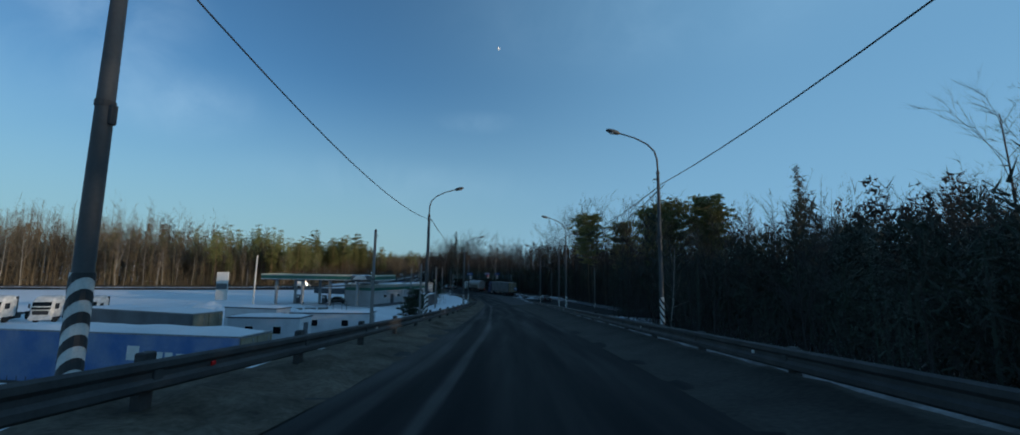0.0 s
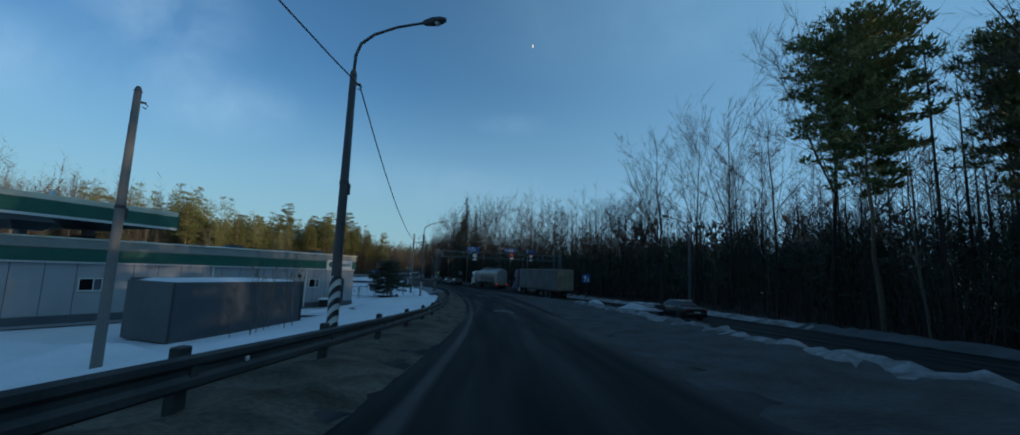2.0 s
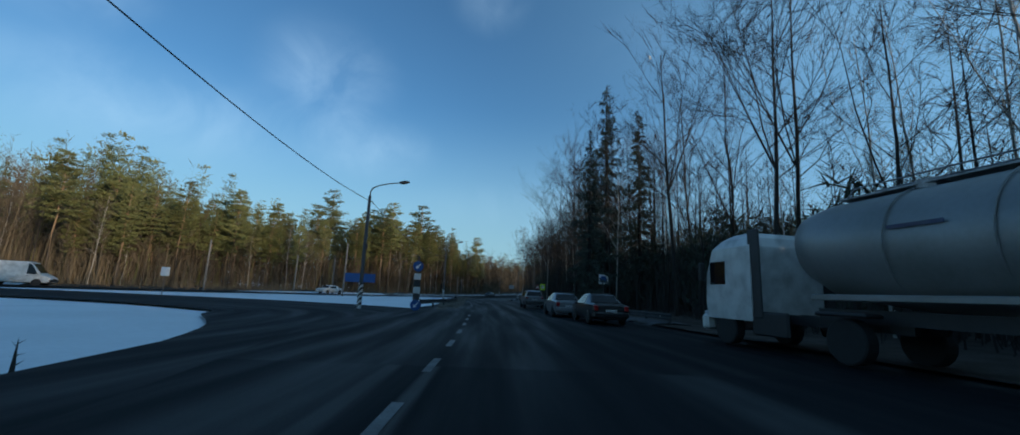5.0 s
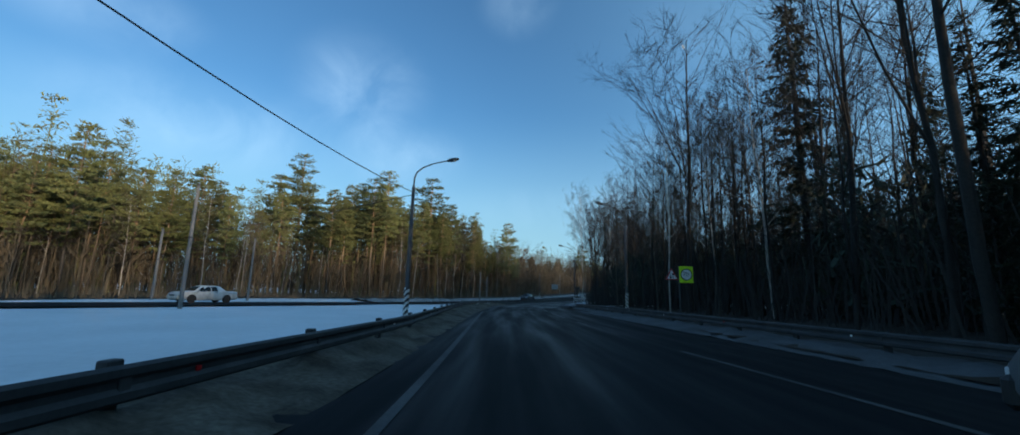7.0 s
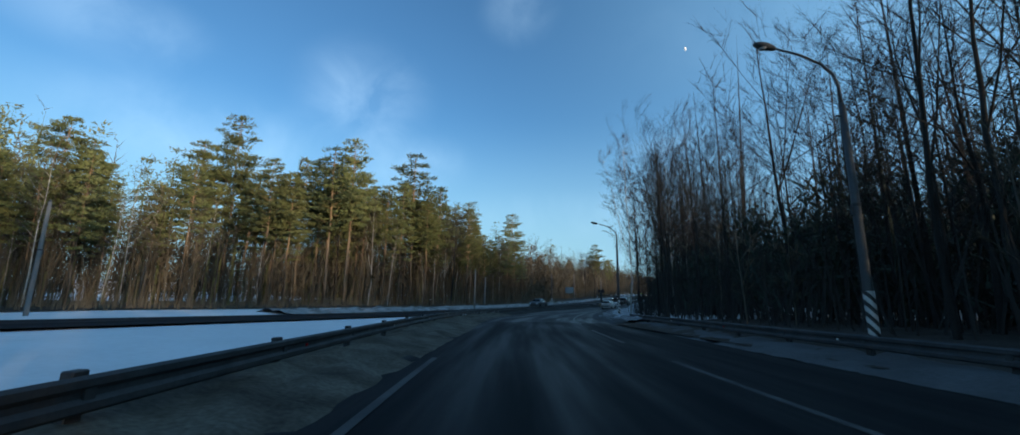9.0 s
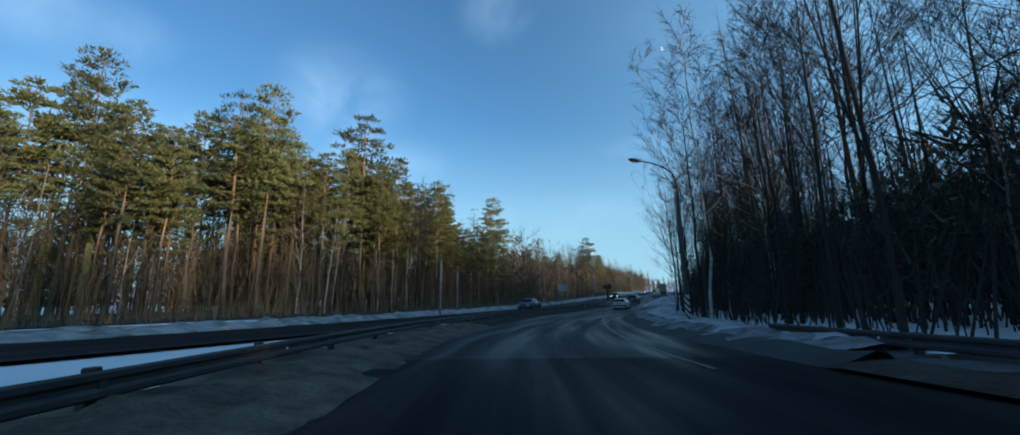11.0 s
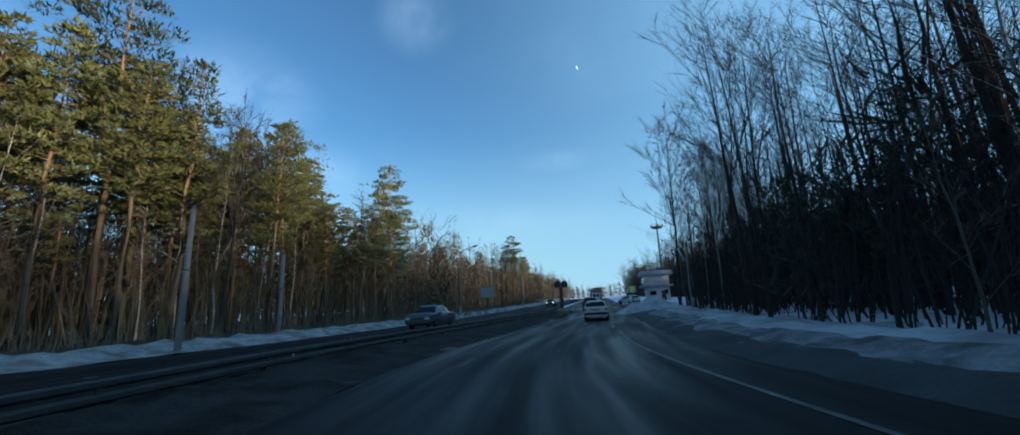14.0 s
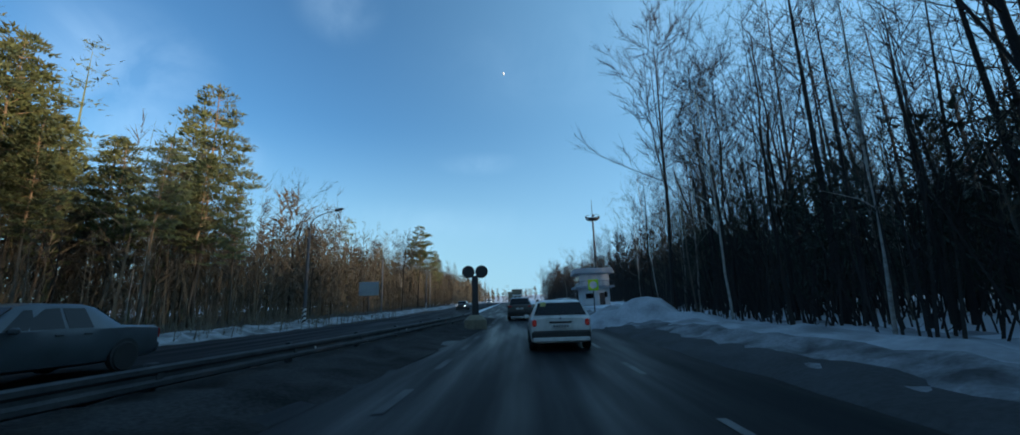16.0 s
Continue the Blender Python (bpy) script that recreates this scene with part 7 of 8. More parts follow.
def build_signal():
    p = MAIN.at(305.0, -2.45)
    g = thing("signal_post", "black signal post with two round discs seen from behind", "signal", pose(p.x, p.y, p.z, 0, 0, MAIN.yaw(303)))
    part("post", Geo().box((0, 0, 1.55), (0.34, 0.26, 2.5), bevel=0.04), M["black_paint"], g)
    part("base", Geo().tube([(0, 0, -0.1), (0, 0, 0.5), (0, 0, 0.75)], [0.62, 0.58, 0.3], 18), M["dirty_door"], g, "rounded muddy base")
    for sgn in (-1, 1):
        part("disc", Geo().disc((sgn * 0.36, 0, 3.05), (0, 1, 0), 0.33, 0.06, 26), M["plastic"], g)
        part("disc_rim", Geo().tube([(sgn * 0.36 + 0.33 * math.cos(a), 0, 3.05 + 0.33 * math.sin(a)) for a in (2 * math.pi * k / 26 for k in range(27))], 0.02, 5), M["black_paint"], g)
    part("crossbar", Geo().box((0, 0, 2.8), (0.8, 0.08, 0.08)), M["black_paint"], g)


build_signal()


# ---- checkpoint booth and mast ----
M["booth_wall"] = material("booth_wall", (0.46, 0.48, 0.50), 0.7, vary=0.1, scale=0.8, fine=10.0, second=(0.36, 0.38, 0.40), amount=0.6)
M["booth_roof"] = material("booth_roof", (0.26, 0.28, 0.31), 0.7, vary=0.1, scale=0.8, fine=10.0)


def build_booth():
    z = land_at(-48.8, 337) - 0.1
    g = thing("checkpoint_booth", "two-storey pale roadside checkpoint with a wide flat roof", "building", pose(-48.8, 337.0, z) @ Matrix.Diagonal((0.9, 0.9, 0.84, 1)))
    part("lower_wall", Geo().box((0.2, 0, 1.6), (4.6, 4.6, 3.2), bevel=0.03), M["booth_wall"], g)
    part("gallery", Geo().box((0, 0, 3.3), (6.4, 6.2, 0.35), bevel=0.04), M["booth_roof"], g)
    part("upper_wall", Geo().box((0, 0, 4.55), (5.0, 5.0, 2.2), bevel=0.03), M["booth_wall"], g)
    part("roof", Geo().box((0, 0, 6.15), (6.6, 6.4, 1.0), bevel=0.06, taper=(0.92, 0.92)), M["booth_roof"], g)
    for k in range(3):
        part("window", Geo().box((-2.52, -1.5 + 1.5 * k, 4.7), (0.06, 1.2, 1.1), bevel=0.02), M["glass"], g)
    part("window", Geo().box((1.85, -2.33, 1.9), (0.5, 0.06, 1.0), bevel=0.02), M["glass"], g)
    for k in range(7):
        part("stair_tread", Geo().box((-2.6 - 0.28 * k, -2.6, 3.1 - 0.44 * k), (0.32, 0.9, 0.06), bevel=0.01), M["booth_roof"], g)
    part("stair_rail", Geo().tube([(-2.4, -3.05, 4.2), (-4.5, -3.05, 1.1)], 0.04, 6), M["pole_steel"], g)
    part("door", Geo().box((1.2, -2.33, 1.15), (0.9, 0.06, 2.1), bevel=0.02), M["plastic"], g)
    part("window", Geo().box((-0.9, -2.33, 1.7), (1.3, 0.06, 0.9), bevel=0.02), M["glass"], g)
    for k in range(8):
        part("baluster", Geo().tube([(-3.1 + 0.88 * k, -3.05, 3.45), (-3.1 + 0.88 * k, -3.05, 4.3)], 0.03, 5), M["pole_steel"], g)
    part("handrail", Geo().tube([(-3.1, -3.05, 4.3), (3.1, -3.05, 4.3)], 0.035, 6), M["pole_steel"], g)
    m = thing("antenna_mast", "tall dark steel mast with a round platform", "mast", pose(-45.6, 349.0, land_at(-45.6, 349) - 0.1))
    part("pole", Geo().tube([(0, 0, -0.5), (0, 0, 9), (0, 0, 16.2)], [0.28, 0.22, 0.14], 10), M["pole_steel"], m)
    part("platform", Geo().tube([(0, 0, 15.6), (0, 0, 15.9)], [1.0, 1.35], 16), M["pole_steel"], m)
    part("platform_rail", Geo().tube([(1.3 * math.cos(a), 1.3 * math.sin(a), 16.4) for a in (2 * math.pi * k / 16 for k in range(17))], 0.03, 5), M["pole_steel"], m)
    part("antenna", Geo().tube([(0, 0, 16.2), (0, 0, 19.6)], [0.08, 0.03], 6), M["pole_steel"], m)
    for k in range(4):
        a = k * math.pi / 2
        part("spotlight", Geo().box((1.2 * math.cos(a), 1.2 * math.sin(a), 16.2), (0.3, 0.3, 0.35), bevel=0.04), M["plastic"], m)


build_booth()
suv("white parked jeep beside the checkpoint", pose(-53.2, 330, land_at(-53.2, 330), 0, 0, 30), M["car_white"])

# ---- filling station ----
M["green"] = material("green", (0.008, 0.10, 0.07), 0.45, vary=0.08, scale=0.8, fine=12.0, bump=0.03)
M["panel_wall"] = material("panel_wall", (0.29, 0.30, 0.31), 0.7, vary=0.08, scale=0.7, fine=16.0, second=(0.21, 0.22, 0.225), amount=0.5)
M["parapet"] = material("parapet", (0.27, 0.265, 0.24), 0.8, vary=0.1, scale=0.7, fine=14.0, second=(0.19, 0.19, 0.175), amount=0.7)
M["dark_sheet"] = material("dark_sheet", (0.075, 0.085, 0.095), 0.6, 0.2, vary=0.1, scale=0.8, fine=12.0)
M["dark_door"] = material("dark_door", (0.035, 0.04, 0.045), 0.6, vary=0.1, scale=0.8, fine=12.0)
YARD = -4.95


def build_canopy():
    # near right corner and the direction along the front
    cx, cy = -26.5, 84.9
    ax = Vector((-25.3, 5.1, 0)).normalized()
    yaw = math.degrees(math.atan2(ax.y, ax.x)) + 180
    g = thing("canopy", "green and cream flat filling station canopy on columns", "canopy", pose(cx, cy, YARD, 0, 0, yaw) @ Matrix.Diagonal((1, 1, 1.11, 1)))
    W_, D_ = 25.8, 9.6  # the front runs to -x, the depth to +y
    part("roof_deck", Geo().box((-W_ / 2, D_ / 2, 5.25), (W_ - 0.2, D_ - 0.2, 0.5), bevel=0.02), M["panel_wall"], g)
    for nm, x0, x1 in (("fascia", -W_, -5.0), ("fascia", -0.6, 0.0)):
        part(nm, Geo().box(((x0 + x1) / 2, 0, 5.15), (x1 - x0, 0.12, 0.62), bevel=0.01), M["green"], g)
        part("fascia_cap", Geo().box(((x0 + x1) / 2, -0.01, 5.60), (x1 - x0, 0.16, 0.26), bevel=0.02), M["cream"], g)
        part("fascia_foot", Geo().box(((x0 + x1) / 2, -0.01, 4.78), (x1 - x0, 0.15, 0.12), bevel=0.01), M["white_paint"], g)
    part("bare_fascia", Geo().box((-2.8, 0.02, 5.2), (4.4, 0.1, 0.85), bevel=0.01), M["canvas"], g, "stretch of fascia with the cladding gone")
    part("loose_panel", Geo().loft([[(-4.6, -0.08, 4.9), (-3.6, -0.08, 5.7), (-1.9, -0.1, 5.6), (-1.5, -0.1, 4.9)], [(-4.6, -0.11, 4.9), (-3.6, -0.11, 5.7), (-1.9, -0.13, 5.6), (-1.5, -0.13, 4.9)]]), M["white_paint"], g)
    for y, nm in ((D_, "fascia"),):
        part(nm, Geo().box((-W_ / 2, y, 5.2), (W_, 0.12, 0.9), bevel=0.01), M["green"], g)
    for x in (0.0, -W_):
        part("fascia", Geo().box((x, D_ / 2, 5.15), (0.12, D_ - 0.14, 0.62), bevel=0.01), M["green"], g)
        part("fascia_cap", Geo().box((x, D_ / 2, 5.60), (0.16, D_ - 0.14, 0.26), bevel=0.02), M["cream"], g)
        part("fascia_foot", Geo().box((x, D_ / 2, 4.78), (0.15, D_ - 0.14, 0.12), bevel=0.01), M["white_paint"], g)
    for x in (-4.4, -10.6, -17.0, -23.2):
        for y in (1.6, 7.6):
            part("column", Geo().box((x, y, 2.4), (0.5, 0.5, 4.9), bevel=0.08), M["panel_wall"], g)
            part("capital", Geo().box((x, y, 4.75), (1.5, 1.5, 0.5), taper=(1.6, 1.6)), M["dark_sheet"], g)
    snow_cap(g, (-W_ / 2, D_ / 2, 5.5), (W_ - 0.6, D_ - 0.6), 0.16, 3)
    part("antenna_box", Geo().box((-3.2, 5, 6.1), (0.4, 0.2, 0.3), bevel=0.02), M["white_paint"], g)
    for k, x in enumerate((-7.5, -13.8, -20.0)):
        c = g.matrix_basis @ Vector((x, 4.6, 0))
        p = thing("fuel_pump", "dark fuel pump on a low kerb under the canopy", "fuel pump", pose(c.x, c.y, YARD, 0, 0, yaw), "fuel pumps")
        part("kerb", Geo().box((0, 0, 0.06), (2.2, 1.0, 0.2), bevel=0.05), M["concrete"], p)
        part("housing", Geo().box((0, 0, 1.0), (0.9, 0.5, 1.75), bevel=0.04), M["dark_sheet"], p)
        part("display", Geo().box((0, -0.26, 1.45), (0.6, 0.03, 0.35), bevel=0.01), M["plate"], p)
        part("hose", Geo().tube([(0.45, 0, 1.6), (0.62, 0, 1.2), (0.58, 0, 0.5), (0.47, 0, 0.9)], 0.025, 6), M["rubber"], p)


build_canopy()


def build_shop():
    a, b = Vector((-27.0, 87.1, 0)), Vector((-18.4, 106.9, 0))
    yaw = math.degrees(math.atan2(b.y - a.y, b.x - a.x))
    L = (b - a).length
    g = thing("shop_building", "grey panel-clad filling station shop with a green fascia", "building", pose(a.x, a.y, YARD, 0, 0, yaw))
    D = 7.5
    part("wall", Geo().box((L / 2, D / 2, 1.95), (L, D, 4.2), bevel=0.02), M["panel_wall"], g)
    part("fascia", Geo().box((9.2, -0.06, 3.44), (18.4, 0.14, 0.62), bevel=0.01), M["green"], g)
    part("fascia", Geo().box((L - 0.2, -0.06, 3.44), (0.44, 0.14, 0.62), bevel=0.01), M["green"], g)
    part("fascia", Geo().box((-0.06, D / 2, 3.44), (0.14, D, 0.62), bevel=0.01), M["green"], g)
    part("fascia", Geo().box((L + 0.06, D / 2, 3.44), (0.14, D, 0.62), bevel=0.01), M["green"], g)
    panel = part("sign_panel", Geo().box((19.8, -0.09, 3.44), (2.7, 0.2, 0.84), bevel=0.01), M["white_paint"], g, "white sign panel")
    part("emblem", Geo().disc((18.85, -0.2, 3.48), (0, 1, 0), 0.24, 0.03, 18), M["green"], panel)
    for k in range(9):
        part("lettering_bar", Geo().box((19.3 + 0.19 * k, -0.195, 3.46), (0.12, 0.012, 0.2)), M["green"], panel)
    part("parapet", Geo().box((L / 2, D / 2, 4.02), (L + 0.16, D + 0.16, 0.5), bevel=0.02), M["parapet"], g, "grey-cream parapet band")
    part("coping", Geo().box((L / 2, D / 2, 4.30), (L + 0.3, D + 0.3, 0.08), bevel=0.02), M["cream"], g)
    part("fascia_foot", Geo().box((L / 2, -0.07, 3.07), (L, 0.16, 0.08), bevel=0.01), M["white_paint"], g)
    for x in (3.6, 8.2, 15.0, 17.45):
        w = part("window", Geo().box((x, -0.005, 1.93), (0.92, 0.05, 0.66), bevel=0.01), M["glass"], g)
        part("window_frame", Geo().box((x, -0.03, 2.25), (1.0, 0.05, 0.05)).box((x, -0.03, 1.61), (1.0, 0.07, 0.06)).box((x - 0.47, -0.03, 1.93), (0.05, 0.05, 0.6)).box((x + 0.47, -0.03, 1.93), (0.05, 0.05, 0.6)).box((x + 0.12, -0.03, 1.93), (0.04, 0.05, 0.6)), M["white_paint"], w)
        part("shutter", Geo().box((x + 0.30, -0.028, 1.93), (0.30, 0.02, 0.58)), M["dark_sheet"], w)
    for x in (5.8, 13.05, 20.0):
        d = part("door", Geo().box((x, -0.02, 1.15), (0.86, 0.08, 2.2), bevel=0.015), M["dark_door"], g, "dark sheet-metal door")
        part("door_frame", Geo().box((x - 0.46, -0.02, 1.17), (0.06, 0.1, 2.28)).box((x + 0.46, -0.02, 1.17), (0.06, 0.1, 2.28)).box((x, -0.02, 2.29), (0.98, 0.1, 0.06)), M["dark_sheet"], d)
        part("door_handle", Geo().box((x + 0.34, -0.08, 1.05), (0.04, 0.05, 0.16)), M["rim"], d)
    for x in (9.6, 16.6):
        part("downpipe", Geo().tube([(x, -0.1, 0.1), (x, -0.1, 3.05)], 0.05, 8), M["white_paint"], g)
    part("wall_box", Geo().box((16.06, -0.08, 2.5), (0.28, 0.16, 0.26), bevel=0.03), M["plastic"], g)
    part("plinth", Geo().box((L / 2, -0.03, 0.2), (L, 0.08, 0.4), bevel=0.01), M["dark_sheet"], g)
    for k in range(int(L / 1.2)):
        part("panel_joint", Geo().box((0.6 + 1.2 * k, -0.004, 1.7), (0.025, 0.012, 2.66)), M["dark_sheet"], g)
    for x, y in ((4.0, 3.0), (11.5, 1.2), (18.4, 1.2), (17.5, 4.5)):
        part("roof_vent", Geo().box((x, y, 4.42), (1.1, 0.8, 0.35), bevel=0.1), M["dark_door"], g)
    snow_cap(g, (L / 2, D / 2, 4.33), (L - 0.2, D - 0.2), 0.10, 5)
    # fenced plant enclosure before the wall
    c0, c1 = Vector((-16.9, 85.9, 0)), Vector((-14.9, 92.2, 0))
    yaw2 = math.degrees(math.atan2(c1.y - c0.y, c1.x - c0.x))
    e = thing("plant_enclosure", "dark grey sheet-metal enclosure topped with snow", "enclosure", pose(c0.x, c0.y, YARD, 0, 0, yaw2))
    L2 = (c1 - c0).length
    part("sheet_wall", Geo().box((L2 / 2, 1.6, 1.2), (L2, 3.2, 2.5), bevel=0.02), M["dark_sheet"], e)
    for x in (0.0, L2):
        part("corner_trim", Geo().box((x, -0.01, 1.2), (0.09, 0.08, 2.5), bevel=0.01), M["dark_door"], e)
    snow_cap(e, (L2 / 2, 1.6, 2.45), (L2 - 0.1, 3.0), 0.14, 9)
    t = thing("tyre_stack", "stack of snow-dusted old tyres by the wall", "tyre stack", pose(*(g.matrix_basis @ Vector((18.0, -0.7, 0)))))
    for k in range(3):
        part("tyre", Geo().tube([(0.26 * math.cos(a), 0.26 * math.sin(a), 0.12 + 0.2 * k) for a in (2 * math.pi * j / 18 for j in range(19))], 0.1, 8), M["rubber"], t)
    snow_cap(t, (0, 0, 0.66), (0.7, 0.7), 0.14, 2)


build_shop()


# ---- yard ----
def heap(x, y, w, d, h, seed, label="rounded heap of ploughed snow in the yard", mat="snow", z=None):
    n = 18
    g = Geo()
    rows = []
    for j in range(n + 1):
        row = []
        for i in range(n + 1):
            u, v = i / n * 2 - 1, j / n * 2 - 1
            r = math.hypot(u, v)
            e = max(0.0, 1 - r * r) ** 1.1
            px, py = u * w / 2, v * d / 2
            row.append((px, py, h * e * (0.75 + 0.6 * noise.noise(Vector((px * 0.7 + seed, py * 0.7, seed)))) - 0.10))
        rows.append(row)
    g.loft(rows, closed=False)
    ob = part("snow_mound", g, M[mat], smooth=True)
    ob.matrix_basis = pose(x, y, land_at(x, y) if z is None else z, 0, 0, seed * 37)
    return tagged(ob, label, "snow heap", "snow heaps")


for k, (x, y, w, d, h) in enumerate(((-46, 70, 9, 6, 1.7), (-38, 74, 8, 6, 1.4), (-53, 76, 10, 6, 1.8), (-30, 67, 8, 5, 1.2), (-24, 72, 7, 5, 1.1), (-35, 63, 7, 5, 1.3), (-20, 66, 6, 4, 0.9), (-60, 70, 9, 6, 1.6), (-41, 82, 9, 5, 1.2), (-17, 76, 7, 5, 1.0), (-13.5, 101, 6, 4, 0.6), (-15.5, 54, 8, 5, 1.3), (-16.5, 41.5, 5, 4, 1.0), (-27, 61, 8, 6, 1.5), (-42, 60, 9, 6, 1.6), (-50, 66, 8, 6, 1.6), (-38, 57, 6, 5, 1.2), (-22, 61, 6, 4, 1.0), (-19.5, 81.5, 9, 5, 0.9), (-15.5, 81.0, 8, 4, 0.8), (-23.5, 80.0, 8, 5, 0.7), (-14.6, 96.5, 7, 3, 0.4))):
    heap(x, y, w, d, h, 3 + k)
for k, (s, d, w, dd, h) in enumerate(((303, 5.9, 4.6, 9, 1.45), (318, 8.0, 9, 5, 0.9), (110, 10.6, 3.2, 1.6, 0.6), (105, 12.8, 3.6, 1.6, 0.5))):
    p = MAIN.at(s, d, 0.1)
    heap(p.x, p.y, w, dd, h, 40 + k, "tall white heap of ploughed snow by the road", "clean_bank", p.z)


def cabin(x, y, yaw, L, W_, H, label, wall, trim, seed, windows=3):
    g = thing("site_cabin", label, "site cabin", pose(x, y, YARD, 0, 0, yaw), "site cabins")
    part("wall", Geo().box((0, 0, H / 2 + 0.15), (L, W_, H), bevel=0.02), M[wall], g)
    part("roof_edge", Geo().box((0, 0, H + 0.18), (L + 0.16, W_ + 0.16, 0.12), bevel=0.02), M[trim], g)
    part("skid", Geo().box((0, -W_ * 0.35, 0.06), (L, 0.15, 0.3)).box((0, W_ * 0.35, 0.06), (L, 0.15, 0.3)), M["plastic"], g)
    for k in range(windows):
        w = part("window", Geo().box((-L / 2 + (k + 0.8) * L / (windows + 0.6), -W_ / 2 - 0.01, H * 0.6), (0.75, 0.05, 0.7), bevel=0.01), M["glass"], g)
        part("window_frame", Geo().box((-L / 2 + (k + 0.8) * L / (windows + 0.6), -W_ / 2 - 0.035, H * 0.6 + 0.38), (0.85, 0.05, 0.06)).box((-L / 2 + (k + 0.8) * L / (windows + 0.6), -W_ / 2 - 0.035, H * 0.6 - 0.38), (0.85, 0.05, 0.06)), M["white_paint"], w)
    part("door", Geo().box((L / 2 + 0.01, 0, 1.15), (0.05, 0.9, 2.0), bevel=0.01), M["dark_sheet"], g)
    snow_cap(g, (0, 0, H + 0.22), (L + 0.05, W_ + 0.05), 0.26, seed)


cabin(-30.8, 52.6, -13, 7.4, 2.4, 2.5, "pale site cabin with a snow-covered roof", "booth_wall", "dark_sheet", 11, 3)
cabin(-20.2, 49.6, 2, 9.0, 2.5, 2.3, "long white site cabin under thick snow", "booth_wall", "dark_sheet", 12, 2)
cabin(-23.8, 42.6, -1, 7.2, 2.5, 2.5, "white site cabin with dark trim and snow on top", "booth_wall", "dark_sheet", 13, 2)
cabin(-33.5, 41.5, 15, 8.0, 2.5, 2.4, "grey site cabin under a thick snow roof", "panel_wall", "dark_sheet", 14, 2)
M["trailer_blue"] = material("trailer_blue", (0.03, 0.10, 0.26), 0.65, vary=0.08, scale=0.6, fine=9.0, bump=0.15, second=(0.25, 0.28, 0.32), amount=0.45)
curtain_trailer("blue curtain-sided trailer with white lettering and a snowy roof", pose(-13.8, 22.6, YARD, 0, 0, 82), M["trailer_blue"], length=16.5, roof_snow=True, bars=[(6.3, 2.9, 0.75, 0.75), (5.4, 2.75, 0.55, 0.5), (4.7, 2.75, 0.45, 0.5), (4.1, 2.75, 0.45, 0.5), (3.2, 2.8, 0.9, 0.3)])
curtain_trailer("grey trailer buried in snow in the yard", pose(-24.0, 33.6, YARD, 0, 0, 72), M["canvas"], roof_snow=True)
for k, (x, y) in enumerate(((-59.5, 57.0), (-64.5, 56.0), (-70.0, 55.0))):
    tractor("white lorry tractor parked in the snowy yard", pose(x + 1.5, y + 6.0, YARD, 0, 0, 196), M["truck_white"], tall=3.5)
suv("parked car covered in snow below the embankment", pose(32.0, 28.5, land_at(32.0, 28.5), 0, 0, 80), M["car_white"])
sedan("dark car standing by the fuel pumps", pose(-35, 95, YARD, 0, 0, 100), M["car_black"])


def pylon_sign(x, y):
    g = thing("price_pylon", "white and grey price pylon of the filling station", "sign", pose(x, y, YARD, 0, 0, 15))
    part("panel", Geo().box((0, 0, 3.4), (2.3, 0.4, 6.2), bevel=0.04), M["white_paint"], g)
    part("band", Geo().box((0, -0.21, 3.3), (2.2, 0.03, 1.3), bevel=0.01), M["canvas"], g)


pylon_sign(-64.1, 96.5)
wp = thing("flagpole", "plain white pole standing in the snowy yard", "pole", pose(-33.2, 55.5, YARD, 0, 0, 0))
part("shaft", Geo().tube([(0, 0, -0.4), (0.1, 0, 9.2)], [0.12, 0.07], 10), M["white_paint"], wp)

# plain poles standing in the lot, and along the far carriageway
for x, y, top in ((-13.2, 79.6, 3.1), (-10.9, 53.4, 3.3), (-15.2, 67.4, 2.7), (-9.4, 28.7, 5.3), (-19.0, 127.1, 3.1)):
    z = land_at(x, y)
    post_at(CONCRETE_POLE, x, y, z, 60, tall=(top - z) / 7.6)
ap = thing("aerial", "thin aerial mast on a pole in the lot", "aerial", pose(-15.2, 67.4, 2.7))
part("rod", Geo().tube([(0, 0, -0.3), (0, 0, 2.6)], [0.02, 0.01], 5), M["pole_steel"], ap)
for x, y, tall in ((-65.3, 202.8, 1.1), (-82.4, 209.6, 0.9), (-82.0, 219.0, 0.95), (-78.5, 190.0, 0.95), (-75.7, 264.1, 0.78), (-78.9, 273.4, 0.66), (-79.5, 330.0, 1.0), (-79.5, 365.0, 1.0), (-100, 166, 0.95), (-128, 158, 0.95)):
    post_at(CONCRETE_POLE, x, y, land_at(x, y), 90, tall=tall)
post_at(LAMP, -76.3, 301.0, land_at(-76.3, 301), 0)
post_at(LAMP, -76.3, 345.0, land_at(-76.3, 345), 0)
post_at(LAMP, *MAIN.at(137.0, 14.6), MAIN.yaw(137) + 180)
post_at(RAMP_LAMP, *MAIN.at(51.9, 7.2, -0.1), MAIN.yaw(51.9))
wire(MAIN.at(215.8, -5.1, 6.75), Vector((-82.4, 209.6, 1.5)), 0.5)

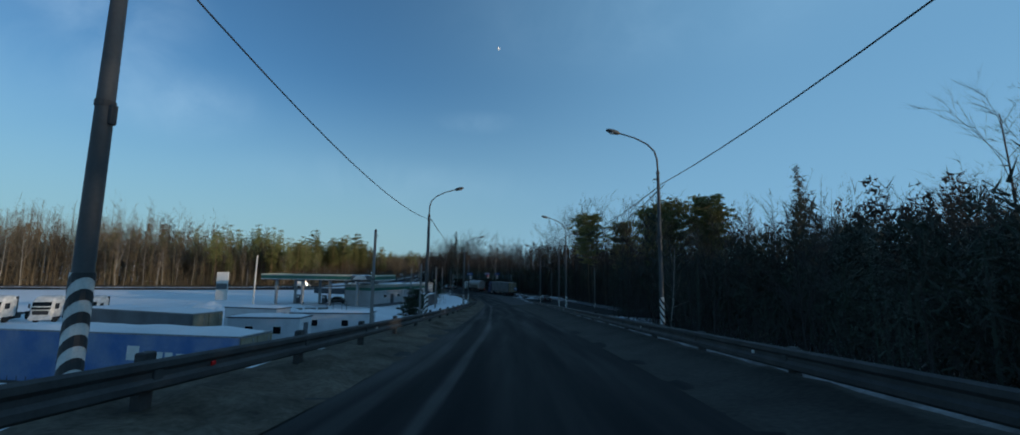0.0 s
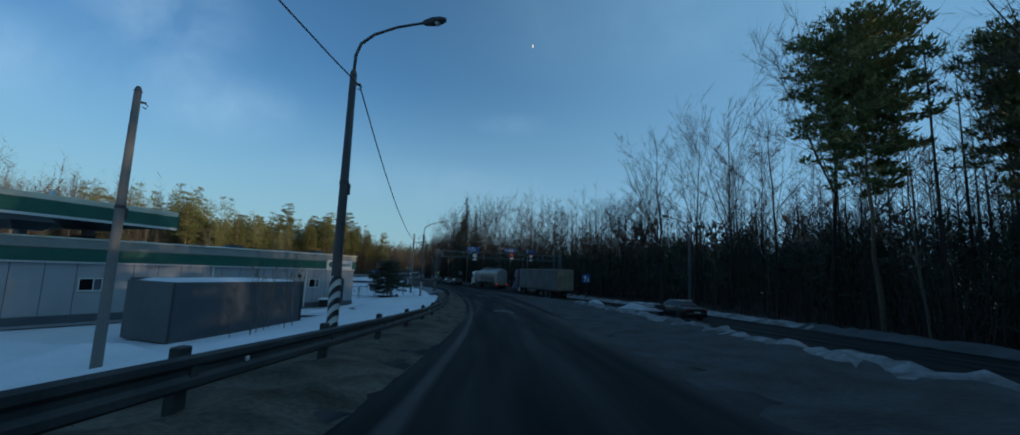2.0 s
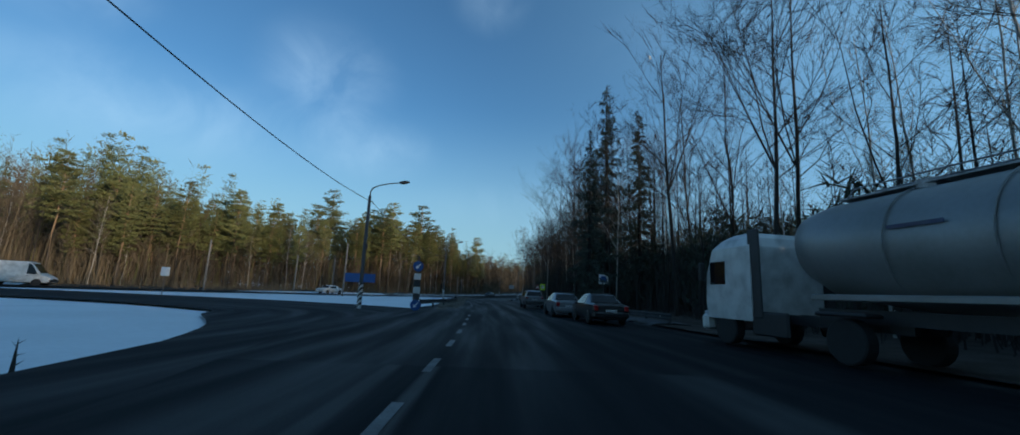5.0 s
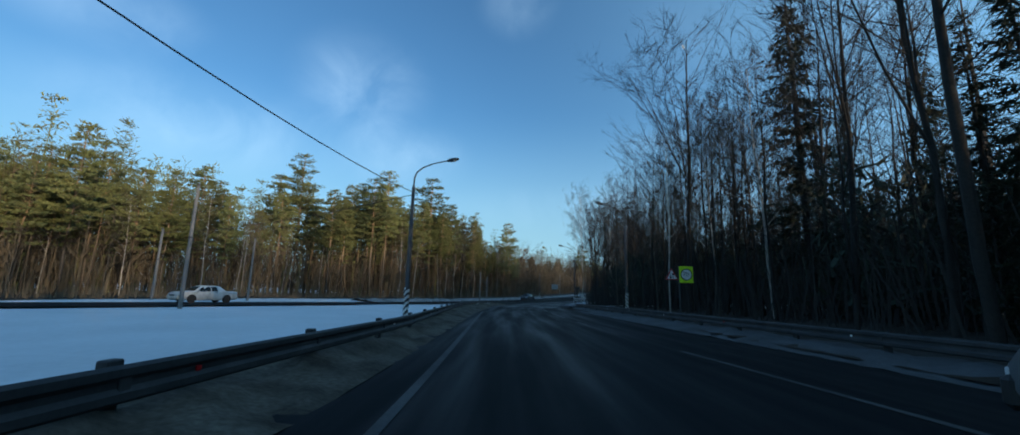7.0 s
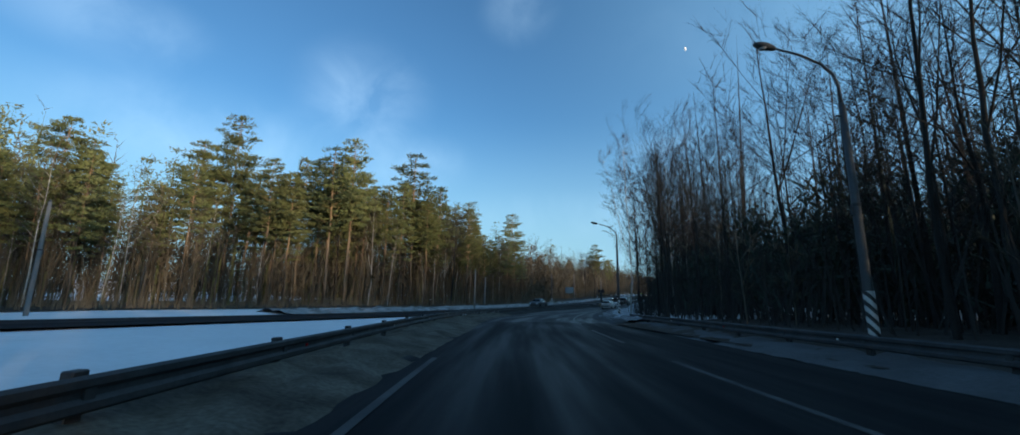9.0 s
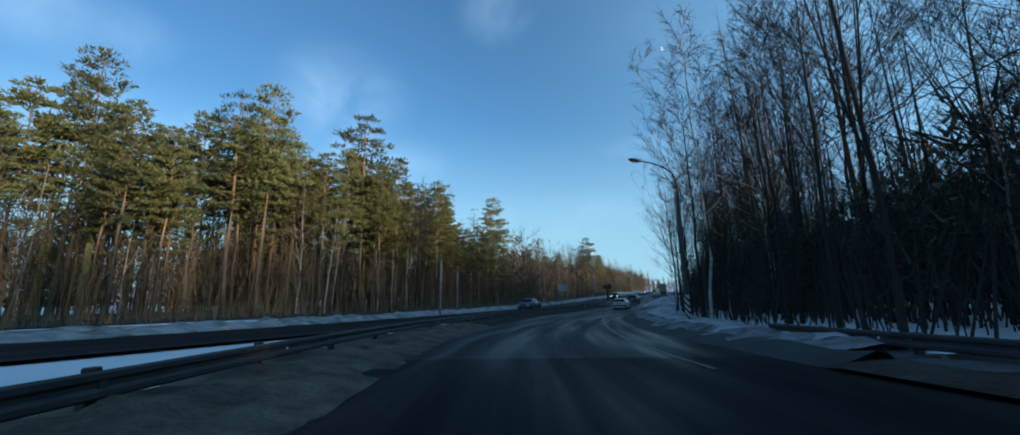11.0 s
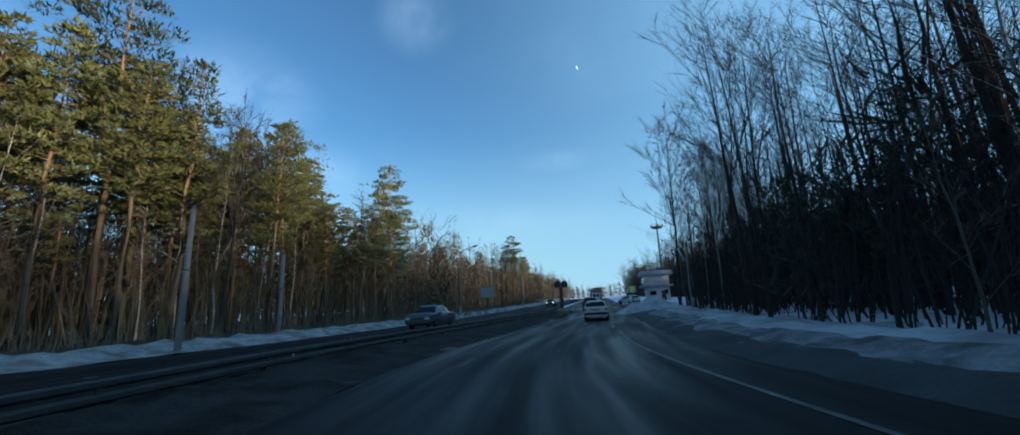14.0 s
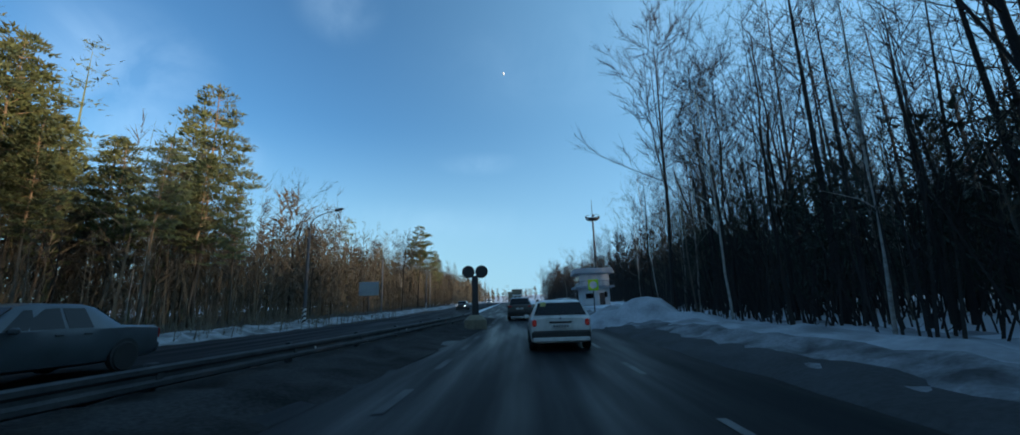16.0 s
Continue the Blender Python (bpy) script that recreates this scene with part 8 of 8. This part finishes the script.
# ---- clutter lying in the snowy lot ----
def concrete_block(x, y, yaw, k):
    g = thing("concrete_block", "grey concrete road block with a snowy top", "barrier", pose(x, y, land_at(x, y) - 0.05, 0, 0, yaw), "concrete blocks")
    part("block", Geo().box((0, 0, 0.32), (1.9, 0.5, 0.64), bevel=0.05, taper=(0.96, 0.7)), M["concrete"], g)
    for dx in (-0.5, 0.5):
        part("lifting_loop", Geo().tube([(dx - 0.08, 0, 0.6), (dx - 0.05, 0, 0.74), (dx + 0.05, 0, 0.74), (dx + 0.08, 0, 0.6)], 0.012, 5), M["galvanised"], g)
    snow_cap(g, (0, 0, 0.62), (1.7, 0.32), 0.08, 60 + k)


for k in range(4):
    concrete_block(-40.0 + 2.05 * k, 77.0 + 0.72 * k, 19.5, k)


def pallet(x, y, yaw):
    g = thing("pallet", "weathered wooden pallet lying half sunk in snow", "pallet", pose(x, y, land_at(x, y), 0, 0, yaw), "pallets")
    for k in range(7):
        part("slat", Geo().box((-0.54 + 0.18 * k, 0, 0.14), (0.11, 1.0, 0.022), bevel=0.004), M["old_wood"], g)
    for k in range(3):
        part("bearer", Geo().box((0, -0.44 + 0.44 * k, 0.065), (1.2, 0.09, 0.11), bevel=0.006), M["old_wood"], g)


M["old_wood"] = material("old_wood", (0.10, 0.085, 0.07), 0.9, vary=0.25, scale=2.0, fine=20.0, bump=0.4, stretch=(1, 6, 1))
for x, y, yaw in ((-30.4, 69.8, 8), (-29.1, 69.7, -3), (-33.0, 73.5, 30)):
    pallet(x, y, yaw)


def fallen_pole():
    z = land_at(-24.2, 69.2)
    g = thing("fallen_barrier", "dark barrier arm lying across the snow", "barrier", pose(-24.2, 69.2, z, 0, 0, math.degrees(math.atan2(-2.3, 5.1))))
    part("arm", Geo().tube([(-2.7, 0, 0.16), (0, 0, 0.2), (2.7, 0, 0.18)], 0.05, 8), M["black_paint"], g)
    part("counterweight", Geo().box((2.75, 0, 0.18), (0.5, 0.3, 0.35), bevel=0.03), M["plastic"], g)
    for dx in (-1.9, 0.4):
        part("rest", Geo().box((dx, 0, 0.05), (0.12, 0.35, 0.22), bevel=0.015), M["plastic"], g)


fallen_pole()


def tube_frame(x, y, yaw, w, h, rods, label):
    g = thing("steel_frame", label, "steel frame", pose(x, y, land_at(x, y), 0, 0, yaw), "steel frames")
    for sx in (-w / 2, w / 2):
        part("upright", Geo().tube([(sx, 0, -0.3), (sx, 0, h)], 0.035, 8), M["galvanised"], g)
    for z in (h, h * 0.15):
        part("crossbar", Geo().tube([(-w / 2, 0, z), (w / 2, 0, z)], 0.03, 8), M["galvanised"], g)
    for k in range(rods):
        part("rod", Geo().tube([(-w / 2 + w * (k + 1) / (rods + 1), 0, h * 0.15), (-w / 2 + w * (k + 1) / (rods + 1), 0, h)], 0.008, 5), M["galvanised"], g)


tube_frame(-27.6, 72.8, 70, 1.2, 2.0, 0, "bare steel tube frame standing in the lot")
tube_frame(-31.2, 75.8, 65, 1.4, 1.6, 2, "bare steel tube frame standing in the lot")
for k in range(3):
    tube_frame(-23.6 + 2.25 * k, 118.5 - 0.93 * k, -22.5, 2.2, 1.25, 14, "low rod fence panel beside the young pine")


def sheet_fence(a, b, n):
    """A low dark fence of sheet panels between posts, half drifted with snow."""
    a, b = Vector(a), Vector(b)
    yaw = math.degrees(math.atan2(b.y - a.y, b.x - a.x))
    g = thing("sheet_fence", "sheet fence along the snowy lot, toned dark blue-grey for shade", "fence", pose(a.x, a.y, a.z, 0, 0, yaw))
    step = math.hypot(b.x - a.x, b.y - a.y) / n
    rng = random.Random(9)
    for k in range(n):
        z = (b.z - a.z) * (k + 0.5) / n
        part("panel", Geo().box((step * (k + 0.5), 0, 0.75 + z), (step - 0.06, 0.05, 1.65 + rnd(rng, -0.05, 0.05)), bevel=0.01), M["fence_sheet"], g)
        part("post", Geo().box((step * k, -0.05, 0.8 + z), (0.1, 0.08, 1.9), bevel=0.01), M["dark_door"], g)
        part("rail", Geo().box((step * (k + 0.5), -0.045, 1.35 + z), (step, 0.04, 0.07)), M["dark_door"], g)


# blue-grey deepened to hold the shade the fence stands in
M["fence_sheet"] = material("fence_sheet", (0.035, 0.05, 0.065), 0.6, 0.1, vary=0.12, scale=0.8, fine=9.0, bump=0.1)
sheet_fence((-60.0, 134.5, -4.95), (-29.3, 123.5, -5.15), 13)

# the lit half of the moon, very far off
M["moon_dust"] = material("moon_dust", (0.75, 0.74, 0.72), 0.9, vary=0.1, scale=0.1, fine=0.5, bump=0)
moon = Geo()
far = Vector((-40, 140, 0)) + Vector((-0.013, 0.868, 0.496)) * 3500
axis = SUN_TO
side = Vector((0, 0, 1)).cross(axis).normalized()
moon.loft([[far + axis * (11 * math.sin(b)) + (side * math.cos(a) + Vector((0, 0, 1)) * math.sin(a)) * (15 * math.cos(b)) for a in (2 * math.pi * k / 16 for k in range(16))] for b in (0, 0.5, 1.0, 1.5)])
tagged(part("moon", moon, M["moon_dust"], smooth=True), "small pale half moon in the evening sky", "moon", kind="structure")

# single trees that stand out
rng = random.Random(77)
plant("scrub_pine", -13.0, 61.0, rng, scale=0.92, wide=1.15, exact=True)
plant("scrub_pine", -13.6, 60.2, rng, scale=0.8, exact=True)
for x, y, k in ((18.9, 96.3, 0.88), (25.9, 93.4, 0.88), (26.8, 76.6, 0.90), (27.8, 70.8, 0.91), (36.3, 74.6, 0.90), (33.0, 67.0, 0.84)):
    plant("old_pine", x, y, rng, scale=k * 1.04, exact=True)
plant("spruce", -22.8, 180.1, rng, scale=0.86)
plant("spruce", -44.5, 278.4, rng, scale=0.9, which=0, exact=True)
plant("spruce", -38.0, 272.0, rng, scale=1.07, which=0, exact=True)
for x, y, k in ((-28.0, 215.0, 1.12), (-26.6, 212.0, 1.0), (-23.8, 210.6, 1.15)):
    plant("spruce", x, y, rng, scale=k, exact=True)
plant("spruce", 42.1, 58.7, rng, scale=1.0)
plant("scrub_pine", -18.9, 117.8, rng, scale=0.95, wide=1.1, exact=True)
plant("scrub_pine", -19.7, 118.6, rng, scale=0.8, exact=True)
for s, d, kind, k in ((203, 14.0, "spruce", 1.08), (199, 12.5, "spruce", 1.1), (206, 16.0, "spruce", 1.05), (195, 12.8, "spruce", 1.0), (190, 14.5, "spruce", 0.95), (266, 15.0, "birch", 1.0), (262, 13.0, "birch", 0.95), (270, 14.0, "bare", 0.95), (274, 12.5, "birch", 1.0), (168, 17.0, "birch", 1.1), (163, 18.5, "birch", 1.12), (159, 17.5, "birch", 1.05), (173, 16.5, "birch", 1.0)):
    p = MAIN.at(s, d)
    plant(kind, p.x, p.y, rng, scale=k)
for x, y, k in ((-36.4, 222.0, 1.10), (-34.6, 219.8, 1.18), (-33.0, 222.6, 1.22), (-31.4, 218.6, 1.2), (-35.6, 225.4, 1.06), (-30.6, 222.4, 1.25), (-33.4, 216.4, 1.16), (2.6, 166.4, 1.30), (4.2, 168.6, 1.36), (11.6, 141.6, 1.30), (13.4, 143.8, 1.34), (9.6, 139.0, 1.22), (14.6, 138.4, 1.36), (8.8, 144.6, 1.12), (21.2, 80.6, 1.08), (23.4, 79.2, 1.14), (24.8, 83.0, 1.12), (20.4, 85.0, 1.04), (27.5, 81.5, 1.18), (40.5, 36.5, 1.3), (44.0, 38.0, 1.2), (43.0, 33.0, 1.22), (36.5, 47.0, 1.05), (30.5, 50.5, 0.9)):
    plant("bare", x, y, rng, scale=k, wide=1.15, exact=True)
for x, y, k in ((-3.8, 169.0, 1.26), (-2.4, 171.4, 1.34), (-5.2, 172.6, 1.28), (0.4, 168.4, 1.30), (-4.4, 167.2, 1.15)):
    plant("birch", x, y, rng, scale=k, exact=True)
for k in range(9):
    x, y = -13.4 + rng.gauss(0, 0.8), 88 + rng.gauss(0, 1.0)
    plant("young", x, y, rng, scale=0.28)

for row in TREES.values():
    for src in row:
        if src.name not in USED:
            for ob in (*src.children, src):
                bpy.data.objects.remove(ob)
